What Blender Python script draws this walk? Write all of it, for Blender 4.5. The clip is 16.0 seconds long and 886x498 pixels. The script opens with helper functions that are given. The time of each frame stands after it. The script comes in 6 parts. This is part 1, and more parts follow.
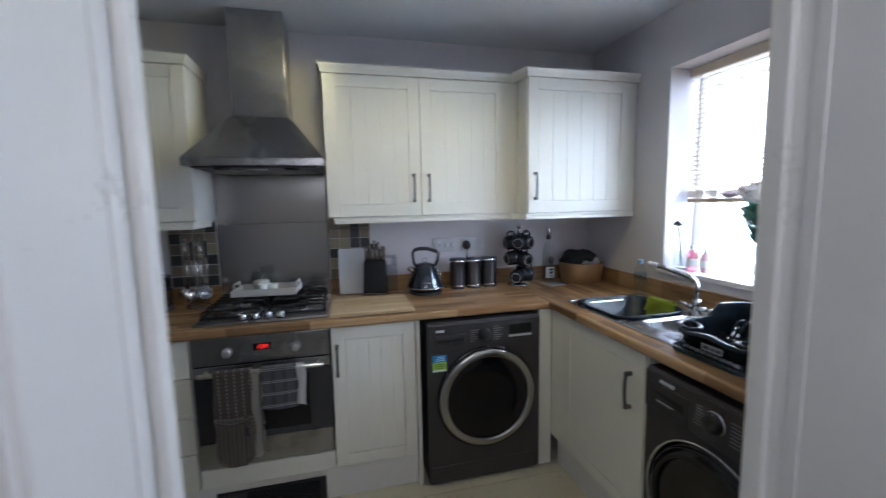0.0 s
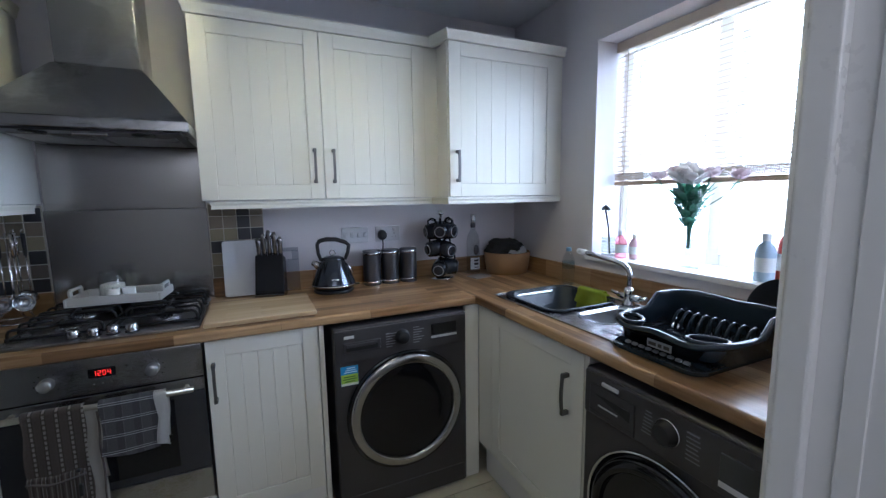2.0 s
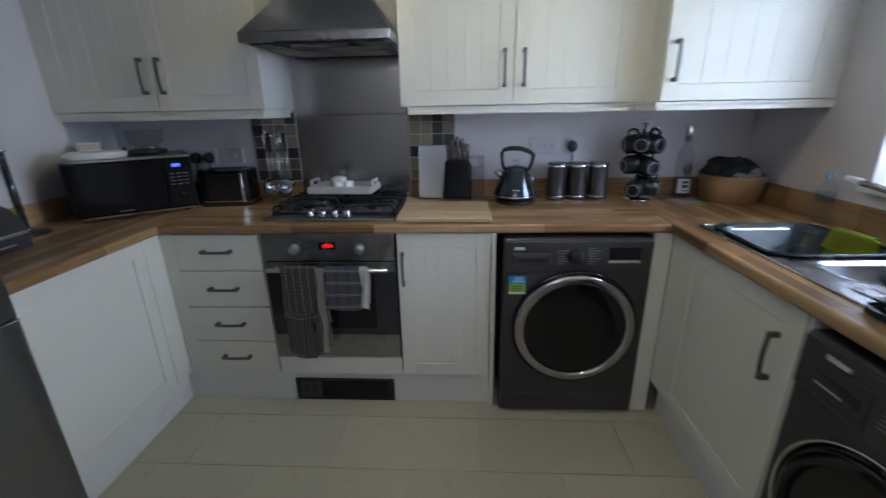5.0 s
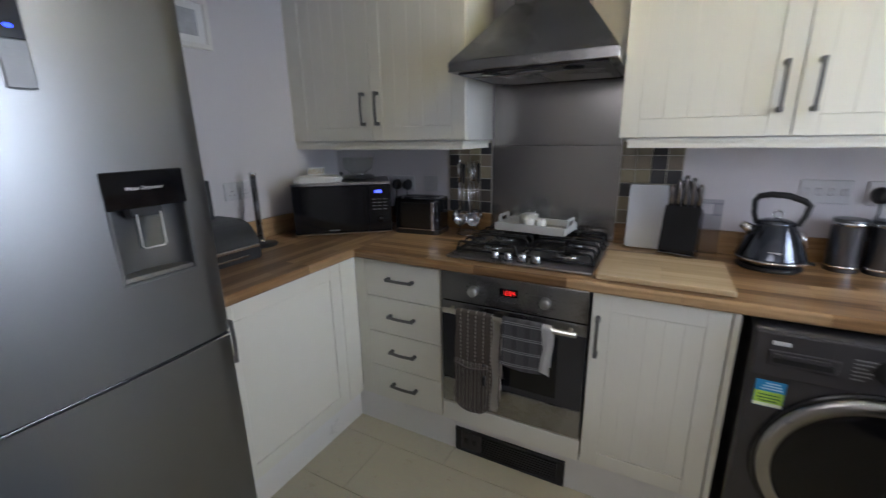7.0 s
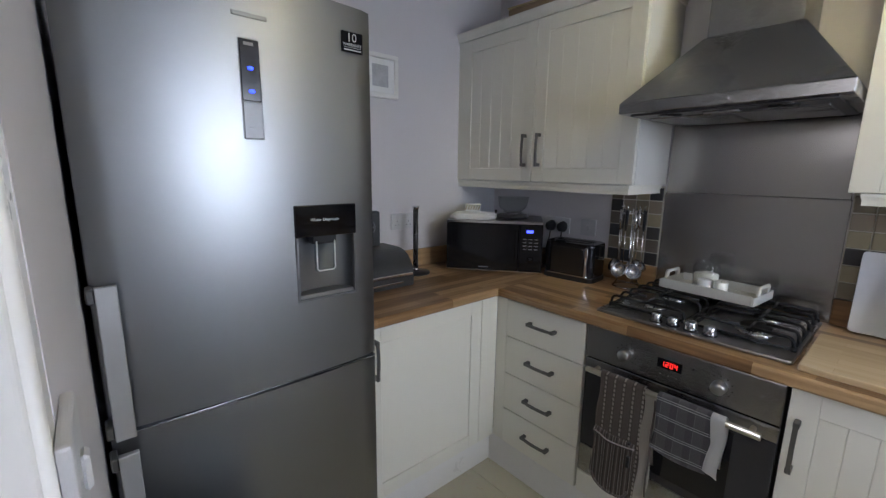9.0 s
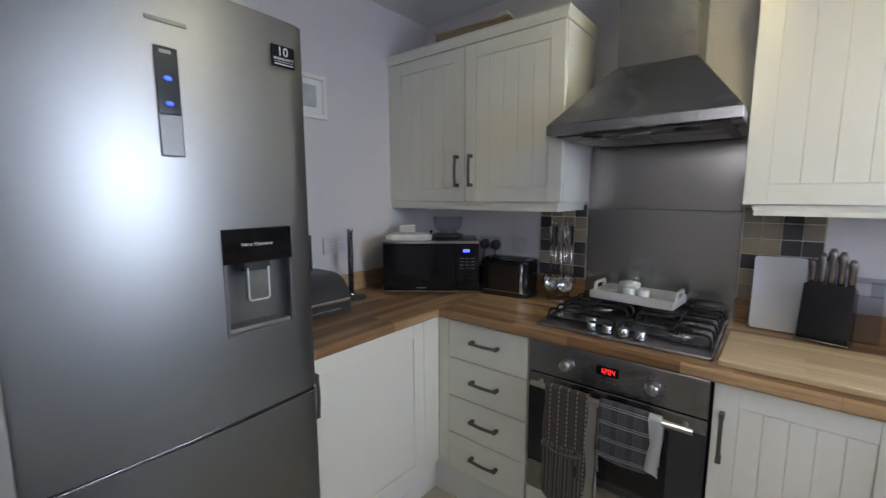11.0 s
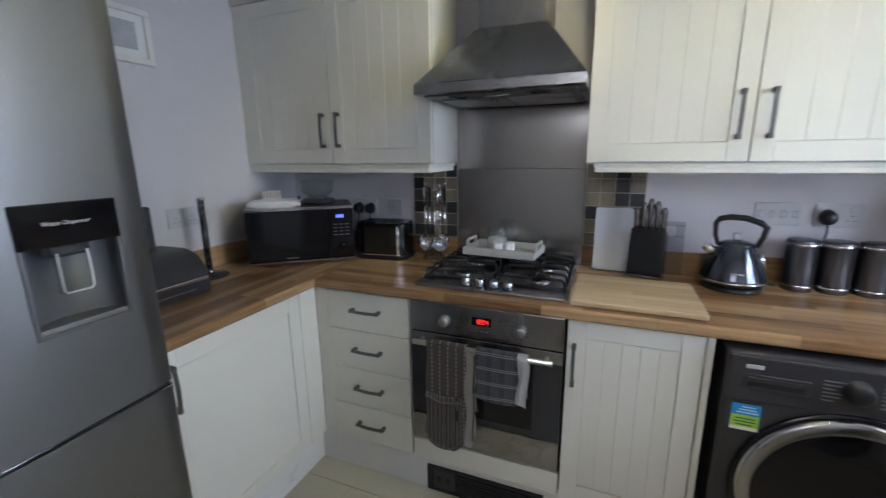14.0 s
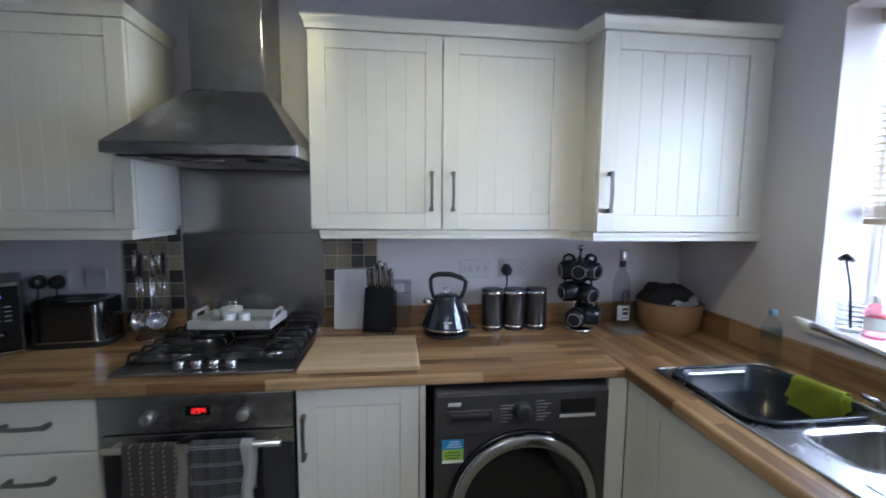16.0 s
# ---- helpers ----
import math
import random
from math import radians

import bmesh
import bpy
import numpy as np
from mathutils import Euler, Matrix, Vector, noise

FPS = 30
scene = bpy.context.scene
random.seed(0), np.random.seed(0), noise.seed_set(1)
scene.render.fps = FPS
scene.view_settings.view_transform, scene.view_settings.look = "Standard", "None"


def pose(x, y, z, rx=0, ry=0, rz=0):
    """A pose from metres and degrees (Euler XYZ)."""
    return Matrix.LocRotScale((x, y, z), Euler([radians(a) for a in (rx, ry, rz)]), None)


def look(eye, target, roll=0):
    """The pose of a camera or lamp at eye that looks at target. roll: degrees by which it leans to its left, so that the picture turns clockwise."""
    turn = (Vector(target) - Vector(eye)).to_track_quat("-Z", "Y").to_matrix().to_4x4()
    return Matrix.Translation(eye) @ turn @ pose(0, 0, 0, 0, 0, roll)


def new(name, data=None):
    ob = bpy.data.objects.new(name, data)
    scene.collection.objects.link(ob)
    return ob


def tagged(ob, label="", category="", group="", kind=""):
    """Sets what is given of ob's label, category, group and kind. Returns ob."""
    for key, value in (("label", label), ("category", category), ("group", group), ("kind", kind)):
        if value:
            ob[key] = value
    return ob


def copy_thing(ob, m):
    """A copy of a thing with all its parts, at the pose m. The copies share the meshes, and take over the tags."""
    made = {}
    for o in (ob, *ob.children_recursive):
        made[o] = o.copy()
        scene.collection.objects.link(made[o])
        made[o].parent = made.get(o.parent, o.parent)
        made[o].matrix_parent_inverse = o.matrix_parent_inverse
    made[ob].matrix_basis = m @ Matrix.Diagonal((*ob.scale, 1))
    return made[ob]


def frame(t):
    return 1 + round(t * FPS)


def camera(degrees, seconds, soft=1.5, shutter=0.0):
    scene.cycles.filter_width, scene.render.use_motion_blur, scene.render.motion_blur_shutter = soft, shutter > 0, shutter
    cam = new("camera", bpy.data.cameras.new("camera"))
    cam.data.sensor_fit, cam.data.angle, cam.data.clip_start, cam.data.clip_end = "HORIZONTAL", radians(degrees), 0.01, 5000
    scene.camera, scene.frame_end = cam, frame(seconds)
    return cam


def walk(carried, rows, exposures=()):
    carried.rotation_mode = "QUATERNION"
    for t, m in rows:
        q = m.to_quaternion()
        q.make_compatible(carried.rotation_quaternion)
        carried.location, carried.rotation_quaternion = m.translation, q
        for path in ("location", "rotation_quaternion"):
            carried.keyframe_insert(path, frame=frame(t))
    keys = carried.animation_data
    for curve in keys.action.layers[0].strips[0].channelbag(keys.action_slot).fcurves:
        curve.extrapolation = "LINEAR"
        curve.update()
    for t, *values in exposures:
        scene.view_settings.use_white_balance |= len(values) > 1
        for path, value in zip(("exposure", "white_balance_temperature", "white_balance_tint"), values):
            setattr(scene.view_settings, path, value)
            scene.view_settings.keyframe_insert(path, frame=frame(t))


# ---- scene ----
cam = camera(94.1, 16.0, soft=1.3, shutter=0.5)
PATH = [
    (0, (0.666, -2.583, 1.457), (1.153, -0.657, 1.23), -1.1),
    (0.5, (0.757, -2.55, 1.457), (1.44, -0.683, 1.242), -0.7),
    (1, (0.761, -2.432, 1.442), (1.503, -0.584, 1.253), -0.5),
    (1.5, (0.785, -2.334, 1.397), (1.551, -0.496, 1.207), -0.9),
    (2, (0.803, -2.307, 1.396), (1.632, -0.505, 1.136), -0.9),
    (2.5, (0.872, -2.284, 1.403), (1.709, -0.485, 1.154), -1.1),
    (3, (0.952, -2.255, 1.397), (1.797, -0.455, 1.185), -0.8),
    (3.5, (0.975, -2.248, 1.377), (1.729, -0.432, 1.012), -1.0),
    (4, (0.944, -2.292, 1.381), (1.418, -0.423, 0.851), -1.0),
    (4.5, (0.928, -2.323, 1.377), (1.047, -0.434, 0.73), -1.2),
    (5, (0.903, -2.285, 1.371), (0.799, -0.393, 0.729), -1.1),
    (5.2, (0.861, -2.251, 1.382), (0.649, -0.358, 0.773), -0.9),
    (7.3, (0.774, -1.999, 1.405), (-0.335, -0.409, 0.912), -0.8),
    (7.5, (0.77, -1.978, 1.408), (-0.495, -0.507, 0.921), -0.7),
    (8, (0.764, -1.958, 1.419), (-0.725, -0.713, 0.936), -0.4),
    (8.5, (0.767, -1.962, 1.423), (-0.75, -0.734, 0.987), -0.2),
    (8.7, (0.767, -1.972, 1.428), (-0.743, -0.724, 1.026), 0.4),
    (10.8, (0.73, -2.017, 1.437), (-0.575, -0.526, 1.168), -0.7),
    (11, (0.714, -2.002, 1.418), (-0.536, -0.463, 1.158), -0.1),
    (11.5, (0.694, -2.013, 1.413), (-0.401, -0.362, 1.139), -0.3),
    (12, (0.674, -2.009, 1.412), (-0.327, -0.303, 1.115), -0.4),
    (12.5, (0.669, -2.005, 1.418), (-0.269, -0.266, 1.112), -0.5),
    (13, (0.656, -1.985, 1.425), (-0.243, -0.237, 1.058), -0.5),
    (13.5, (0.66, -1.979, 1.413), (-0.189, -0.221, 0.98), -0.7),
    (14, (0.707, -1.975, 1.419), (-0.023, -0.167, 0.975), -0.7),
    (14.5, (0.74, -1.986, 1.433), (0.302, -0.079, 1.019), -0.7),
    (15, (0.781, -1.998, 1.433), (0.614, -0.033, 1.102), -0.6),
    (15.5, (0.866, -1.965, 1.457), (0.933, 0.009, 1.144), -0.3),
    (16, (0.94, -1.951, 1.475), (1.166, 0.025, 1.273), 0.5),
]
walk(cam, [(t, look(eye, target, roll)) for t, eye, target, roll in PATH],
     exposures=[(0.0, 0.19, 5420, 14), (1.5, 0.14, 5180, 14), (3.0, 0.09, 5150, 14), (4.5, 0.07, 5250, 13), (5.2, 0.12, 5380, 13), (7.5, 0.35, 5850, 16), (12.5, 0.52, 5750, 16), (14.5, 0.51, 5480, 14), (15.5, 0.38, 5300, 14), (16.0, 0.27, 5300, 14)])

# ---- light ----
world = bpy.data.worlds.new("sky")
scene.world = world
world.use_nodes = True
_nt = world.node_tree
_sky = _nt.nodes.new("ShaderNodeTexSky")
_sky.sky_type, _sky.sun_disc = "NISHITA", False
_sky.sun_elevation, _sky.sun_rotation = radians(42), radians(200)
_nt.links.new(_sky.outputs["Color"], _nt.nodes["Background"].inputs["Color"])
_nt.nodes["Background"].inputs["Strength"].default_value = 0.12
sun_data = bpy.data.lights.new("sun", "SUN")
sun_data.energy, sun_data.angle, sun_data.color = 2.5, radians(0.5), (1, 0.95, 0.88)
sun = new("sun", sun_data)
sun.matrix_world = look((-3, -6, 8), (0, 0, 0))


def area_lamp(name, m, sx, sy, watts, colour):
    d = bpy.data.lights.new(name, "AREA")
    d.shape, d.size, d.size_y, d.energy, d.color = "RECTANGLE", sx, sy, watts, colour
    ob = new(name, d)
    ob.matrix_world = m
    return ob


# daylight in the window opening, facing into the room
area_lamp("window_daylight", look((2.575, -1.2, 1.6), (0, -1.2, 1.6)), 0.96, 1.0, 18.0, (0.76, 0.88, 1.0))


def spot_lamp(name, eye, target, watts, degrees):
    d = bpy.data.lights.new(name, "SPOT")
    d.energy, d.color, d.spot_size, d.spot_blend, d.shadow_soft_size = watts, (1.0, 0.84, 0.40), radians(degrees), 0.7, 0.035
    new(name, d).matrix_world = look(eye, target)


# two heads of the ceiling spotlight bar
spot_lamp("alcove_spot", (0.69, -0.78, 2.325), (0.05, -0.05, 1.75), 8, 85)
spot_lamp("room_spot", (1.25, -1.05, 2.325), (0.95, -1.1, 0.2), 12, 165)
# added fill lamp in the hall, without a visible source, to brighten the fronts
area_lamp("hall_fill", look((0.75, -3.15, 2.1), (0.95, -1.0, 0.4)), 0.9, 0.9, 7.5, (1.0, 0.94, 0.86))

# ---- materials ----
def mat(name, colour, rough=0.5, metal=0.0, var=0.08, scale=6.0, bump=0.04, grain=90.0, coat=0.0, stretch=None, ior=1.5):
    """A surface with stains at a large scale and grain at a small one."""
    m = bpy.data.materials.new(name)
    m.use_nodes = True
    nt = m.node_tree
    b = nt.nodes["Principled BSDF"]
    b.inputs["Metallic"].default_value = metal
    b.inputs["Coat Weight"].default_value = coat
    b.inputs["IOR"].default_value = ior
    tc = nt.nodes.new("ShaderNodeTexCoord")
    mp = nt.nodes.new("ShaderNodeMapping")
    if stretch:
        mp.inputs["Scale"].default_value = stretch
    nt.links.new(tc.outputs["Object"], mp.inputs["Vector"])
    big = nt.nodes.new("ShaderNodeTexNoise")
    big.inputs["Scale"].default_value, big.inputs["Detail"].default_value = scale, 5
    nt.links.new(tc.outputs["Object"], big.inputs["Vector"])
    fine = nt.nodes.new("ShaderNodeTexNoise")
    fine.inputs["Scale"].default_value, fine.inputs["Detail"].default_value = grain, 3
    nt.links.new(mp.outputs["Vector"], fine.inputs["Vector"])
    both = nt.nodes.new("ShaderNodeMath")
    both.operation = "ADD"
    nt.links.new(big.outputs["Fac"], both.inputs[0])
    half = nt.nodes.new("ShaderNodeMath")
    half.operation = "MULTIPLY_ADD"
    half.inputs[1].default_value, half.inputs[2].default_value = 0.5, -0.25
    nt.links.new(fine.outputs["Fac"], half.inputs[0])
    nt.links.new(half.outputs[0], both.inputs[1])
    ramp = nt.nodes.new("ShaderNodeMix")
    ramp.data_type = "RGBA"
    lo = [max(0, c * (1 - var)) for c in colour]
    hi = [min(1, c * (1 + var)) for c in colour]
    ramp.inputs[6].default_value, ramp.inputs[7].default_value = (*lo, 1), (*hi, 1)
    nt.links.new(both.outputs[0], ramp.inputs[0])
    nt.links.new(ramp.outputs[2], b.inputs["Base Color"])
    rr = nt.nodes.new("ShaderNodeMapRange")
    rr.inputs["To Min"].default_value, rr.inputs["To Max"].default_value = max(0.02, rough - 0.07), min(1, rough + 0.07)
    nt.links.new(both.outputs[0], rr.inputs["Value"])
    nt.links.new(rr.outputs[0], b.inputs["Roughness"])
    if bump:
        bp = nt.nodes.new("ShaderNodeBump")
        bp.inputs["Strength"].default_value, bp.inputs["Distance"].default_value = bump, 0.002
        nt.links.new(fine.outputs["Fac"], bp.inputs["Height"])
        nt.links.new(bp.outputs["Normal"], b.inputs["Normal"])
    return m


def brushed(name, colour, rough, stretch, aniso=0.6, turn=0.0):
    m = mat(name, colour, rough, 1.0, 0.06, 3.0, 0.015, 60.0, stretch=stretch)
    b = m.node_tree.nodes["Principled BSDF"]
    b.inputs["Anisotropic"].default_value, b.inputs["Anisotropic Rotation"].default_value = aniso, turn
    tg = m.node_tree.nodes.new("ShaderNodeTangent")
    tg.direction_type, tg.axis = "RADIAL", "Z"
    m.node_tree.links.new(tg.outputs[0], b.inputs["Tangent"])
    return m


def glass(name, colour=(1, 1, 1), rough=0.02, ior=1.45):
    """Thin clear glass or plastic: tinted see-through with a Fresnel gloss."""
    m = bpy.data.materials.new(name)
    m.use_nodes = True
    nt = m.node_tree
    nt.nodes.remove(nt.nodes["Principled BSDF"])
    tr = nt.nodes.new("ShaderNodeBsdfTransparent")
    tr.inputs["Color"].default_value = (*[c * 0.97 for c in colour], 1)
    gl_ = nt.nodes.new("ShaderNodeBsdfGlossy")
    gl_.inputs["Roughness"].default_value = rough
    lw = nt.nodes.new("ShaderNodeLayerWeight")
    lw.inputs["Blend"].default_value = 0.5
    pw = nt.nodes.new("ShaderNodeMath")
    pw.operation, pw.inputs[1].default_value = "POWER", 4.0
    nt.links.new(lw.outputs["Facing"], pw.inputs[0])
    fr_ = nt.nodes.new("ShaderNodeMath")
    fr_.operation, fr_.inputs[1].default_value, fr_.inputs[2].default_value = "MULTIPLY_ADD", 0.6, 0.035
    nt.links.new(pw.outputs[0], fr_.inputs[0])
    mx = nt.nodes.new("ShaderNodeMixShader")
    nt.links.new(fr_.outputs[0], mx.inputs[0])
    nt.links.new(tr.outputs[0], mx.inputs[1])
    nt.links.new(gl_.outputs[0], mx.inputs[2])
    nt.links.new(mx.outputs[0], nt.nodes["Material Output"].inputs["Surface"])
    return m


def glow(name, colour, strength):
    m = bpy.data.materials.new(name)
    m.use_nodes = True
    b = m.node_tree.nodes["Principled BSDF"]
    b.inputs["Base Color"].default_value = (*colour, 1)
    b.inputs["Emission Color"].default_value, b.inputs["Emission Strength"].default_value = (*colour, 1), strength
    return m


def stave_wood(name, along, tones, rough=0.32):
    """Block-pattern worktop: short staves lying along x or y, each with its own tone and grain."""
    m = bpy.data.materials.new(name)
    m.use_nodes = True
    nt = m.node_tree
    b = nt.nodes["Principled BSDF"]
    tc = nt.nodes.new("ShaderNodeTexCoord")
    mp = nt.nodes.new("ShaderNodeMapping")
    if along == "y":
        mp.inputs["Rotation"].default_value = (0, 0, radians(90))
    nt.links.new(tc.outputs["Object"], mp.inputs["Vector"])
    br = nt.nodes.new("ShaderNodeTexBrick")
    br.offset, br.offset_frequency, br.squash = 0.37, 2, 1.0
    br.inputs["Scale"].default_value = 1.0
    br.inputs["Brick Width"].default_value, br.inputs["Row Height"].default_value = 0.36, 0.043
    br.inputs["Mortar Size"].default_value, br.inputs["Bias"].default_value = 0.0006, 0.0
    br.inputs["Color1"].default_value, br.inputs["Color2"].default_value, br.inputs["Mortar"].default_value = (0, 0, 0, 1), (1, 1, 1, 1), (0.2, 0.2, 0.2, 1)
    nt.links.new(mp.outputs[0], br.inputs["Vector"])
    st = nt.nodes.new("ShaderNodeMapping")
    st.inputs["Scale"].default_value = (2.2, 38, 38)
    nt.links.new(mp.outputs[0], st.inputs["Vector"])
    gr = nt.nodes.new("ShaderNodeTexNoise")
    gr.inputs["Scale"].default_value, gr.inputs["Detail"].default_value, gr.inputs["Distortion"].default_value = 1.6, 6, 0.6
    nt.links.new(st.outputs[0], gr.inputs["Vector"])
    big = nt.nodes.new("ShaderNodeTexNoise")
    big.inputs["Scale"].default_value = 2.5
    nt.links.new(mp.outputs[0], big.inputs["Vector"])
    f = nt.nodes.new("ShaderNodeMath")
    f.operation, f.inputs[1].default_value = "MULTIPLY", 0.5
    nt.links.new(br.outputs["Color"], f.inputs[0])
    g = nt.nodes.new("ShaderNodeMath")
    g.operation, g.inputs[1].default_value = "MULTIPLY_ADD", 0.62
    nt.links.new(gr.outputs["Fac"], g.inputs[0])
    nt.links.new(f.outputs[0], g.inputs[2])
    h = nt.nodes.new("ShaderNodeMath")
    h.operation, h.inputs[1].default_value = "MULTIPLY_ADD", 0.25
    nt.links.new(big.outputs["Fac"], h.inputs[0])
    nt.links.new(g.outputs[0], h.inputs[2])
    ramp = nt.nodes.new("ShaderNodeValToRGB")
    ramp.color_ramp.elements[0].position, ramp.color_ramp.elements[0].color = 0.3, (*tones[0], 1)
    ramp.color_ramp.elements[1].position, ramp.color_ramp.elements[1].color = 1.0, (*tones[2], 1)
    ramp.color_ramp.elements.new(0.62).color = (*tones[1], 1)
    nt.links.new(h.outputs[0], ramp.inputs["Fac"])
    nt.links.new(ramp.outputs["Color"], b.inputs["Base Color"])
    b.inputs["Roughness"].default_value = rough
    bp = nt.nodes.new("ShaderNodeBump")
    bp.inputs["Strength"].default_value, bp.inputs["Distance"].default_value = 0.06, 0.001
    nt.links.new(gr.outputs["Fac"], bp.inputs["Height"])
    nt.links.new(bp.outputs["Normal"], b.inputs["Normal"])
    return m


def piece_mat(name, tones, rough, spread=1.0, bump=0.05):
    """Tiles that each take one of the tones by chance."""
    m = mat(name, tones[0], rough, 0, 0.1, 14, bump, 120)
    nt = m.node_tree
    b = nt.nodes["Principled BSDF"]
    oi = nt.nodes.new("ShaderNodeObjectInfo")
    ramp = nt.nodes.new("ShaderNodeValToRGB")
    ramp.color_ramp.interpolation = "CONSTANT"
    els = ramp.color_ramp.elements
    els[0].position, els[0].color = 0, (*tones[0], 1)
    els[1].position, els[1].color = 1 / len(tones), (*tones[1], 1)
    for i, c in enumerate(tones[2:]):
        els.new((i + 2) / len(tones)).color = (*c, 1)
    nt.links.new(oi.outputs["Random"], ramp.inputs["Fac"])
    ns = nt.nodes.new("ShaderNodeTexNoise")
    ns.inputs["Scale"].default_value, ns.inputs["Detail"].default_value = 25, 4
    mx = nt.nodes.new("ShaderNodeMix")
    mx.data_type, mx.blend_type = "RGBA", "OVERLAY"
    mx.inputs[0].default_value = 0.25 * spread
    nt.links.new(ramp.outputs["Color"], mx.inputs[6])
    nt.links.new(ns.outputs["Color"], mx.inputs[7])
    nt.links.new(mx.outputs[2], b.inputs["Base Color"])
    return m


WALL = mat("wall_paint", (0.66, 0.635, 0.655), 0.75, var=0.03, scale=2.0, bump=0.12, grain=260)
CEIL = mat("ceiling_paint", (0.74, 0.75, 0.77), 0.85, var=0.03, scale=2.0, bump=0.1, grain=200)
GLOSS = mat("white_gloss_paint", (0.78, 0.765, 0.74), 0.3, var=0.03, bump=0.05, grain=60)
CREAM = mat("cream_door_foil", (0.775, 0.755, 0.675), 0.42, var=0.02, scale=3.0, bump=0.05, grain=70, stretch=(9, 9, 0.7))
CARCASS = mat("cream_board", (0.74, 0.73, 0.68), 0.45, var=0.03)
PEWTER = mat("pewter_metal", (0.17, 0.165, 0.16), 0.38, 0.85, 0.15, 30, 0.1, 200)
STEEL_H = brushed("brushed_steel_across", (0.35, 0.345, 0.345), 0.28, (0.6, 30, 60))
STEEL_S = brushed("brushed_splashback_steel", (0.42, 0.405, 0.395), 0.24, (0.6, 60, 60))
STEEL_F = brushed("fridge_steel", (0.275, 0.278, 0.287), 0.37, (0.6, 0.6, 60), 0.28, 0.25)
CHROME = mat("chrome", (0.72, 0.72, 0.73), 0.12, 1.0, 0.05, 10, 0.01)
SINK = mat("sink_steel", (0.5, 0.51, 0.53), 0.26, 1.0, 0.08, 12, 0.05, 160)
GRAPHITE = mat("graphite_enamel", (0.07, 0.066, 0.07), 0.34, 0.45, 0.1, 6, 0.03, 240)
BLACK = mat("black_plastic", (0.014, 0.014, 0.016), 0.38, var=0.2, scale=20, bump=0.05, grain=300)
GLOSSBLACK = mat("black_glass", (0.008, 0.008, 0.01), 0.08, var=0.1, bump=0.0)
IRON = mat("cast_iron", (0.012, 0.012, 0.013), 0.5, 0.0, 0.2, 30, 0.3, 160)
IRON.node_tree.nodes["Principled BSDF"].inputs["Specular IOR Level"].default_value = 0.3
WHITE = mat("white_plastic", (0.8, 0.8, 0.79), 0.35, var=0.03)
WOOD_X = stave_wood("worktop_along_x", "x", ((0.078, 0.037, 0.015), (0.265, 0.150, 0.066), (0.50, 0.335, 0.175)))
WOOD_Y = stave_wood("worktop_along_y", "y", ((0.078, 0.037, 0.015), (0.265, 0.150, 0.066), (0.50, 0.335, 0.175)))
BOARDWOOD = stave_wood("pale_board_wood", "x", ((0.40, 0.28, 0.15), (0.52, 0.39, 0.23), (0.62, 0.49, 0.32)), 0.5)
GROUT = mat("pale_grout", (0.50, 0.47, 0.40), 0.85, bump=0.2)
MOSAIC = piece_mat("mosaic_glaze", [(0.035, 0.033, 0.034), (0.20, 0.17, 0.12), (0.11, 0.09, 0.07), (0.30, 0.26, 0.17), (0.05, 0.05, 0.055), (0.24, 0.20, 0.15), (0.15, 0.13, 0.11)], 0.3)
FLOORTILE = piece_mat("floor_porcelain", [(0.50, 0.46, 0.345), (0.53, 0.49, 0.37), (0.51, 0.47, 0.355), (0.52, 0.475, 0.35)], 0.3, 0.3, 0.03)
UPVC = mat("white_upvc", (0.82, 0.83, 0.84), 0.3, var=0.02)
RAILWOOD = mat("tan_blind_rail", (0.46, 0.34, 0.22), 0.45, var=0.12, bump=0.08, stretch=(10, 0.5, 10))
BLINDWOOD = mat("pale_blind_slat", (0.58, 0.47, 0.35), 0.45, var=0.1, bump=0.05, stretch=(10, 0.5, 10))



def see_through(m, share, green=False):
    """Mixes translucency into m, so that a share of the light behind it comes through, scattered."""
    nt = m.node_tree
    b = nt.nodes["Principled BSDF"]
    tl = nt.nodes.new("ShaderNodeBsdfTranslucent")
    tl.inputs["Color"].default_value = (0.10, 0.34, 0.20, 1) if green else (0.9, 0.86, 0.8, 1)
    mx = nt.nodes.new("ShaderNodeMixShader")
    mx.inputs[0].default_value = share
    nt.links.new(b.outputs[0], mx.inputs[1])
    nt.links.new(tl.outputs[0], mx.inputs[2])
    nt.links.new(mx.outputs[0], nt.nodes["Material Output"].inputs["Surface"])


# solid frame made translucent so it glows, imitating the glare of the window
see_through(UPVC, 0.6)
see_through(BLINDWOOD, 0.16)


# ---- building blocks ----
def box(bm, x0, y0, z0, x1, y1, z1, bev=0.0, seg=1):
    vs = bmesh.ops.create_cube(bm, size=1.0)["verts"]
    for v in vs:
        v.co = Vector(((x0 + x1) / 2 + v.co.x * (x1 - x0), (y0 + y1) / 2 + v.co.y * (y1 - y0), (z0 + z1) / 2 + v.co.z * (z1 - z0)))
    if bev:
        es = list({e for v in vs for e in v.link_edges})
        bmesh.ops.bevel(bm, geom=es, offset=bev, segments=seg, affect="EDGES", clamp_overlap=True, profile=0.5)
    return bm


def one(*a, **k):
    return box(bmesh.new(), *a, **k)


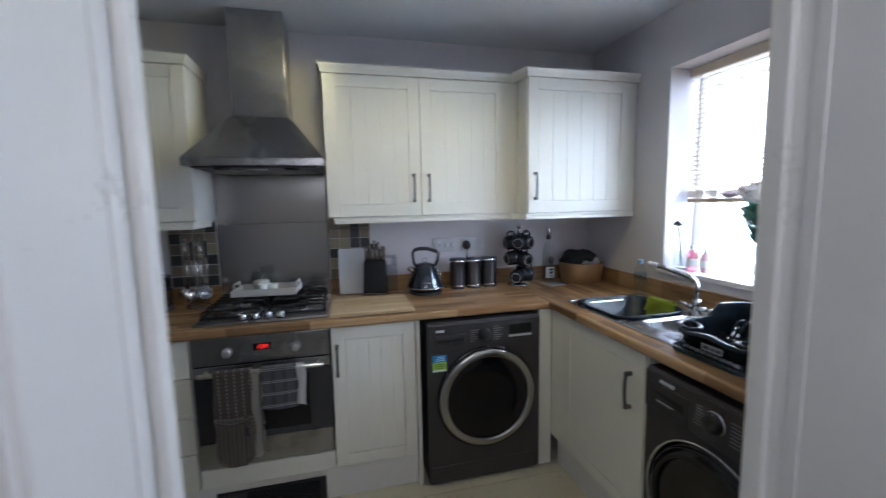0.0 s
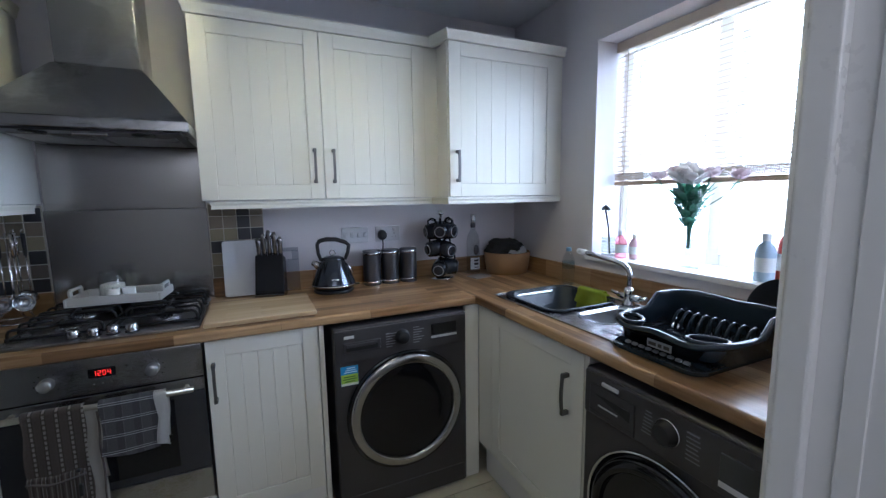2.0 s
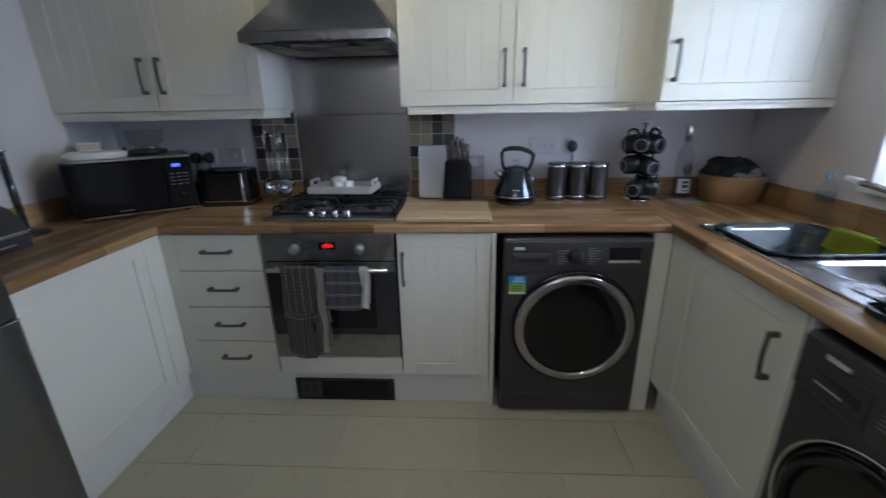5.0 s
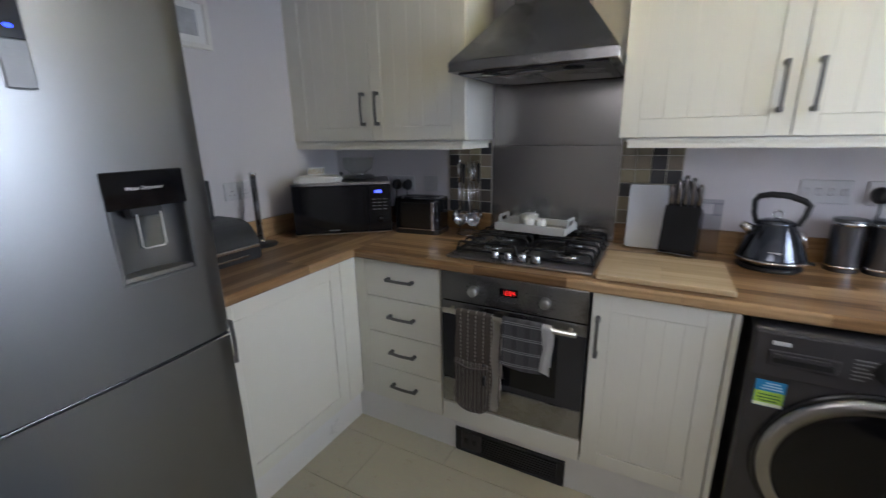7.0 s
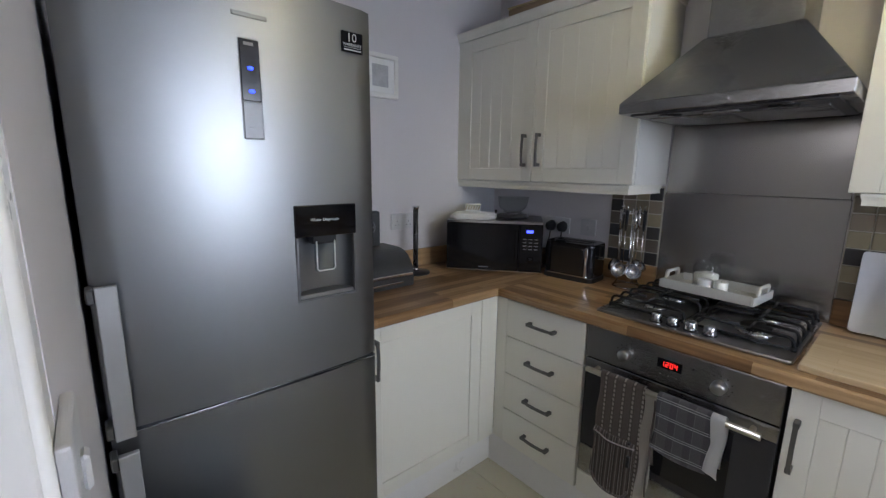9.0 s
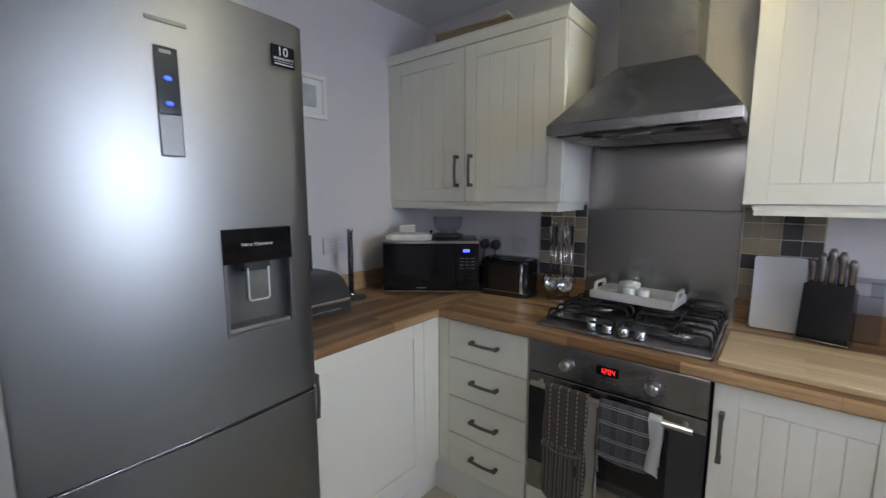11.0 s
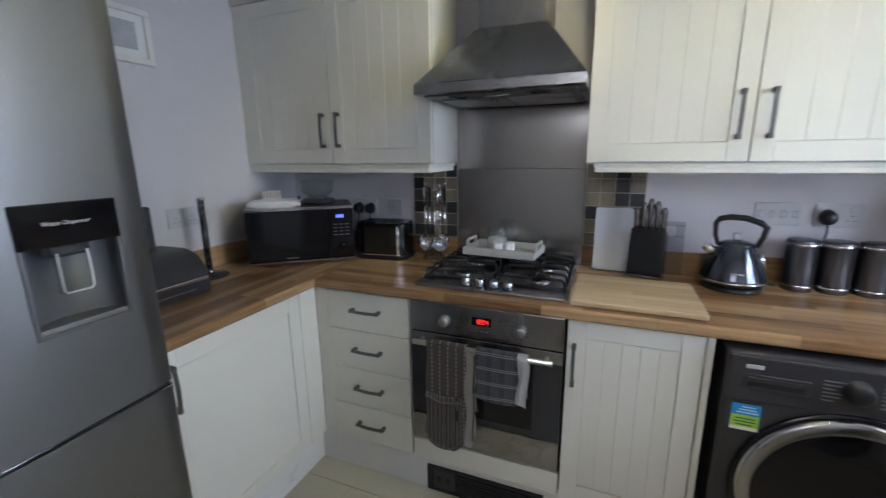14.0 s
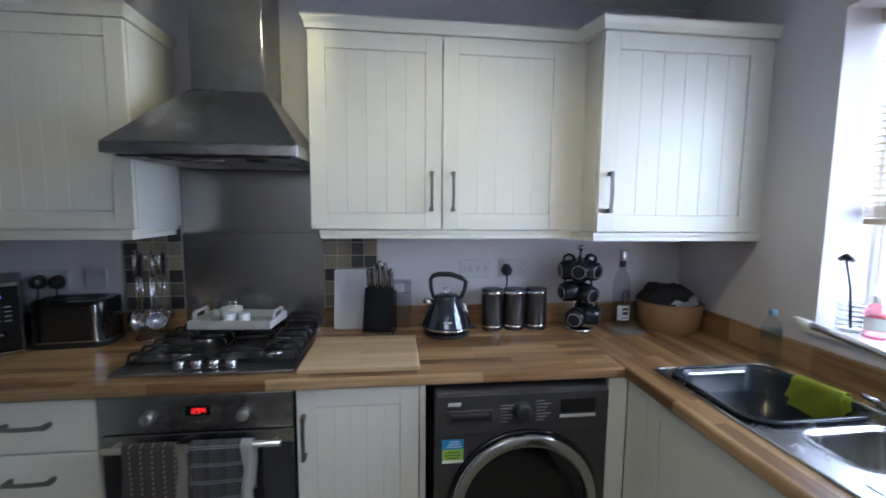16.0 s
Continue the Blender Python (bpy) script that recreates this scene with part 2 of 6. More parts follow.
def lathe(bm, profile, at=(0, 0, 0), seg=24, turn=None):
    """A solid of revolution about z through at, from (radius, height) pairs; turn is a further rotation about at."""
    rings, m = [], Matrix.Translation(at) @ (turn or Matrix())
    for r, z in profile:
        if r < 1e-5:
            rings.append([bm.verts.new(m @ Vector((0, 0, z)))])
        else:
            rings.append([bm.verts.new(m @ Vector((r * math.cos(2 * math.pi * i / seg), r * math.sin(2 * math.pi * i / seg), z))) for i in range(seg)])
    for a, b in zip(rings, rings[1:]):
        if len(a) == 1 and len(b) == 1:
            continue
        for i in range(seg):
            k = (i + 1) % seg
            if len(a) == 1:
                f = (a[0], b[k], b[i])
            elif len(b) == 1:
                f = (a[i], a[k], b[0])
            else:
                f = (a[i], a[k], b[k], b[i])
            bm.faces.new(f).smooth = True
    return bm


def tube(bm, pts, r, seg=10, close=False, cap=True):
    """A round rod along points; r is one radius or one for each point."""
    pts = [Vector(p) for p in pts]
    n = len(pts)
    rs = r if isinstance(r, (list, tuple)) else [r] * n
    rings, ref = [], None
    for i, p in enumerate(pts):
        a = pts[i - 1] if (i or close) else p
        b = pts[(i + 1) % n] if (i < n - 1 or close) else p
        d = (b - a).normalized()
        if ref is None:
            ref = d.orthogonal().normalized()
        ref = (ref - d * ref.dot(d)).normalized()
        s = d.cross(ref)
        rings.append([bm.verts.new(p + rs[i] * (math.cos(2 * math.pi * j / seg) * ref + math.sin(2 * math.pi * j / seg) * s)) for j in range(seg)])
    for i in range(n if close else n - 1):
        a, b = rings[i], rings[(i + 1) % n]
        for j in range(seg):
            bm.faces.new((a[j], a[(j + 1) % seg], b[(j + 1) % seg], b[j])).smooth = True
    if cap and not close:
        bm.faces.new(rings[0][::-1])
        bm.faces.new(rings[-1])
    return bm


def prism(bm, outline, z0, z1, bev=0.0, seg=2):
    """An upright block over a closed outline of (x, y)."""
    lo = [bm.verts.new((x, y, z0)) for x, y in outline]
    hi = [bm.verts.new((x, y, z1)) for x, y in outline]
    n = len(outline)
    fs = [bm.faces.new(lo[::-1]), bm.faces.new(hi)]
    for i in range(n):
        bm.faces.new((lo[i], lo[(i + 1) % n], hi[(i + 1) % n], hi[i]))
    if bev:
        es = list(set(fs[0].edges) | set(fs[1].edges))
        bmesh.ops.bevel(bm, geom=es, offset=bev, segments=seg, affect="EDGES", clamp_overlap=True, profile=0.5)
    return bm


def rounded(w, h, r, n=5, cx=0.0, cy=0.0):
    """The outline of a rectangle with round corners."""
    out = []
    for sx, sy, a0 in ((1, 1, 0), (-1, 1, 90), (-1, -1, 180), (1, -1, 270)):
        for i in range(n + 1):
            a = radians(a0 + 90 * i / n)
            out.append((cx + sx * (w / 2 - r) + r * math.cos(a), cy + sy * (h / 2 - r) + r * math.sin(a)))
    return out


def moved(bm, m):
    bmesh.ops.transform(bm, matrix=m, verts=bm.verts)
    return bm


BASE = {}


def finish(bm, name, material, smooth_angle=None):
    bmesh.ops.recalc_face_normals(bm, faces=bm.faces)
    me = bpy.data.meshes.new(name)
    bm.to_mesh(me)
    bm.free()
    me.materials.append(material)
    return me


def part(name, bm, material, parent, label=""):
    """One mesh under a thing or under a part, in the coordinates of the thing."""
    base = BASE.get(parent.name)
    if base is not None:
        bmesh.ops.translate(bm, verts=bm.verts, vec=-base)
    ob = new(name, finish(bm, name, material))
    ob.parent = parent
    if base is not None:
        BASE[ob.name] = base
    return tagged(ob, label)


def thing(name, label, category, at=None, m=None, group=""):
    """An Empty for a thing: at gives a base point, with parts in world coordinates; m gives a pose, with parts in its own."""
    ob = new(name)
    ob.empty_display_size = 0.05
    if at is not None:
        ob.location = at
        BASE[ob.name] = Vector(at)
    else:
        ob.matrix_basis = m
    return tagged(ob, label, category, group)


def setting(name, bm, material, label, category):
    return tagged(new(name, finish(bm, name, material)), label, category, kind="structure")


def words(name, text, size, m, material, parent, label=""):
    """Raised lettering in the built-in font, turned into a mesh; m is its pose in the thing's coordinates."""
    cu = bpy.data.curves.new(name, "FONT")
    cu.body, cu.size, cu.extrude, cu.align_x, cu.align_y = text, size, 0.0004, "CENTER", "CENTER"
    cu.resolution_u = 3
    tmp = bpy.data.objects.new(name, cu)
    scene.collection.objects.link(tmp)
    me = bpy.data.meshes.new_from_object(tmp.evaluated_get(bpy.context.evaluated_depsgraph_get()))
    bpy.data.objects.remove(tmp)
    bpy.data.curves.remove(cu)
    me.transform(m)
    me.materials.clear()
    me.materials.append(material)
    ob = new(name, me)
    ob.parent = parent
    return tagged(ob, label)

# ---- the room: kitchen, doorway and a plain hall behind it ----
XL, XR, YB, YS, YH, ZC = -1.04, 2.39, 0.0, -2.02, -2.24, 2.43
YE = -2.06   # kitchen face of the partition beside the window run
ZF = -0.025   # floor level
DX0, DX1, DZ = 0.444, 1.346, 2.03
setting("wall_north", one(XL - 0.12, YB, ZF, XR + 0.3, YB + 0.12, ZC), WALL, "pale lilac-grey painted plaster wall behind the worktop", "wall")
setting("wall_west", one(XL - 0.12, YS, ZF, XL, YB, ZC), WALL, "pale lilac-grey painted plaster side wall", "wall")
WY0, WY1, WZ0, WZ1 = -1.70, -0.705, 1.075, 2.13
b = bmesh.new()
box(b, XR, WY1, ZF, XR + 0.3, YB, ZC)
box(b, XR, YH, ZF, XR + 0.3, WY0, ZC)
box(b, XR, WY0, ZF, XR + 0.3, WY1, WZ0 - 0.025)
box(b, XR, WY0, WZ1, XR + 0.3, WY1, ZC)
setting("wall_east", b, WALL, "pale painted plaster wall with a deep window opening", "wall")
b = bmesh.new()
box(b, XL - 0.12, YH, ZF, DX0 - 0.03, YS, ZC)
box(b, DX1 + 0.03, YH, ZF, XR, YE, ZC)
box(b, DX0 - 0.03, YH, DZ + 0.03, DX1 + 0.03, YE, ZC)
setting("wall_south", b, WALL, "pale painted plaster partition with the doorway", "wall")
setting("ceiling", one(XL - 0.12, -4.6, ZC, XR + 0.3, YB + 0.12, ZC + 0.1), CEIL, "plain white painted ceiling", "ceiling")
b = bmesh.new()
box(b, XL - 0.12, -4.6, ZF, XL, YH, ZC)
box(b, XR, -4.6, ZF, XR + 0.12, YH, ZC)
box(b, XL, -4.6, ZF, XR, -4.48, ZC)
setting("wall_hall", b, WALL, "plain pale painted hall walls behind the doorway", "wall")
setting("floor", one(XL - 0.12, -4.6, ZF - 0.1, XR + 0.3, YB + 0.12, ZF - 0.006), GROUT, "floor bed with pale grout between the tiles", "floor")
# door lining, stops and stepped architraves
lin = tagged(new("door_lining"), "white gloss-painted wooden door lining", "door frame", kind="structure")
for x0, x1, y1 in ((DX0 - 0.03, DX0, YS - 0.0045), (DX1, DX1 + 0.03, YE)):
    part("jamb", one(x0, YH - 0.004, ZF, x1, y1 + 0.004, DZ, 0.002), GLOSS, lin)
part("head", one(DX0 - 0.03, YH - 0.004, DZ, DX1 + 0.03, YE + 0.004, DZ + 0.03, 0.002), GLOSS, lin)
for x0, x1, e0, e1, y1 in ((DX0, DX0 + 0.016, DX0, DX0 + 0.003, YS - 0.008), (DX1 - 0.016, DX1, DX1 - 0.003, DX1, YE)):
    part("stop", one(x0, y1 - 0.030, ZF, x1, y1 + 0.002, DZ, 0.004, 3), GLOSS, lin)
    part("stop_bead", tube(bmesh.new(), [((x0 + x1) / 2, y1 + 0.003, ZF), ((x0 + x1) / 2, y1 + 0.003, DZ)], 0.0055, 10), GLOSS, lin)
    part("seam_strip", one(e0, y1 - 0.074, ZF, e1, y1 - 0.053, DZ, 0.001), GLOSS, lin)
b = bmesh.new()
for y, s in ((YH, -1), (YS, 1)):
    for w0, w1, d in ((0.006, 0.016, 0.012), (0.016, 0.046, 0.018), (0.046, 0.062, 0.022)):
        for x0, x1 in ((DX0 - w1, DX0 - w0), (DX1 + w0, DX1 + w1)):
            if s > 0:
                continue
            box(b, x0, min(y, y + s * d), ZF, x1, max(y, y + s * d), DZ + w1, 0.003, 2)
        box(b, DX0 - w1, min(y, y + s * d), DZ + w0, DX1 + w1, max(y, y + s * d), DZ + w1, 0.003, 2)
setting("trim", b, GLOSS, "white gloss-painted moulded architrave round the doorway", "trim")

# window: frame, mullion, sashes, panes and sill
FX0, FX1 = 2.585, 2.65
win = tagged(new("window_1"), "white plastic two-light window with a deep sill", "window", kind="structure")
b = bmesh.new()
ym = (WY0 + WY1) / 2
for y0, y1 in ((WY0, WY0 + 0.055), (WY1 - 0.055, WY1), (ym - 0.028, ym + 0.028)):
    box(b, FX0, y0, WZ0, FX1, y1, WZ1, 0.004, 2)
for y0, y1 in ((WY0 + 0.055, ym - 0.028), (ym + 0.028, WY1 - 0.055)):
    box(b, FX0, y0, WZ0, FX1, y1, WZ0 + 0.055, 0.004, 2)
    box(b, FX0, y0, WZ1 - 0.055, FX1, y1, WZ1, 0.004, 2)
part("window_frame", b, UPVC, win)
for y0, y1 in ((WY0 + 0.055, ym - 0.028), (ym + 0.028, WY1 - 0.055)):
    b = bmesh.new()
    for a0, a1, z0, z1 in ((y0, y0 + 0.032, WZ0 + 0.055, WZ1 - 0.055), (y1 - 0.032, y1, WZ0 + 0.055, WZ1 - 0.055), (y0 + 0.032, y1 - 0.032, WZ0 + 0.055, WZ0 + 0.1), (y0 + 0.032, y1 - 0.032, WZ1 - 0.1, WZ1 - 0.055)):
        box(b, FX0 - 0.012, a0, z0, FX1 - 0.01, a1, z1, 0.003, 2)
    part("sash", b, UPVC, win)
    p = part("pane", one(2.617, y0 + 0.04, WZ0 + 0.095, 2.623, y1 - 0.04, WZ1 - 0.095), glass("window_glass"), win)
    p.visible_shadow = False
b = bmesh.new()
box(b, XR - 0.025, WY0 - 0.03, WZ0 - 0.025, FX0, WY1 + 0.03, WZ0, 0.006, 2)
part("window_sill", b, GLOSS, win, "white gloss-painted window board")
# plain bright distance outside
BACK = glow("overcast_distance", (0.93, 0.97, 1.0), 9.0)
setting("backdrop", one(9.0, -40, -0.5, 9.1, 40, 14), BACK, "bright hazy sky beyond the window", "sky")
setting("ground", one(2.7, -80, -0.6, 80, 80, -0.5), mat("lawn", (0.10, 0.14, 0.06), 0.9, var=0.4, bump=0.4), "pale sunlit lawn outside the window", "ground")

# ---- worktops and upstands ----
ZT, ZU = 0.91, 0.87
LX, RX, FY = -0.44, 1.752, -0.61


def nosed(x0, y0, x1, y1, side):
    """A slab with the rolled front edge of a laminate worktop on one side."""
    b = one(x0, y0, ZU, x1, y1, ZT)
    pick = []
    for e in b.edges:
        c = (e.verts[0].co + e.verts[1].co) / 2
        d = abs(e.verts[0].co.z - e.verts[1].co.z)
        if d < 1e-6 and ((side == "s" and abs(c.y - y0) < 1e-5) or (side == "e" and abs(c.x - x1) < 1e-5) or (side == "w" and abs(c.x - x0) < 1e-5)):
            pick.append(e)
    bmesh.ops.bevel(b, geom=pick, offset=0.011, segments=4, affect="EDGES", profile=0.5)
    return b


def joined(*bms):
    out = bmesh.new()
    for q in bms:
        me = bpy.data.meshes.new("tmp")
        q.to_mesh(me)
        q.free()
        out.from_mesh(me)
        bpy.data.meshes.remove(me)
    return out


SX0, SX1, SY0, SY1 = 1.855, 2.275, -1.50, -0.65   # hole for the sink
E = 0.022   # width of the rolled front edging
wt = thing("worktop", "wood-block laminate worktop along the back wall", "worktop", at=(0.65, -0.3, ZU))
part("slab", one(LX, FY + E, ZU, RX, YB, ZT), WOOD_X, wt)
part("front_edge", nosed(LX, FY, RX, FY + E, "s"), WOOD_X, wt)
wt = thing("worktop", "wood-block laminate worktop beside the fridge", "worktop", at=(-0.74, -0.66, ZU))
part("slab", one(XL, -1.325, ZU, LX - E, YB, ZT), WOOD_Y, wt)
part("front_edge", nosed(LX - E, -1.325, LX, FY, "e"), WOOD_Y, wt)
part("corner_block", one(LX - E, FY, ZU, LX, YB, ZT), WOOD_Y, wt)
wt = thing("worktop", "wood-block laminate worktop with the sink under the window", "worktop", at=(2.07, -1.0, ZU))
part("slab", joined(one(RX + E, YE, ZU, SX0, YB, ZT), one(SX1, YE, ZU, XR, YB, ZT), one(SX0, SY1, ZU, SX1, YB, ZT), one(SX0, YE, ZU, SX1, SY0, ZT)), WOOD_Y, wt)
part("front_edge", nosed(RX, YE, RX + E, FY, "w"), WOOD_Y, wt)
part("corner_block", one(RX, FY, ZU, RX + E, YB, ZT), WOOD_Y, wt)
for x0, y0, x1, y1, w in ((XL + 0.018, -0.018, 0.0, 0, WOOD_X), (0.607, -0.018, XR - 0.018, 0, WOOD_X), (XL, -1.325, XL + 0.018, 0, WOOD_Y), (XR - 0.018, YE, XR, 0, WOOD_Y)):
    tagged(new("upstand", finish(one(x0, y0, ZT, x1, y1, 1.005, 0.003, 2), "upstand", w)), "wood-block laminate upstand against the wall", "upstand", kind="structure")
sb = thing("splashback", "two-piece brushed stainless steel splashback behind the hob", "splashback", at=(0.303, 0, ZT))
part("lower_plate", one(0.0, -0.008, ZT, 0.606, 0, 1.352, 0.0012), STEEL_S, sb)
part("upper_plate", one(0.004, -0.005, 1.353, 0.602, 0, 1.66, 0.001), STEEL_S, sb)

# ---- fitted units ----
def bar_handle(length, upright=True):
    """A flat bowed bar on two square feet; stands off a front at y = 0 towards -y, centred."""
    b = bmesh.new()
    n = 8
    for i in range(n):
        a, c = -length / 2 + length * i / n, -length / 2 + length * (i + 1) / n
        bow = lambda q: -0.026 - 0.006 * math.cos(math.pi * q / length)
        vs = []
        for q in (a, c):
            y = bow(q)
            for dx, dy in ((-0.0055, 0.004), (0.0055, 0.004), (0.0055, -0.003), (-0.0055, -0.003)):
                vs.append(b.verts.new((dx, y + dy, q)))
        for j in range(4):
            k = (j + 1) % 4
            b.faces.new((vs[j], vs[k], vs[4 + k], vs[4 + j]))
        if i == 0:
            b.faces.new(vs[:4])
        if i == n - 1:
            b.faces.new(vs[4:])
    for s in (-1, 1):
        z = s * (length / 2 - 0.006)
        box(b, -0.007, -0.032, z - 0.008, 0.007, 0, z + 0.008, 0.002)
    bmesh.ops.remove_doubles(b, verts=b.verts, dist=0.00005)
    if not upright:
        moved(b, Matrix.Rotation(radians(90), 4, "Y"))
    return b


def panel_door(u0, z0, u1, z1, parent, boards=5, f=0.062):
    """A framed door with a recessed field of vertical boards; back at y = -0.002, front at y = -0.022."""
    d = part("door", one(u0 + 0.001, -0.013, z0 + 0.001, u1 - 0.001, -0.002, z1 - 0.001), CREAM, parent)
    for a, c in ((u0, u0 + f), (u1 - f, u1)):
        part("stile", one(a, -0.022, z0, c, -0.010, z1, 0.0013, 2), CREAM, d)
    for a, c in ((z0, z0 + f), (z1 - f, z1)):
        part("rail", one(u0 + f + 0.0003, -0.0218, a, u1 - f - 0.0003, -0.010, c, 0.0013, 2), CREAM, d)
    w = (u1 - u0 - 2 * f - 0.002) / boards
    for i in range(boards):
        a = u0 + f + 0.001 + i * w
        part("board", one(a, -0.0185, z0 + f + 0.001, a + w, -0.010, z1 - f - 0.001, 0.0019), CREAM, d)
    return d


def unit(name, label, m, w, h, d, doors, category="cabinet", top=True, group=""):
    """A cabinet: carcass and doors. doors: (u0, z0, u1, z1, kind, handle u, handle z, handle length, upright)."""
    t = thing(name, label, category, m=m, group=group)
    s = 0.018
    hs = h if top else h * 0.6
    for nm, q in zip(("side_panel", "side_panel", "base_panel", "top_panel", "back_panel"), ((0, 0, 0, s, d, hs), (w - s, 0, 0, w, d, hs), (s, 0, 0, w - s, d, s), (s, 0, h - s, w - s, d, h), (s, d - 0.008, s, w - s, d, h - s))):
        if top or q[2] < h / 2 and q[5] < h - s or q[2] == 0:
            part(nm, one(*q, 0.001), CARCASS, t)
    for u0, z0, u1, z1, kind, hu, hz, hl, up in doors:
        if kind == "door":
            dr = panel_door(u0, z0, u1, z1, t)
        elif kind == "wide":
            dr = panel_door(u0, z0, u1, z1, t, 6)
        elif kind == "plain":
            dr = panel_door(u0, z0, u1, z1, t, 1)
        else:
            dr = part("drawer_front", one(u0, -0.022, z0, u1, -0.002, z1, 0.004, 2), CREAM, t)
        if hl:
            part("handle", moved(bar_handle(hl, up), Matrix.Translation((hu, -0.0215, hz))), PEWTER, dr, "dark pewter bar handle")
    return t


def facing(x, y, z, side):
    return pose(x, y, z, 0, 0, {"s": 0, "e": 90, "w": -90}[side])


# wall units
WZB, WZT = 1.385, 2.12


def wall_unit(label, x0, x1, y, doors, h=WZT - WZB):
    return unit("wall_unit", label, facing(x0, y, WZB, "s"), x1 - x0, h, -y - 0.002, doors, "wall unit", group="wall units")


H = WZT - WZB
wall_unit("cream panelled double wall unit beside the hood", -1.0, -0.004, -0.308, [(0.002, 0.002, 0.492, H - 0.002, "door", 0.452, 0.15, 0.15, True), (0.496, 0.002, 0.994, H - 0.002, "door", 0.536, 0.15, 0.15, True)])
wall_unit("cream panelled double wall unit above the kettle", 0.617, 1.623, -0.308, [(0.002, 0.002, 0.500, H - 0.002, "door", 0.460, 0.15, 0.15, True), (0.504, 0.002, 1.004, H - 0.002, "door", 0.544, 0.15, 0.15, True)])
wall_unit("cream panelled deep wall unit beside the window", 1.695, 2.345, -0.44, [(0.002, 0.002, 0.648, H - 0.002, "wide", 0.04, 0.15, 0.15, True)])
# fillers, cornices and light pelmets
b = bmesh.new()
box(b, XL, -0.326, WZB, -1.001, -0.308, WZT, 0.001)
setting("filler", b, CREAM, "cream scribe panel beside the wall unit", "panel")
setting("filler", one(1.624, -0.322, WZB, 1.699, -0.304, WZT, 0.001), CREAM, "cream corner panel between the wall units", "panel")
setting("filler", one(2.346, -0.45, WZB, XR, -0.43, WZT, 0.001), CREAM, "cream scribe panel against the window wall", "panel")


def strip(path, z0, z1, lean):
    """A moulded rail along a plan path, leaning outwards by lean at the top."""
    b = bmesh.new()
    prof = ((0.0, z0), (-0.006, z0), (-0.006 - lean * 0.5, z0 + (z1 - z0) * 0.45), (-0.010 - lean, z1 - 0.008), (-0.010 - lean, z1), (0.02, z1), (0.02, z0))
    pts = [Vector((*p, 0)) for p in path]
    rings = []
    for i, p in enumerate(pts):
        a = (pts[i] - pts[i - 1]).normalized() if i else (pts[1] - pts[0]).normalized()
        c = (pts[i + 1] - pts[i]).normalized() if i < len(pts) - 1 else a
        na, nc = Vector((-a.y, a.x, 0)), Vector((-c.y, c.x, 0))
        n = (na + nc).normalized()
        n /= max(0.3, n.dot(na))
        rings.append([b.verts.new(p + n * o + Vector((0, 0, z))) for o, z in prof])
    for r, q in zip(rings, rings[1:]):
        for j in range(len(prof)):
            k = (j + 1) % len(prof)
            b.faces.new((r[j], r[k], q[k], q[j]))
    b.faces.new(rings[0])
    b.faces.new(rings[-1][::-1])
    return b


tagged(new("cornice", finish(strip([(XL, -0.328), (-0.004, -0.328), (-0.004, 0)], WZT + 0.002, 2.167, 0.008), "cornice", CREAM)), "cream moulded cornice on the wall unit beside the hood", "cornice")
tagged(new("cornice", finish(strip([(0.617, 0), (0.617, -0.328), (1.66, -0.328), (1.695, -0.462), (XR, -0.462)], WZT + 0.002, 2.167, 0.008), "cornice", CREAM)), "cream moulded cornice stepping round the wall units", "cornice")
tagged(new("pelmet", finish(strip([(XL, -0.31), (-0.03, -0.31), (-0.03, 0)], 1.345, WZB - 0.002, 0.0), "pelmet", CREAM)), "cream light pelmet under the wall unit beside the hood", "pelmet")
tagged(new("pelmet", finish(strip([(0.655, 0), (0.655, -0.31), (1.665, -0.31), (1.695, -0.445), (XR, -0.445)], 1.35, WZB - 0.002, 0.0), "pelmet", CREAM)), "cream light pelmet stepping under the wall units", "pelmet")

# base units: drawers, oven housing, cupboard, corner units
ZP = 0.15
BH = ZU - ZP - 0.002
dz = [0.0, 0.178, 0.359, 0.540, 0.716]
unit("drawer_unit", "cream four-drawer base unit with pewter bow handles", facing(-0.40, -0.568, ZP, "s"), 0.396, BH, 0.56,
     [(0.002, dz[i] + 0.002, 0.394, dz[i + 1] - 0.002, "drawer", 0.198, dz[i] + 0.098, 0.135, False) for i in range(4)], "drawers")
setting("filler", one(-0.462, -0.584, ZP, -0.402, -0.566, ZU - 0.002, 0.001), CREAM, "cream corner panel beside the drawers", "panel")
unit("base_cupboard", "cream panelled base cupboard beside the oven", facing(0.606, -0.568, ZP, "s"), 0.412, BH, 0.56, [(0.002, 0.002, 0.410, BH - 0.002, "door", 0.026, 0.556, 0.15, True)])
setting("end_panel", one(1.020, -0.59, ZF, 1.040, -0.01, ZU - 0.002, 0.001), CREAM, "cream end panel beside the tumble dryer", "panel")
tagged(new("oven_filler", finish(one(0.002, -0.59, ZP, 0.602, -0.57, 0.243, 0.003, 2), "oven_filler", CREAM)), "cream filler strip under the oven", "panel")
unit("base_cupboard", "cream panelled base cupboard between fridge and drawers", facing(-0.482, -1.29, ZP, "e"), 0.60, BH, 0.54, [(0.002, 0.002, 0.596, BH - 0.002, "plain", 0.035, 0.60, 0.15, True)])
setting("filler", one(-0.482, -0.688, ZP, -0.462, -0.586, ZU - 0.002, 0.001), CREAM, "cream corner panel beside the cupboard", "panel")
setting("filler", one(1.699, -0.60, ZF, 1.772, -0.58, ZU - 0.002, 0.001), CREAM, "cream corner panel beside the tumble dryer", "panel")
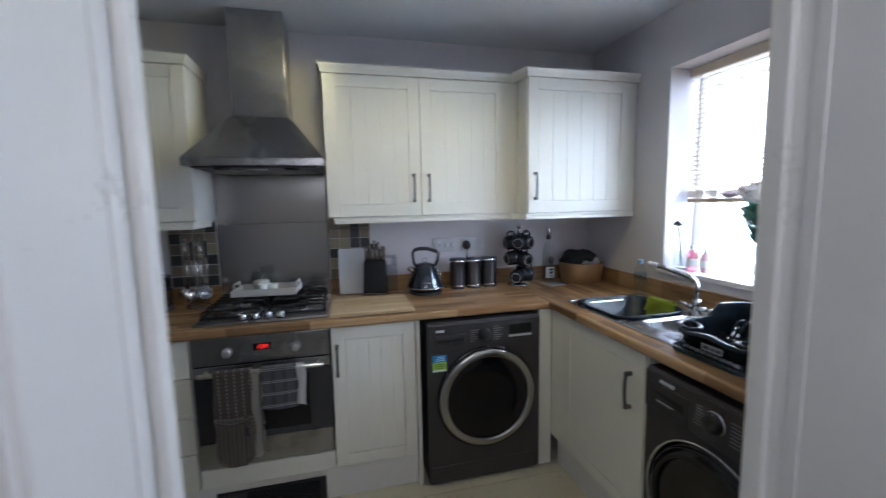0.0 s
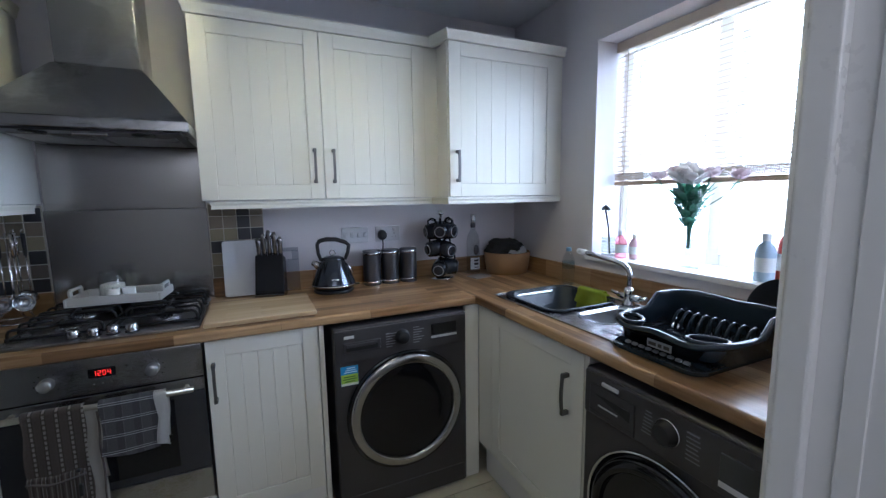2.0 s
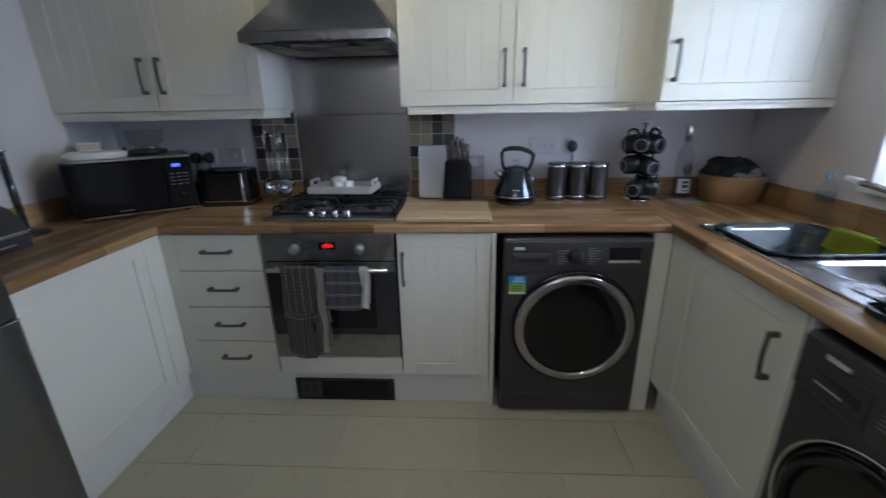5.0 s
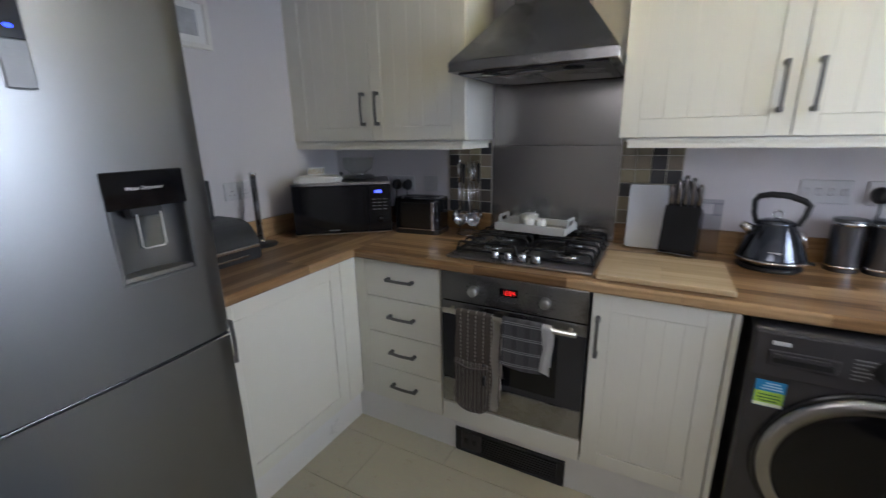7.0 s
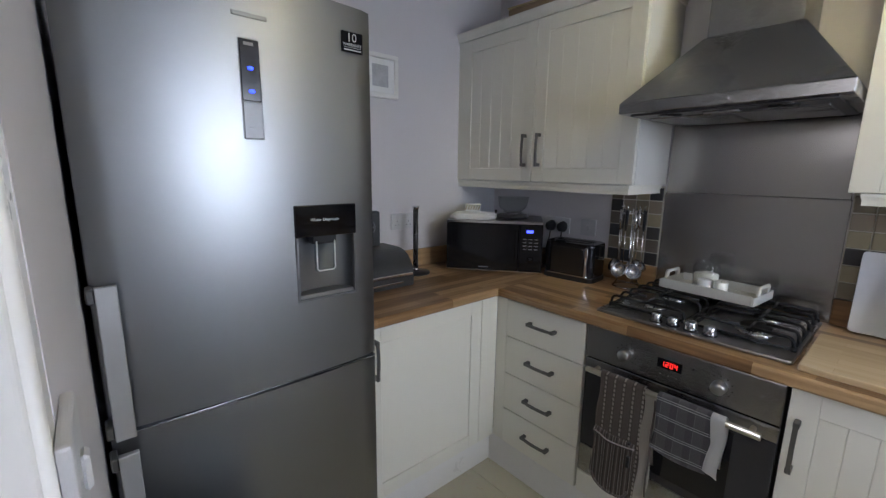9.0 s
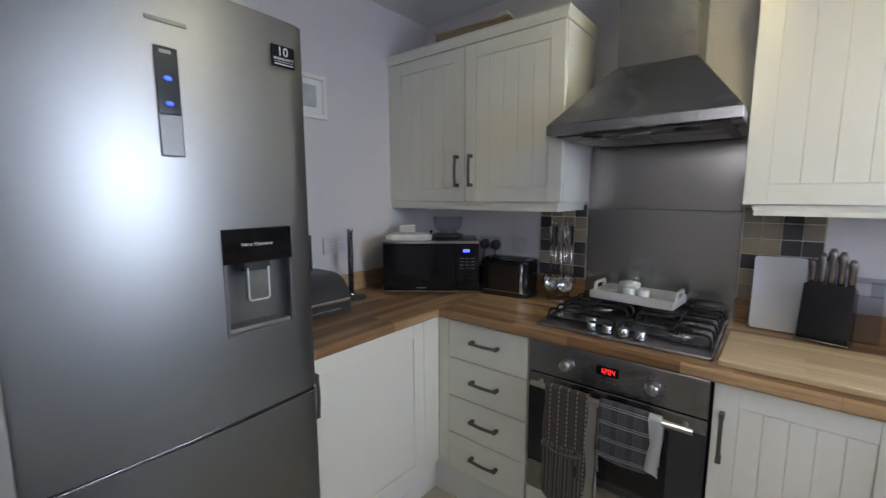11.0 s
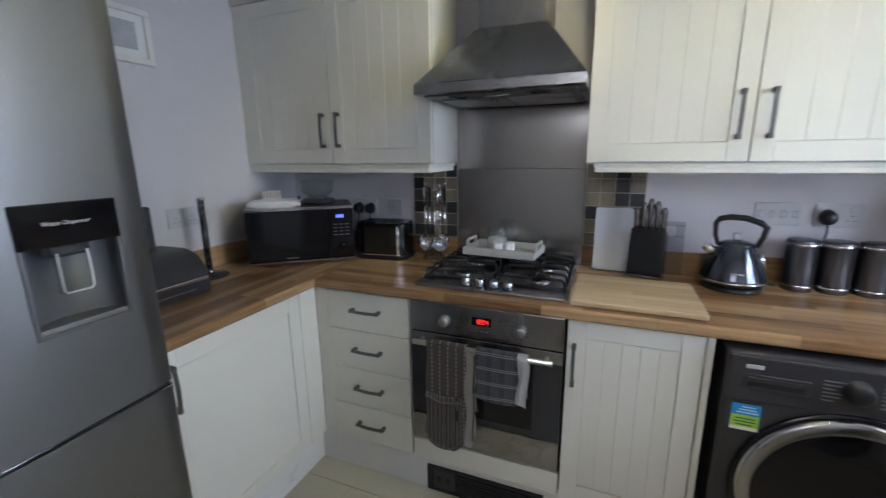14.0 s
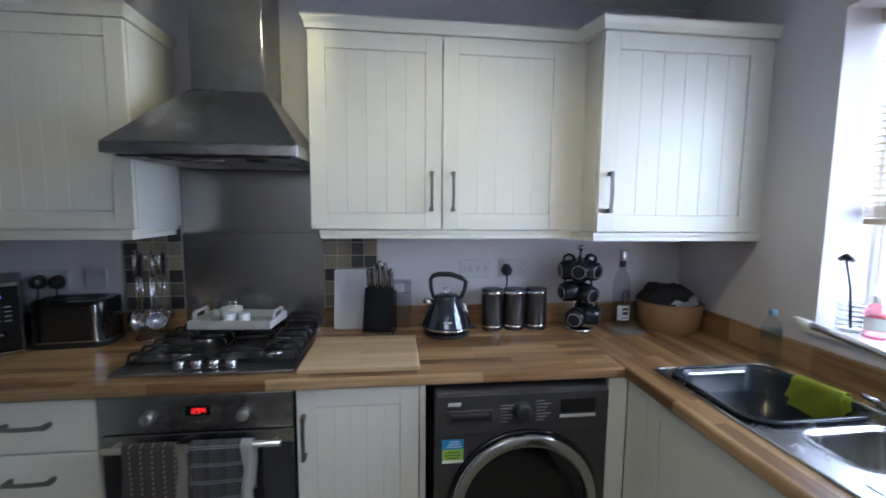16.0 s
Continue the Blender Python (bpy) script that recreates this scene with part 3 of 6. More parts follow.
setting("filler", one(1.774, -0.72, ZP, 1.792, -0.602, ZU - 0.002, 0.001), CREAM, "cream corner panel beside the sink cupboard", "panel")
unit("base_cupboard", "cream panelled sink cupboard with a pewter handle", facing(1.794, -0.722, ZP, "w"), 0.59, BH, 0.57, [(0.002, 0.002, 0.588, BH - 0.002, "plain", 0.515, 0.545, 0.15, True)], top=False)
setting("end_panel", one(1.772, -1.333, ZF, 2.38, -1.315, ZU - 0.002, 0.001), CREAM, "cream end panel beside the washing machine", "panel")
pl = tagged(new("plinth"), "white plinth boards under the base units", "plinth", kind="structure")
part("board", one(-0.51, -0.558, ZF, 0.048, -0.542, ZP - 0.004, 0.001), GLOSS, pl)
part("board", one(0.55, -0.558, ZF, 1.019, -0.542, ZP - 0.004, 0.001), GLOSS, pl)
part("board", one(0.048, -0.558, 0.100, 0.55, -0.542, ZP - 0.004, 0.001), GLOSS, pl)
part("board", one(-0.526, -1.29, ZF, -0.51, -0.542, ZP - 0.004, 0.001), GLOSS, pl)
part("board", one(1.817, -1.314, ZF, 1.833, -0.60, ZP - 0.004, 0.001), GLOSS, pl)
g = thing("plinth_heater", "black plinth grille under the oven", "grille", at=(0.29, -0.55, ZF))
GX0, GX1, GZ0, GZ1 = 0.05, 0.548, ZF + 0.001, 0.099
part("backing", one(GX0 + 0.002, -0.55, GZ0 + 0.003, GX1 - 0.002, -0.544, GZ1 - 0.002), BLACK, g)
for q in ((GX0, GZ0, GX1, GZ0 + 0.012), (GX0, GZ1 - 0.012, GX1, GZ1), (GX0, GZ0 + 0.012, GX0 + 0.03, GZ1 - 0.012), (GX1 - 0.03, GZ0 + 0.012, GX1, GZ1 - 0.012)):
    part("frame_bar", one(q[0], -0.566, q[1], q[2], -0.55, q[3], 0.002), BLACK, g)
part("control_plate", one(GX0 + 0.032, -0.564, GZ0 + 0.016, GX0 + 0.125, -0.552, GZ1 - 0.016, 0.002), GRAPHITE, g, "dark switch plate")
for u in (0.055, 0.095):
    part("rocker", one(GX0 + u - 0.010, -0.569, 0.028, GX0 + u + 0.010, -0.563, 0.052, 0.002), BLACK, g)
for i in range(7):
    part("slat", one(GX0 + 0.128, -0.563, GZ0 + 0.018 + i * 0.0125, GX1 - 0.032, -0.552, GZ0 + 0.024 + i * 0.0125, 0.001), BLACK, g)

# ---- cooker hood ----
hd = thing("cooker_hood", "brushed stainless steel chimney cooker hood over the hob", "cooker hood", at=(0.31, -0.0, 1.635))
part("rim", one(0.0, -0.50, 1.64, 0.612, -0.008, 1.676, 0.002), STEEL_H, hd)
b = bmesh.new()
lo = [b.verts.new(p) for p in ((0.0, -0.5, 1.676), (0.612, -0.5, 1.676), (0.612, -0.008, 1.676), (0.0, -0.008, 1.676))]
hi = [b.verts.new(p) for p in ((0.168, -0.262, 1.905), (0.448, -0.262, 1.905), (0.448, -0.008, 1.905), (0.168, -0.008, 1.905))]
b.faces.new(hi)
b.faces.new(lo[::-1])
for i in range(4):
    b.faces.new((lo[i], lo[(i + 1) % 4], hi[(i + 1) % 4], hi[i]))
bmesh.ops.bevel(b, geom=list(b.edges), offset=0.003, segments=2, affect="EDGES")
part("canopy", b, STEEL_H, hd)
part("chimney", one(0.176, -0.254, 1.905, 0.440, -0.006, ZC - 0.004, 0.003, 2), STEEL_H, hd)
b = one(0.03, -0.47, 1.632, 0.582, -0.03, 1.64, 0.002)
under = part("underside", b, GRAPHITE, hd)
for x0 in (0.06, 0.315):
    part("filter", one(x0, -0.38, 1.627, x0 + 0.24, -0.08, 1.633, 0.002), STEEL_H, under)
for x0 in (0.12, 0.43):
    part("lamp_cover", lathe(bmesh.new(), [(0, 0), (0.035, 0), (0.038, 0.004), (0.03, 0.008), (0, 0.008)], (x0 + 0.03, -0.43, 1.627)), GLOSSBLACK, under)
part("slot_handle", one(0.255, -0.446, 1.622, 0.357, -0.432, 1.633, 0.002), STEEL_H, under)
part("switch", one(0.27, -0.503, 1.653, 0.34, -0.499, 1.663, 0.001), STEEL_H, hd)

# ---- oven ----
ov = thing("oven", "built-in stainless steel and black glass electric oven", "oven", at=(0.3, -0.57, 0.245))
part("body", one(0.005, -0.575, 0.25, 0.597, -0.05, 0.862, 0.002), GRAPHITE, ov)
fas = part("control_panel", one(0.004, -0.594, 0.742, 0.598, -0.576, 0.866, 0.003, 2), STEEL_H, ov)
for x in (0.155, 0.445):
    k = part("knob", lathe(bmesh.new(), [(0, 0.03), (0.016, 0.03), (0.0195, 0.026), (0.021, 0.0), (0, 0)], (x, -0.594, 0.80), 28, Matrix.Rotation(radians(90), 4, "X")), mat("knob_satin", (0.5, 0.5, 0.5), 0.3, 1.0), fas, "satin silver dial")
    b = bmesh.new()
    for i in range(9):
        a = radians(-40 + 260 * i / 8)
        box(b, x + 0.034 * math.cos(a) - 0.0018, -0.595, 0.80 + 0.034 * math.sin(a) - 0.0018, x + 0.034 * math.cos(a) + 0.0018, -0.5935, 0.80 + 0.034 * math.sin(a) + 0.0018)
    part("marking", b, BLACK, fas)
scr = part("display", one(0.262, -0.597, 0.797, 0.338, -0.593, 0.829, 0.001), GLOSSBLACK, fas)
RED = glow("red_digits", (1.0, 0.03, 0.02), 0.9)
SEG = {"1": "bc", "2": "abged", "0": "abcdef", "4": "fgbc"}
b = bmesh.new()
for i, ch in enumerate("1204"):
    x = 0.276 + i * 0.0135
    for q in SEG[ch]:
        x0, z0, x1, z1 = {"a": (0, 0.016, 0.008, 0.018), "g": (0, 0.008, 0.008, 0.010), "d": (0, 0, 0.008, 0.002), "b": (0.0065, 0.009, 0.0085, 0.018), "c": (0.0065, 0, 0.0085, 0.009), "e": (-0.0005, 0, 0.0015, 0.009), "f": (-0.0005, 0.009, 0.0015, 0.018)}[q]
        box(b, x + x0, -0.598, 0.804 + z0, x + x1, -0.5968, 0.804 + z1)
part("clock_digits", b, RED, scr, "glowing red clock digits 1204")
for i in range(3):
    part("button", lathe(bmesh.new(), [(0, 0.003), (0.003, 0.003), (0.004, 0), (0, 0)], (0.275 + i * 0.025, -0.594, 0.775), 10, Matrix.Rotation(radians(90), 4, "X")), CHROME, fas)
part("indicator", lathe(bmesh.new(), [(0, 0.003), (0.003, 0.003), (0.004, 0), (0, 0)], (0.37, -0.594, 0.825), 10, Matrix.Rotation(radians(90), 4, "X")), BLACK, fas)
dr = part("door", one(0.004, -0.594, 0.252, 0.598, -0.576, 0.372, 0.003, 2), STEEL_H, ov)
dg = part("door_glass", one(0.004, -0.592, 0.374, 0.598, -0.576, 0.736, 0.003, 2), mat("smoked_oven_glass", (0.035, 0.035, 0.04), 0.12, var=0.08, bump=0.0), dr, "smoked grey glass oven door")
part("viewing_window", one(0.105, -0.5932, 0.405, 0.497, -0.5915, 0.668, 0.0004), GLOSSBLACK, dg, "black inner viewing window")
part("door_rail", one(0.004, -0.5955, 0.690, 0.598, -0.590, 0.736, 0.002), STEEL_H, dr)
b = tube(bmesh.new(), [(0.035, -0.636, 0.712), (0.567, -0.636, 0.712)], 0.0105, 16)
for x in (0.06, 0.542):
    tube(b, [(x, -0.592, 0.712), (x, -0.636, 0.712)], 0.008, 12)
part("door_handle", b, mat("champagne_bar", (0.55, 0.51, 0.42), 0.32, 0.9), dr, "champagne-coloured bar handle")


# ---- washing machine and dryer ----
def front_loader(name, label, m, ring_w, c, R, ring_mat, dial_u, h=0.845, w=0.600, d=0.56):
    """A front-loading machine; c is the centre of its porthole."""
    t = thing(name, label, name.replace("_", " "), m=m)
    body = part("body", one(0, 0, ZF + 0.012, w, d, h, 0.012, 3), GRAPHITE, t)
    for u in (0.04, w - 0.07):
        part("foot", one(u, 0.03, ZF, u + 0.03, 0.06, ZF + 0.014), BLACK, t)
    part("kick_panel", one(0.012, -0.003, ZF + 0.02, w - 0.012, 0.004, ZF + 0.11, 0.002), GRAPHITE, t)
    fs = part("control_panel", one(0.006, -0.006, h - 0.150, w - 0.006, 0.006, h - 0.010, 0.004, 2), GRAPHITE, t)
    rx = Matrix.Rotation(radians(90), 4, "X")
    c = (c[0], -0.004, c[1])
    part("door_surround", lathe(bmesh.new(), [(R + 0.001, 0.0), (R + 0.014, 0.002), (R + 0.012, 0.007), (R + 0.001, 0.009)], c, 72, rx), GLOSSBLACK, t, "glossy black rim round the porthole")
    part("door_ring", lathe(bmesh.new(), [(R - ring_w, 0.010), (R - ring_w + 0.004, 0.027), (R - ring_w + 0.009, 0.030), (R - 0.009, 0.022), (R - 0.003, 0.018), (R, 0.0)], c, 72, rx), ring_mat, t)
    part("door_glass", lathe(bmesh.new(), [(R - ring_w, 0.015), (R - ring_w - 0.03, 0.019), (R * 0.5, 0.010), (0, 0.004)], c, 72, rx), GLOSSBLACK, t, "dark curved porthole glass")
    part("dial", lathe(bmesh.new(), [(0, 0.03), (0.024, 0.03), (0.028, 0.026), (0.030, 0.004), (0.034, 0.002), (0.034, 0), (0, 0)], (dial_u, -0.006, h - 0.072), 32, rx), BLACK, fs)
    return t, fs, body


MARK = mat("grey_print", (0.22, 0.22, 0.23), 0.6)
PALEPRINT = mat("pale_print_ink", (0.55, 0.55, 0.56), 0.6)
BEZEL = mat("satin_chrome_bezel", (0.46, 0.45, 0.44), 0.2, 1.0, 0.06, 8, 0.0)
dry, fs, body = front_loader("tumble_dryer", "graphite tumble dryer with a chrome-ringed porthole door", pose(1.068, -0.628, 0.0), 0.043, (0.318, 0.437), 0.262, BEZEL, 0.300, 0.852, 0.622)
dw = part("drawer", one(0.040, -0.011, 0.742, 0.200, -0.004, 0.790, 0.004, 2), GRAPHITE, fs)
# black plate on the flat front gives the grip recess its shade
part("recess_shade", one(0.052, -0.0125, 0.752, 0.188, -0.0105, 0.772, 0.003, 2), BLACK, dw)
part("drawer_grip", one(0.052, -0.015, 0.768, 0.178, -0.0105, 0.782, 0.003, 2), GRAPHITE, dw)
part("display", one(0.44, -0.009, 0.765, 0.565, -0.005, 0.815, 0.002), GLOSSBLACK, fs)
part("display_rim", one(0.438, -0.0085, 0.748, 0.567, -0.0045, 0.759, 0.001), PALEPRINT, fs)
for u, n in ((0.226, 6), (0.352, 7)):
    for i in range(n):
        part("programme_print", one(u, -0.0075, 0.742 + i * 0.0115, u + 0.028 + 0.012 * ((i * 7) % 3), -0.0058, 0.7455 + i * 0.0115), MARK, fs)
part("badge", one(0.045, -0.0075, 0.805, 0.088, -0.0055, 0.818, 0.002), PALEPRINT, fs)
part("door_mark", lathe(bmesh.new(), [(0.005, 0.0), (0.007, 0.001), (0.009, 0.0)], (0.118, -0.028, 0.575), 16, Matrix.Rotation(radians(90), 4, "X")), MARK, dry)
st = part("energy_sticker", one(0.026, -0.0015, 0.600, 0.100, -0.0005, 0.686), mat("sticker_blue", (0.03, 0.25, 0.55), 0.5), body, "blue and green paper sticker")
part("green_band", one(0.027, -0.0022, 0.612, 0.099, -0.0012, 0.650), mat("sticker_green", (0.34, 0.55, 0.06), 0.5), st)
part("pale_band", one(0.027, -0.0022, 0.601, 0.099, -0.0012, 0.6115), mat("sticker_pale", (0.75, 0.8, 0.65), 0.5), st)
PALEBLUE = mat("sticker_print", (0.5, 0.7, 0.85), 0.5)
for i in range(3):
    part("print", one(0.040 + 0.006 * i, -0.0024, 0.657 + i * 0.009, 0.094 - 0.004 * i, -0.0013, 0.661 + i * 0.009), PALEBLUE, st)
DARKINK = mat("dark_green_ink", (0.05, 0.13, 0.03), 0.6)
for i, w in enumerate((0.044, 0.056, 0.05)):
    part("print", one(0.063 - w / 2, -0.0026, 0.617 + i * 0.010, 0.063 + w / 2, -0.0021, 0.621 + i * 0.010), DARKINK, st)

wm, fs, body = front_loader("washing_machine", "dark graphite washing machine under the worktop", pose(1.752, -1.338, 0.0, 0, 0, -90), 0.04, (0.295, 0.425), 0.236, GLOSSBLACK, 0.300)
b = lathe(bmesh.new(), [(0.251, 0), (0.257, 0.010), (0.254, 0.014), (0.249, 0.010)], (0.295, -0.004, 0.425), 72, Matrix.Rotation(radians(90), 4, "X"))
part("door_trim", b, CHROME, wm, "thin chrome door trim")
dw = part("drawer", one(0.03, -0.010, 0.700, 0.20, -0.004, 0.80, 0.004, 2), GRAPHITE, fs)
# shade of the slanted grip recess as a black wedge on the flat front
part("recess_shade", prism(bmesh.new(), [(0.050, 0.772), (0.186, 0.738), (0.186, 0.772)], 0.0095, 0.012, 0.001), BLACK, dw).data.transform(Matrix(((1, 0, 0, 0), (0, 0, -1, 0), (0, 1, 0, 0), (0, 0, 0, 1))))
part("drawer_print", one(0.068, -0.0112, 0.736, 0.142, -0.0098, 0.741), PALEPRINT, dw)
part("drawer_seam", one(0.030, -0.0108, 0.7145, 0.198, -0.0098, 0.716), BLACK, dw)
part("dial_ring", lathe(bmesh.new(), [(0.0345, 0.0), (0.0375, 0.003), (0.0345, 0.005)], (0.300, -0.006, 0.773), 40, Matrix.Rotation(radians(90), 4, "X")), CHROME, fs, "thin chrome dial ring")
part("display", one(0.435, -0.009, 0.715, 0.575, -0.005, 0.800, 0.002), mat("grey_glass_display", (0.05, 0.052, 0.056), 0.2), fs)
part("display_strip", one(0.435, -0.0105, 0.716, 0.575, -0.0085, 0.731, 0.001), PALEPRINT, fs)
for i in range(7):
    part("programme_print", one(0.222 + 0.002 * i, -0.0075, 0.738 + i * 0.0105, 0.252 + 0.002 * ((i * 5) % 3), -0.0058, 0.7405 + i * 0.0105), MARK, fs)
    part("programme_print", one(0.352, -0.0075, 0.733 + i * 0.0115, 0.388 - 0.002 * ((i * 5) % 4), -0.0058, 0.7355 + i * 0.0115), MARK, fs)
part("badge", one(0.078, -0.0115, 0.806, 0.142, -0.0055, 0.819, 0.002), PALEPRINT, fs)

# ---- fridge freezer ----
fr = thing("fridge_freezer", "tall brushed steel fridge freezer with a water dispenser", "fridge freezer", m=pose(-0.285, -1.957, 0.0, 0, 0, 90))
FW, FH, FS, U0 = 0.612, 1.852, 0.862, -0.048
GREY = mat("grey_fridge_side", (0.10, 0.10, 0.105), 0.45, 0.3)
b = one(U0 + 0.004, 0.07, 0.03, FW - 0.004, 0.70, FH - 0.02, 0.006, 2)
for u in (0.04, FW - 0.08):
    box(b, u, 0.1, ZF, u + 0.04, 0.14, 0.03)
part("cabinet", b, GREY, fr)
DU0, DU1, DV0, DV1 = 0.372, 0.535, 1.085, 1.333


def curved_door(z0, z1, hole=None):
    """A door slab whose front bellies slightly towards the room, with an opening for the dispenser."""
    n = 24
    us = sorted({round(U0 + (FW - U0) * i / n, 4) for i in range(n + 1)} | ({hole[0], hole[1]} if hole else set()))
    zs = sorted({z0, z1} | ({hole[2], hole[3]} if hole else set()))
    b = bmesh.new()
    q = lambda u: 2 * (u - U0) / (FW - U0) - 1
    face = lambda u: 0.012 - 0.018 * (1 - q(u) ** 2) + (0.008 * max(0, abs(q(u)) - 0.94) / 0.06)
    grid = [[b.verts.new((u, face(u), z)) for z in zs] for u in us]
    back = [[b.verts.new((u, 0.065, z)) for z in zs] for u in us]
    for i in range(len(us) - 1):
        for j in range(len(zs) - 1):
            if hole and us[i] >= hole[0] - 1e-6 and us[i + 1] <= hole[1] + 1e-6 and zs[j] >= hole[2] - 1e-6 and zs[j + 1] <= hole[3] + 1e-6:
                continue
            b.faces.new((grid[i][j], grid[i + 1][j], grid[i + 1][j + 1], grid[i][j + 1])).smooth = True
    edge = [[b.verts.new(v.co) for v in col] for col in grid]
    for i in range(len(us) - 1):
        for j in range(len(zs) - 1):
            b.faces.new((back[i][j], back[i][j + 1], back[i + 1][j + 1], back[i + 1][j]))
        for j in (0, len(zs) - 1):
            b.faces.new((edge[i][j], edge[i + 1][j], back[i + 1][j], back[i][j]))
    for i in (0, len(us) - 1):
        for j in range(len(zs) - 1):
            b.faces.new((edge[i][j], edge[i][j + 1], back[i][j + 1], back[i][j]))
    return b


top = part("fridge_door", curved_door(FS + 0.005, FH, (DU0, DU1, DV0, DV1)), STEEL_F, fr)
low = part("freezer_door", curved_door(0.06, FS - 0.005), STEEL_F, fr)
# chrome strip draws the highlight line on the top lip of the lower door
part("top_lip", one(U0 + 0.004, 0.008, FS - 0.0075, FW - 0.004, 0.03, FS - 0.0045, 0.0012, 2), CHROME, low, "chrome strip for the highlight on the lip along the top edge")
part("gasket", one(U0 + 0.006, 0.02, FS - 0.006, FW - 0.006, 0.06, FS + 0.006), BLACK, fr)
# recess, glossy head and paddle of the dispenser
SILVER = mat("silver_plastic", (0.185, 0.187, 0.197), 0.38, 0.5, 0.02, 3, 0.0)
cu, cw = (DU0 + DU1) / 2, DU1 - DU0
b = bmesh.new()
n = 14
ring = []
for i in range(n + 1):
    a = math.pi * i / n
    u, y = cu - cw / 2 * math.cos(a), 0.0 + 0.052 * math.sin(a) ** 0.6
    ring.append((b.verts.new((u, y, DV0)), b.verts.new((u, y, DV1))))
for q, r in zip(ring, ring[1:]):
    b.faces.new((q[0], r[0], r[1], q[1])).smooth = True
b.faces.new([q[0] for q in ring])
disp = part("dispenser_recess", b, SILVER, top, "silver dispenser recess")
b = bmesh.new()
for q in ((DU0 - 0.006, DV0 - 0.006, DU1 + 0.006, DV0 + 0.002), (DU0 - 0.006, DV0, DU0 + 0.002, DV1), (DU1 - 0.002, DV0, DU1 + 0.006, DV1)):
    box(b, q[0], -0.0085, q[1], q[2], 0.006, q[3], 0.002)
part("dispenser_rim", b, SILVER, top)
hb = part("dispenser_head", one(DU0 - 0.006, -0.0105, DV1 - 0.078, DU1 + 0.006, 0.03, DV1 + 0.006, 0.003, 2), GLOSSBLACK, top, "glossy black dispenser head")
part("nozzle", one(cu - 0.04, -0.004, DV1 - 0.10, cu + 0.03, 0.03, DV1 - 0.076, 0.004, 2), BLACK, hb)
words("lettering", "Water Dispenser", 0.0115, Matrix.Translation((cu - 0.005, -0.011, DV1 - 0.033)) @ Matrix.Rotation(radians(90), 4, "X"), WHITE, hb)
part("paddle", prism(bmesh.new(), [(cu - 0.028, -0.002), (cu + 0.022, -0.002), (cu + 0.026, 0.008), (cu - 0.032, 0.008)], DV1 - 0.175, DV1 - 0.09, 0.003), glass("clear_paddle", (0.85, 0.88, 0.9), 0.1), hb, "clear plastic paddle")
# opaque pale tube paints the gleam along the clear paddle's edges
part("paddle_edge", tube(bmesh.new(), [(cu - 0.029, -0.004, DV1 - 0.092), (cu - 0.029, -0.004, DV1 - 0.168), (cu - 0.024, -0.004, DV1 - 0.174), (cu + 0.018, -0.004, DV1 - 0.174), (cu + 0.023, -0.004, DV1 - 0.168), (cu + 0.023, -0.004, DV1 - 0.092)], 0.0022, 8), mat("pale_edge_gleam", (0.6, 0.61, 0.63), 0.2), hb, "pale outline for the gleam on the paddle's edge")
part("drip_tray", prism(bmesh.new(), [(cu - cw / 2 * math.cos(math.pi * i / 14) * 0.96, 0.05 * math.sin(math.pi * i / 14) ** 0.6 - 0.002) for i in range(15)], DV0 + 0.001, DV0 + 0.012, 0.002), mat("tray_metal", (0.35, 0.34, 0.33), 0.3, 0.8), disp)
# touch panel, stickers
cp = part("touch_panel", prism(bmesh.new(), rounded(0.046, 0.222, 0.006, cx=0.284, cy=1.608), -0.001, 0.0035, 0.001), MARK, top)
cp.data.transform(Matrix.Translation((0, -0.0035, 0)) @ Matrix(((1, 0, 0, 0), (0, 0, -1, 0), (0, 1, 0, 0), (0, 0, 0, 1))))
part("upper_screen", one(0.263, -0.0095, 1.584, 0.305, -0.0055, 1.716, 0.001), mat("smoked_panel", (0.035, 0.037, 0.045), 0.15), cp)
part("lower_screen", one(0.263, -0.0095, 1.500, 0.305, -0.0055, 1.582, 0.001), mat("silver_panel", (0.25, 0.253, 0.265), 0.4, 0.4), cp)
BLUE = glow("blue_icon", (0.03, 0.06, 1.0), 3.0)
for z in (1.655, 1.605):
    part("icon", lathe(bmesh.new(), [(0, 0.001), (0.006, 0.0008), (0.007, 0)], (0.284, -0.0096, z), 12, Matrix.Rotation(radians(90), 4, "X") @ Matrix.Diagonal((1, 0.6, 1, 1))), BLUE, cp, "glowing blue icon")
PPRINT = mat("panel_print", (0.24, 0.24, 0.25), 0.6)
for i in range(5):
    part("panel_print", one(0.271, -0.0102, 1.510 + i * 0.014, 0.297, -0.0094, 1.512 + i * 0.014), PPRINT, cp)
part("panel_print", one(0.272, -0.0102, 1.703, 0.293, -0.0094, 1.710), PPRINT, cp)
stk = part("warranty_sticker", one(0.518, -0.003, 1.737, 0.578, 0.004, 1.787), GLOSSBLACK, top, "black guarantee sticker with white print")
RXT = Matrix.Rotation(radians(90), 4, "X")
words("number", "10", 0.030, Matrix.Translation((0.546, -0.0034, 1.772)) @ RXT, WHITE, stk)
words("lettering", "WARRANTY", 0.0098, Matrix.Translation((0.548, -0.0034, 1.755)) @ RXT, WHITE, stk)
b = one(0.523, -0.0036, 1.741, 0.573, -0.0029, 1.744)
box(b, 0.523, -0.0036, 1.748, 0.573, -0.0029, 1.749)
part("fine_print", b, WHITE, stk)
part("badge", one(0.252, -0.0078, 1.762, 0.328, -0.005, 1.772, 0.001), SILVER, top)
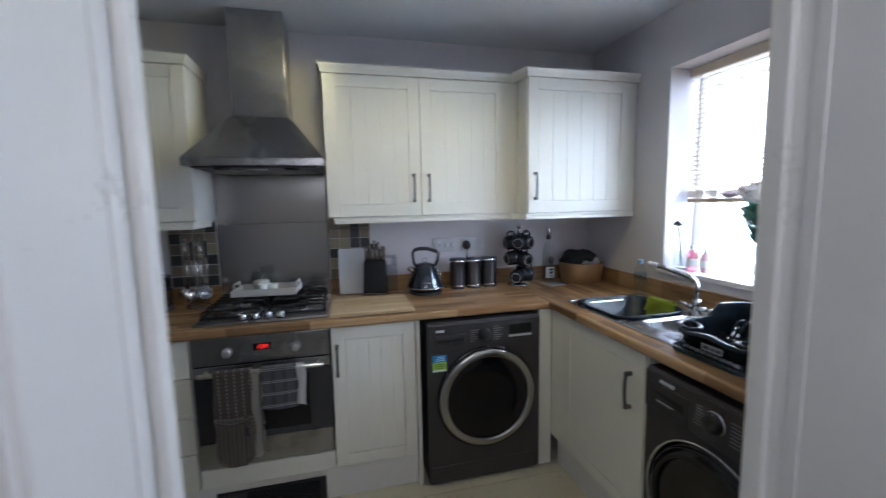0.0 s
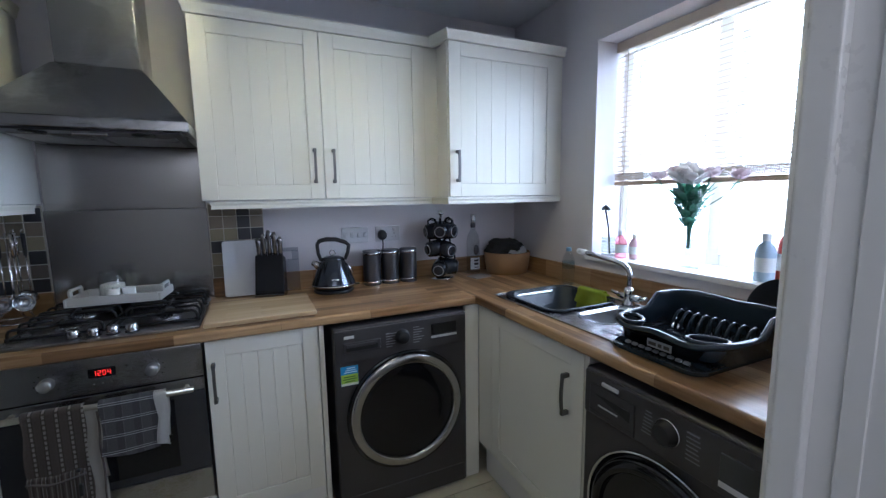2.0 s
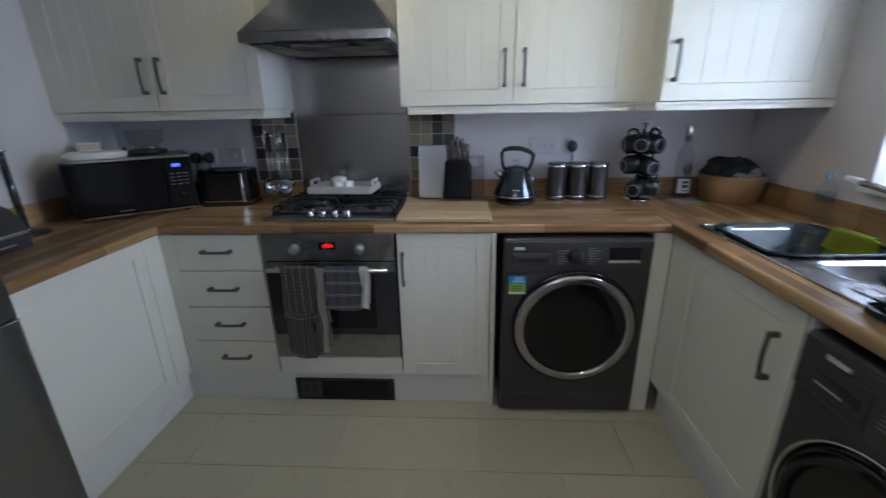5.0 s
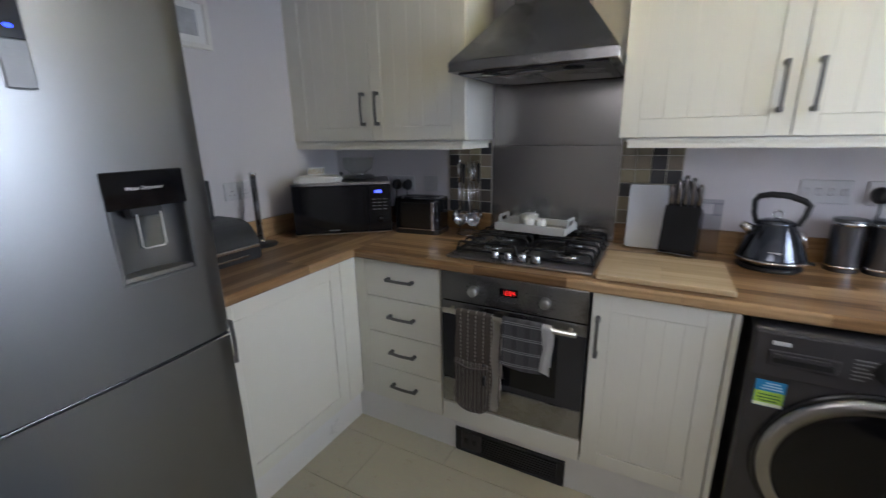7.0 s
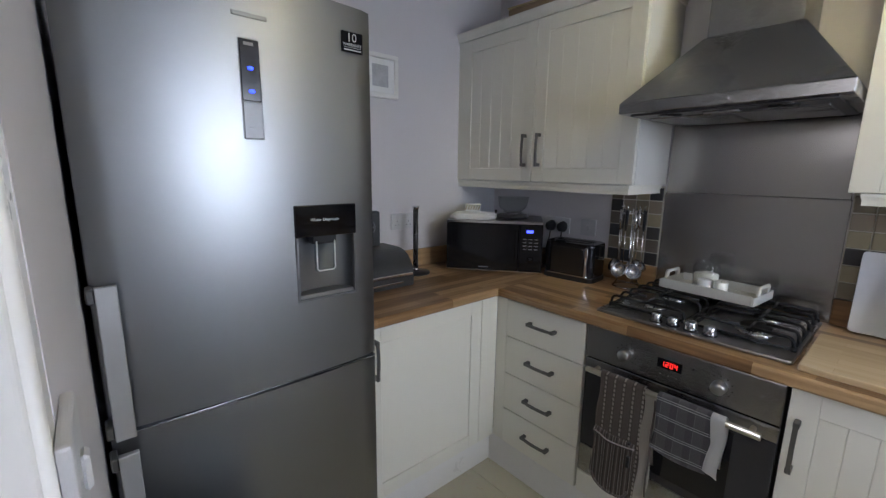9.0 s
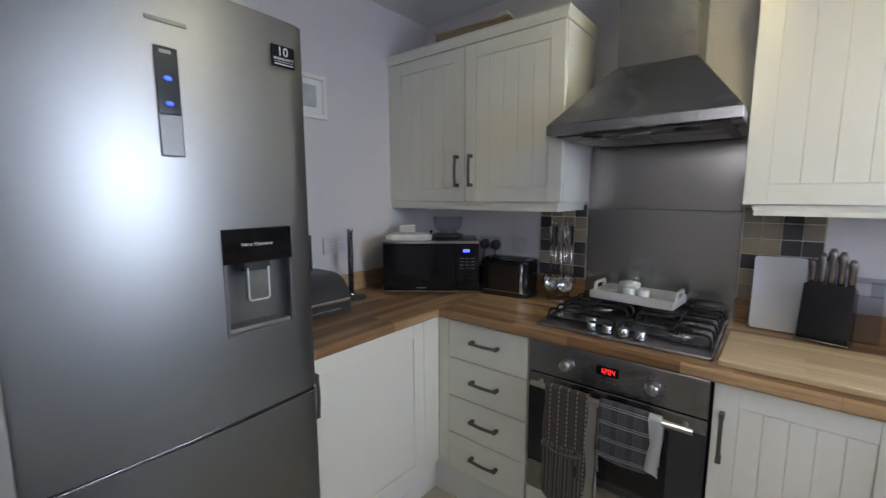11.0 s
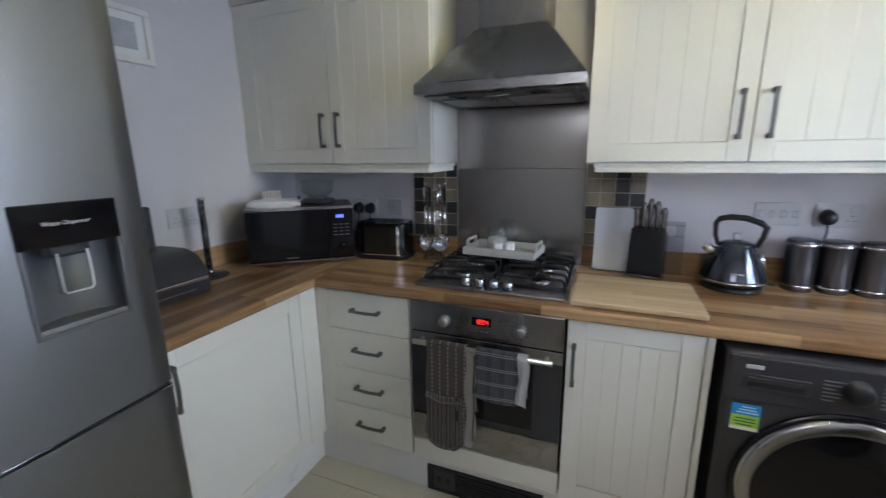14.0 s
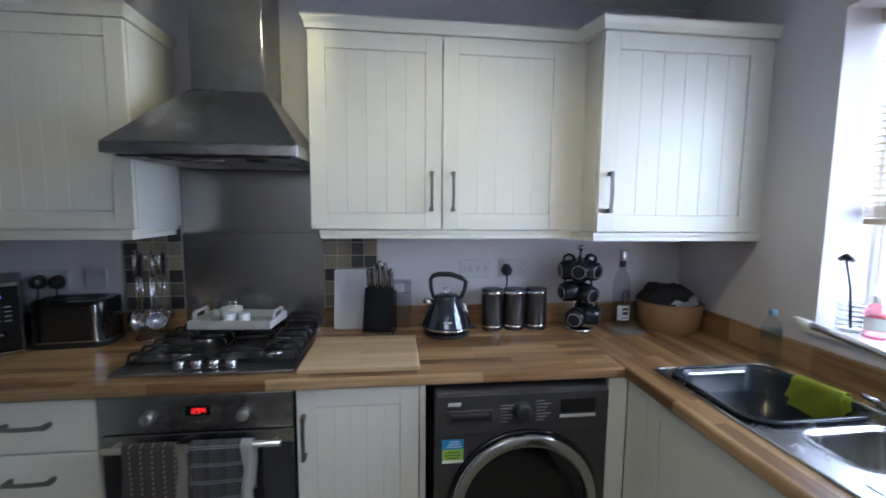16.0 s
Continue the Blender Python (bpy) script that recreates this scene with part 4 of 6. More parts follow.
# upright bar handles by the hinge-side edge
for z0, z1, p in ((FS + 0.006, FS + 0.338, top), (FS - 0.37, FS - 0.030, low)):
    b = one(-0.041, -0.036, z0, -0.005, -0.021, z1, 0.0025, 2)
    hn = part("handle", b, mat("satin_handle", (0.5, 0.5, 0.5), 0.35, 0.6, 0.03, 3, 0.0), p, "satin metal grip handle")
    for z in (z0 + 0.004, z1 - 0.034):
        part("bracket", one(-0.055, -0.030, z, -0.0405, 0.014, z + 0.03, 0.003), PEWTER, hn, "dark end bracket")

# ---- cloth, ceramics and other small materials ----
def striped(name, stops, period, axis, cross=None, rough=0.9, base_bump=0.5, dash=None):
    """Woven cloth with stripes: stops are (start, colour) in one period along x or z; cross adds a second set."""
    m = bpy.data.materials.new(name)
    m.use_nodes = True
    nt = m.node_tree
    b = nt.nodes["Principled BSDF"]
    b.inputs["Roughness"].default_value = rough
    b.inputs["Sheen Weight"].default_value = 0.3
    tc = nt.nodes.new("ShaderNodeTexCoord")
    sp = nt.nodes.new("ShaderNodeSeparateXYZ")
    nt.links.new(tc.outputs["Object"], sp.inputs[0])

    def ramp(ax, per, st):
        mu = nt.nodes.new("ShaderNodeMath")
        mu.operation, mu.inputs[1].default_value = "DIVIDE", per
        nt.links.new(sp.outputs[ax], mu.inputs[0])
        fr_ = nt.nodes.new("ShaderNodeMath")
        fr_.operation = "FRACT"
        nt.links.new(mu.outputs[0], fr_.inputs[0])
        r = nt.nodes.new("ShaderNodeValToRGB")
        r.color_ramp.interpolation = "CONSTANT"
        e = r.color_ramp.elements
        e[0].position, e[0].color = st[0][0], (*st[0][1], 1)
        e[1].position, e[1].color = st[1][0], (*st[1][1], 1)
        for p, c in st[2:]:
            e.new(p).color = (*c, 1)
        nt.links.new(fr_.outputs[0], r.inputs["Fac"])
        return r.outputs["Color"]

    out = ramp({"X": 0, "Y": 1, "Z": 2}[axis], period, stops)
    if cross:
        mx = nt.nodes.new("ShaderNodeMix")
        mx.data_type, mx.blend_type = "RGBA", "LIGHTEN"
        mx.inputs[0].default_value = 1
        nt.links.new(out, mx.inputs[6])
        nt.links.new(ramp({"X": 0, "Y": 1, "Z": 2}[cross[0]], cross[1], cross[2]), mx.inputs[7])
        out = mx.outputs[2]
    if dash:
        # short pale stitches: one set of bands across another
        where = nt.nodes.new("ShaderNodeMix")
        where.data_type, where.blend_type = "RGBA", "MULTIPLY"
        where.inputs[0].default_value = 1
        nt.links.new(ramp(0, dash[0], dash[1]), where.inputs[6])
        nt.links.new(ramp(2, dash[2], dash[3]), where.inputs[7])
        mx = nt.nodes.new("ShaderNodeMix")
        mx.data_type, mx.blend_type = "RGBA", "LIGHTEN"
        mx.inputs[0].default_value = 1
        nt.links.new(out, mx.inputs[6])
        nt.links.new(where.outputs[2], mx.inputs[7])
        out = mx.outputs[2]
    ns = nt.nodes.new("ShaderNodeTexNoise")
    ns.inputs["Scale"].default_value, ns.inputs["Detail"].default_value = 350, 3
    nt.links.new(tc.outputs["Object"], ns.inputs["Vector"])
    mo = nt.nodes.new("ShaderNodeMix")
    mo.data_type, mo.blend_type = "RGBA", "OVERLAY"
    mo.inputs[0].default_value = 0.5
    nt.links.new(out, mo.inputs[6])
    nt.links.new(ns.outputs["Fac"], mo.inputs[7])
    nt.links.new(mo.outputs[2], b.inputs["Base Color"])
    bp = nt.nodes.new("ShaderNodeBump")
    bp.inputs["Strength"].default_value, bp.inputs["Distance"].default_value = base_bump, 0.001
    nt.links.new(ns.outputs["Fac"], bp.inputs["Height"])
    nt.links.new(bp.outputs["Normal"], b.inputs["Normal"])
    return m


T0, T1, T2 = (0.13, 0.105, 0.088), (0.075, 0.06, 0.053), (0.42, 0.38, 0.34)
TAUPE = striped("taupe_stripe_weave", [(0, T0), (0.20, T2), (0.25, T1), (0.42, T0), (0.55, (0.30, 0.26, 0.225)), (0.66, T0), (0.80, T1), (0.94, T2)], 0.036, "X")
ROPE = striped("taupe_rope_weave", [(0, T0), (0.30, T1), (0.38, T0), (0.62, T1), (0.70, T0)], 0.033, "X",
               dash=(0.033, [(0, (0, 0, 0)), (0.40, (0.44, 0.39, 0.34)), (0.60, (0, 0, 0))], 0.017, [(0, (1, 1, 1)), (0.62, (0.25, 0.25, 0.25))]))
CHECK = striped("grey_check_weave", [(0, (0.135, 0.13, 0.14)), (0.55, (0.095, 0.092, 0.10)), (0.95, (0.2, 0.195, 0.205))], 0.05, "X", ("Z", 0.056, [(0, (0.09, 0.088, 0.097)), (0.80, (0.62, 0.62, 0.63)), (0.84, (0.1, 0.1, 0.11)), (0.93, (0.58, 0.58, 0.59)), (0.97, (0.09, 0.088, 0.097))]))
TERRY = mat("white_terry", (0.72, 0.71, 0.70), 0.95, bump=0.8, grain=400)
LINEN = mat("cream_lining", (0.55, 0.52, 0.46), 0.95, bump=0.6, grain=300)
LIME = mat("lime_cloth", (0.42, 0.48, 0.04), 0.9, var=0.15, bump=0.7, grain=250)
NAVY = mat("dark_slate_plastic", (0.016, 0.024, 0.034), 0.24, var=0.05, scale=2.0, bump=0.0)
NAVY.node_tree.nodes["Principled BSDF"].inputs["Specular IOR Level"].default_value = 0.45
CLEAR = glass("clear_glass", (0.97, 0.98, 0.98))
FROST = mat("frosted_white_plastic", (0.66, 0.68, 0.72), 0.4, var=0.03)
TRAYGREY = mat("pale_grey_wood", (0.50, 0.50, 0.49), 0.6, var=0.06, bump=0.1)
KETTLE = mat("dark_blue_metal", (0.11, 0.12, 0.145), 0.13, 0.9, 0.08, 8, 0.0)
TIN = brushed("gunmetal_tin", (0.15, 0.152, 0.165), 0.3, (60, 60, 0.5), 0.5)
TAN = mat("tan_wood", (0.33, 0.19, 0.085), 0.5, var=0.18, bump=0.15, stretch=(4, 4, 30))
RX90 = Matrix.Rotation(radians(90), 4, "X")
PLATE_WHITE = mat("paper_white", (0.7, 0.7, 0.69), 0.7)


def drape(x0, x1, yb, zb, front, back, amp, folds, spread, seed, nx=22, rod=0.014, hem=0.0):
    """Cloth hung over a rod at (yb, zb): front and back are the lower hems; the folds open downwards; hem rounds the lower corners."""
    b = bmesh.new()
    prof = []
    nz = 14
    for i in range(nz):
        prof.append((yb - rod, front + (zb - front) * i / nz, 1 - i / nz))
    for i in range(9):
        a = math.pi * i / 8
        prof.append((yb - rod * math.cos(a), zb + rod * math.sin(a), 0))
    for i in range(1, 8):
        prof.append((yb + rod, zb + (back - zb) * i / 7, i / 7 * 0.4))
    rows = []
    for y, z, s in prof:
        row = []
        for i in range(nx + 1):
            u = i / nx
            wob = amp * s ** 0.7 * math.sin(folds * 2 * math.pi * u + seed + 1.3 * s) + 0.4 * amp * s * math.sin(3.1 * folds * u + seed * 2)
            near = max(0.0, (s - 1 + hem) / hem) if hem and y < yb else 0.0
            slim = 1 - 0.45 * (1 - math.sqrt(max(0.0, 1 - near * near)))
            xx = (x0 + x1) / 2 + (x1 - x0) * (u - 0.5) * slim + spread * s * (u - 0.5) + 0.004 * math.sin(z * 30 + seed)
            row.append(b.verts.new((xx, y - 0.006 * s + wob, z + 0.006 * s * math.sin(4 * u + seed))))
        rows.append(row)
    for r, q in zip(rows, rows[1:]):
        for i in range(nx):
            b.faces.new((r[i], r[i + 1], q[i + 1], q[i])).smooth = True
    bmesh.ops.solidify(b, geom=list(b.faces), thickness=0.004)
    return b


gl = thing("oven_glove", "brown striped double oven glove hanging on the oven handle", "oven glove", at=(0.17, -0.636, 0.30))
part("glove_cloth", drape(0.098, 0.256, -0.636, 0.716, 0.30, 0.42, 0.005, 1.4, 0.012, 0.4, rod=0.016, hem=0.10), ROPE, gl)
part("pocket", drape(0.096, 0.246, -0.645, 0.50, 0.292, 0.49, 0.004, 1.0, 0.0, 0.5, rod=0.018, hem=0.28), TAUPE, gl)
BINDING = mat("grey_binding", (0.12, 0.10, 0.09), 0.9, bump=0.4)
part("binding", tube(bmesh.new(), [(0.096 + 0.152 * i / 12, -0.668 + 0.003 * math.sin(i), 0.506 - 0.016 * math.sin(math.pi * i / 12)) for i in range(13)], 0.0042, 8), BINDING, gl)
part("hem_binding", tube(bmesh.new(), [(0.171 + 0.066 * math.cos(math.pi * (1 + i / 14)), -0.668, 0.335 + 0.045 * math.sin(math.pi * (1 + i / 14))) for i in range(15)], 0.0036, 8), BINDING, gl)
part("lining", drape(0.236, 0.290, -0.630, 0.705, 0.312, 0.45, 0.004, 1.0, 0.008, 1.4, 10, rod=0.014, hem=0.14), LINEN, gl, "pale quilted lining")
part("side_binding", tube(bmesh.new(), [(0.289 + 0.002 * math.sin(i * 1.3), -0.648 - 0.002 * i / 10, 0.70 - 0.36 * i / 10) for i in range(11)], 0.0034, 8), BINDING, gl)
part("label_tab", one(0.226, -0.676, 0.43, 0.236, -0.664, 0.472, 0.001), BLACK, gl)
part("label_tab", one(0.222, -0.668, 0.512, 0.232, -0.656, 0.520, 0.001), BLACK, gl)
tw = thing("tea_towel", "grey checked tea towel folded over the oven handle", "tea towel", at=(0.36, -0.636, 0.5))
part("towel_cloth", drape(0.298, 0.452, -0.636, 0.716, 0.535, 0.56, 0.004, 0.8, 0.010, 2.0, rod=0.017), CHECK, tw)
part("inner_fold", drape(0.306, 0.456, -0.633, 0.712, 0.545, 0.57, 0.003, 0.7, 0.008, 0.9, rod=0.012), CHECK, tw)
part("folded_edge", drape(0.446, 0.484, -0.634, 0.713, 0.538, 0.55, 0.004, 1.2, 0.008, 0.3, 10, rod=0.018), TERRY, tw, "white towelling fold")

# ---- hob ----
hob = thing("gas_hob", "stainless steel four-burner gas hob with black grates", "hob", at=(0.305, -0.29, ZT))
b = prism(bmesh.new(), rounded(0.592, 0.502, 0.012, 4, 0.299, -0.300), ZT + 0.0005, ZT + 0.012, 0.004)
part("hob_plate", b, STEEL_H, hob)
for cx, cy, r in ((0.145, -0.17, 0.042), (0.145, -0.352, 0.032), (0.465, -0.17, 0.034), (0.465, -0.352, 0.046)):
    bn = part("burner", lathe(bmesh.new(), [(0, 0.012), (r + 0.012, 0.012), (r + 0.010, 0.018), (r, 0.020), (r - 0.004, 0.028), (0, 0.028)], (cx, cy, ZT), 28), SINK, hob)
    part("burner_cap", lathe(bmesh.new(), [(r - 0.002, 0.028), (r, 0.031), (r - 0.004, 0.036), (0, 0.037)], (cx, cy, ZT), 28), IRON, bn)
for x0, x1 in ((0.018, 0.282), (0.312, 0.580)):
    b = bmesh.new()
    z, y0, y1 = ZT + 0.052, -0.458, -0.068
    mid = (y0 + y1) / 2
    loop = [(x0, y0), (x1, y0), (x1, y1), (x0, y1)]
    for p, q in zip(loop, loop[1:] + loop[:1]):
        tube(b, [(*p, ZT + 0.017), (*q, ZT + 0.017)], 0.0045, 8)
    for p in loop:
        tube(b, [(*p, ZT + 0.011), (*p, ZT + 0.024)], 0.008, 8)
    cx = 0.145 if x0 < 0.3 else 0.465
    for k in range(6):
        y = y0 + (y1 - y0) * k / 5
        near = min(abs(y + 0.17), abs(y + 0.352))
        outer = x0 if x0 < 0.3 else x1
        for edge, sg_ in ((x0, 1), (x1, -1)):
            if edge != outer and k not in (0, 2, 3, 5):
                continue
            reach = min(abs(cx - edge) - (0.030 if near < 0.045 else 0.010), 0.13)
            tube(b, [(edge, y, ZT + 0.017), (edge + sg_ * 0.002, y, z - 0.014), (edge + sg_ * 0.008, y, z - 0.004), (edge + sg_ * 0.018, y, z), (edge + sg_ * reach, y, z + 0.001)], 0.005, 8)
    for y in (y0 + 0.002, mid, y1 - 0.002):
        tube(b, [(x0 + 0.018, y, z - 0.001), (x1 - 0.018, y, z - 0.001)], 0.005, 8)
    for a_, c_ in ((y0, -0.382), (-0.322, -0.20), (-0.14, y1)):
        tube(b, [(cx, a_, z), (cx, c_, z)], 0.005, 8)
    part("grate", b, IRON, hob, "black cast-iron pan support")
for i in range(4):
    x = 0.211 + i * 0.0557
    part("knob", lathe(bmesh.new(), [(0.0185, 0.012), (0.0195, 0.016), (0.0175, 0.040), (0.015, 0.043), (0, 0.043)], (x, -0.512, ZT), 20), SINK, hob, "satin steel control knob")
    part("knob_collar", lathe(bmesh.new(), [(0.0185, 0.0122), (0.0225, 0.0122), (0.0215, 0.0155), (0.0185, 0.0155)], (x, -0.512, ZT), 20), BLACK, hob)

# tray with jar and pots, standing on the grates
TZ = ZT + 0.0555
ty = thing("serving_tray", "pale grey painted wooden tray resting on the hob", "tray", m=pose(0.264, -0.112, TZ, 0, 0, -5) @ Matrix.Diagonal((0.88, 0.96, 1, 1)))
b = one(-0.18, -0.095, 0, 0.18, 0.095, 0.007, 0.002)
part("base", b, TRAYGREY, ty)
for y0, y1 in ((-0.102, -0.093), (0.093, 0.102)):
    part("side", one(-0.18, y0, 0, 0.18, y1, 0.038, 0.002), TRAYGREY, ty)
for s in (-1, 1):
    b = bmesh.new()
    for q in ((-0.102, 0, 0.102, 0.034), (-0.06, 0.034, -0.036, 0.058), (0.036, 0.034, 0.06, 0.058), (-0.052, 0.054, 0.052, 0.066)):
        box(b, s * 0.186 - 0.006, q[0], q[1], s * 0.186 + 0.006, q[2], q[3], 0.002)
    part("end_handle", b, TRAYGREY, ty)
WAX = mat("cream_wax", (0.72, 0.71, 0.67), 0.5, var=0.03)
jr = thing("glass_jar", "clear glass jar of white sachets on the tray", "jar", m=pose(0.232, -0.108, TZ + 0.0072) @ Matrix.Diagonal((1.13, 1.13, 1.38, 1)))
sh = part("glass", lathe(bmesh.new(), [(0, 0), (0.04, 0), (0.043, 0.006), (0.043, 0.066), (0.036, 0.074), (0.036, 0.08), (0.039, 0.082), (0.039, 0.086), (0.033, 0.086), (0.033, 0.074), (0.040, 0.064), (0.040, 0.006), (0, 0.004)], (0, 0, 0), 28), CLEAR, jr)
part("contents", lathe(bmesh.new(), [(0, 0.005), (0.038, 0.006), (0.0385, 0.045), (0.02, 0.05), (0, 0.047)], (0, 0, 0), 20), WAX, jr, "white folded sachets")
for x, y, h in ((0.248, -0.176, 0.055), (0.300, -0.160, 0.052)):
    cn = thing("candle_pot", "small white candle pot on the grey tray", "candle", m=pose(x, y, TZ + 0.0072), group="white candle pots")
    part("pot", lathe(bmesh.new(), [(0, 0), (0.021, 0), (0.0235, 0.003), (0.024, h - 0.002), (0.0225, h), (0.020, h - 0.006), (0, h - 0.008)], (0, 0, 0), 22), WHITE, cn)
    part("wick", tube(bmesh.new(), [(0, 0, h - 0.009), (0.001, 0, h + 0.003)], 0.001, 6), BLACK, cn)

# ---- back worktop, towards the window ----
bd = thing("chopping_board", "large pale wooden chopping board at the worktop edge", "chopping board", at=(0.81, -0.4, ZT))
part("board", one(0.608, -0.572, ZT + 0.0006, 1.020, -0.225, ZT + 0.02, 0.004, 2), BOARDWOOD, bd)
b = prism(bmesh.new(), rounded(0.155, 0.275, 0.012, 4), -0.004, 0.004, 0.002)
fb = tagged(new("cutting_sheet", finish(b, "cutting_sheet", FROST)), "frosted white plastic chopping board leaning on the wall", "chopping board", "plastic chopping boards")
fb.matrix_basis = pose(0.735, -0.048, ZT + 0.14, 82, 0, 0)
b = bmesh.new()
for q in ((-0.055, -0.11, 0.055, 0.055), (-0.055, 0.05, -0.022, 0.10), (0.022, 0.05, 0.055, 0.10), (-0.055, 0.095, 0.055, 0.115)):
    box(b, q[0], q[1], -0.003, q[2], q[3], 0.003, 0.001)
fb = tagged(new("cutting_sheet", finish(b, "cutting_sheet", glass("clear_board", (0.86, 0.87, 0.90), 0.25))), "small clear plastic chopping board with a grip hole", "chopping board", "plastic chopping boards")
fb.matrix_basis = pose(0.955, -0.042, ZT + 0.112, 84, 0, 0)

kb = thing("knife_block", "glossy black knife block with five steel-handled knives", "knife block", m=pose(0.868, -0.125, ZT, 0, 0, -14) @ Matrix.Diagonal((1.13, 1, 1.13, 1)))
b = bmesh.new()
pts = [(-0.05, 0), (0.045, 0), (0.045, 0.165), (-0.012, 0.185), (-0.052, 0.03)]
lo = [b.verts.new((-0.058, y, z)) for y, z in pts]
hi = [b.verts.new((0.058, y, z)) for y, z in pts]
b.faces.new(lo)
b.faces.new(hi[::-1])
for i in range(5):
    b.faces.new((lo[i], lo[(i + 1) % 5], hi[(i + 1) % 5], hi[i]))
bmesh.ops.bevel(b, geom=list(b.edges), offset=0.003, segments=2, affect="EDGES")
part("block", b, GLOSSBLACK, kb)
part("chrome_foot", one(-0.06, -0.056, 0.0, 0.06, -0.046, 0.018, 0.002), CHROME, kb, "polished steel foot plate")
for i, (x, l) in enumerate(((-0.044, 0.085), (-0.022, 0.105), (0.0, 0.12), (0.022, 0.112), (0.044, 0.09))):
    d = Vector((0.02 * (i - 2) / 2 * 0.3, -0.16, 1)).normalized()
    p0 = Vector((x, 0.012, 0.172))
    kn = part("knife", tube(bmesh.new(), [p0, p0 + d * 0.012, p0 + d * l * 0.5, p0 + d * l * 0.85, p0 + d * l], [0.007, 0.0105, 0.0095, 0.0115, 0.006], 10), mat("knife_steel", (0.24, 0.225, 0.215), 0.26, 0.9) if i == 0 else bpy.data.materials["knife_steel"], kb, "steel knife handle")
    part("bolster", tube(bmesh.new(), [p0 - d * 0.002, p0 + d * 0.012], 0.0092, 10), CHROME, kn)

ke = thing("kettle", "dark blue pyramid kettle with a black loop handle", "kettle", m=pose(1.165, -0.155, ZT, 0, 0, -8))
part("power_base", lathe(bmesh.new(), [(0, 0), (0.098, 0), (0.102, 0.005), (0.098, 0.016), (0, 0.016)], (0, 0, 0), 40), BLACK, ke)
bo = part("body", lathe(bmesh.new(), [(0, 0.016), (0.094, 0.016), (0.110, 0.034), (0.111, 0.042), (0.108, 0.052), (0.080, 0.120), (0.060, 0.160), (0.056, 0.168), (0, 0.169)], (0, 0, 0), 48), KETTLE, ke, "glossy dark blue metal body")
part("trim_ring", lathe(bmesh.new(), [(0.1105, 0.034), (0.1135, 0.038), (0.1115, 0.0425), (0.1085, 0.042)], (0, 0, 0), 48), CHROME, bo)
ld = part("lid", lathe(bmesh.new(), [(0.055, 0.168), (0.054, 0.174), (0.035, 0.182), (0, 0.185)], (0, 0, 0), 36), KETTLE, ke)
ringp = [(0.014 * math.cos(a), 0, 0.2 + 0.013 * math.sin(a)) for a in [2 * math.pi * i / 18 for i in range(18)]]
part("lid_ring", tube(bmesh.new(), ringp, 0.003, 8, close=True), CHROME, ld, "chrome ring knob")
part("spout", tube(bmesh.new(), [(-0.062, 0, 0.128), (-0.088, 0, 0.148), (-0.103, 0, 0.156)], [0.024, 0.017, 0.013], 16), CHROME, ke, "chrome spout")
hp = [(-0.058, 0, 0.162), (-0.070, 0, 0.20), (-0.073, 0, 0.245), (-0.062, 0, 0.262), (-0.03, 0, 0.27), (0.02, 0, 0.268), (0.066, 0, 0.252), (0.084, 0, 0.236), (0.078, 0, 0.20), (0.062, 0, 0.162)]
part("handle", tube(bmesh.new(), hp, [0.009, 0.009, 0.0095, 0.011, 0.0115, 0.0115, 0.011, 0.0105, 0.0095, 0.009], 12), BLACK, ke, "black plastic loop handle")
part("water_gauge", tube(bmesh.new(), [(0.073, -0.012, 0.145), (0.094, -0.014, 0.09)], 0.008, 10), CHROME, ke)
part("switch", one(0.104, -0.012, 0.026, 0.132, 0.012, 0.034, 0.002), BLACK, ke)
part("badge", one(-0.012, -0.0985, 0.072, 0.024, -0.0945, 0.077), WHITE, bo)

for x in (1.385, 1.490, 1.597):
    cn = thing("canister", "gunmetal storage canister with a dark lid", "canister", m=pose(x, -0.10, ZT, 0, 0, 15), group="row of canisters")
    part("tin", lathe(bmesh.new(), [(0, 0), (0.0465, 0), (0.048, 0.001), (0.0485, 0.003), (0.0485, 0.005), (0.0485, 0.169), (0.0485, 0.171), (0.048, 0.172), (0, 0.172)], (0, 0, 0), 40), TIN, cn)
    part("lid", lathe(bmesh.new(), [(0.0495, 0.171), (0.0495, 0.173), (0.0495, 0.186), (0.0488, 0.189), (0.047, 0.1905), (0.044, 0.191), (0, 0.191)], (0, 0, 0), 40), TIN, cn)
    part("lid_band", lathe(bmesh.new(), [(0.0488, 0.168), (0.0505, 0.170), (0.0505, 0.177), (0.0497, 0.179)], (0, 0, 0), 40), CHROME, cn)
    part("base_band", lathe(bmesh.new(), [(0.049, 0.016), (0.0498, 0.018), (0.0498, 0.021), (0.049, 0.023)], (0, 0, 0), 40), CHROME, cn)

mt = thing("mug_tree", "chrome mug tree loaded with dark mugs", "mug tree", m=pose(1.795, -0.125, ZT))
part("base", lathe(bmesh.new(), [(0, 0), (0.07, 0), (0.072, 0.006), (0.06, 0.012), (0.012, 0.016), (0, 0.016)], (0, 0, 0), 32), CHROME, mt)
part("pole", tube(bmesh.new(), [(0, 0, 0.012), (0, 0, 0.375)], 0.007, 12), CHROME, mt)
part("finial", lathe(bmesh.new(), [(0, 0.372), (0.016, 0.374), (0.019, 0.381), (0.014, 0.394), (0, 0.398)], (0, 0, 0), 20), CHROME, mt)
MUGDARK = mat("dark_blue_glaze", (0.016, 0.018, 0.024), 0.12, var=0.15, bump=0.0)
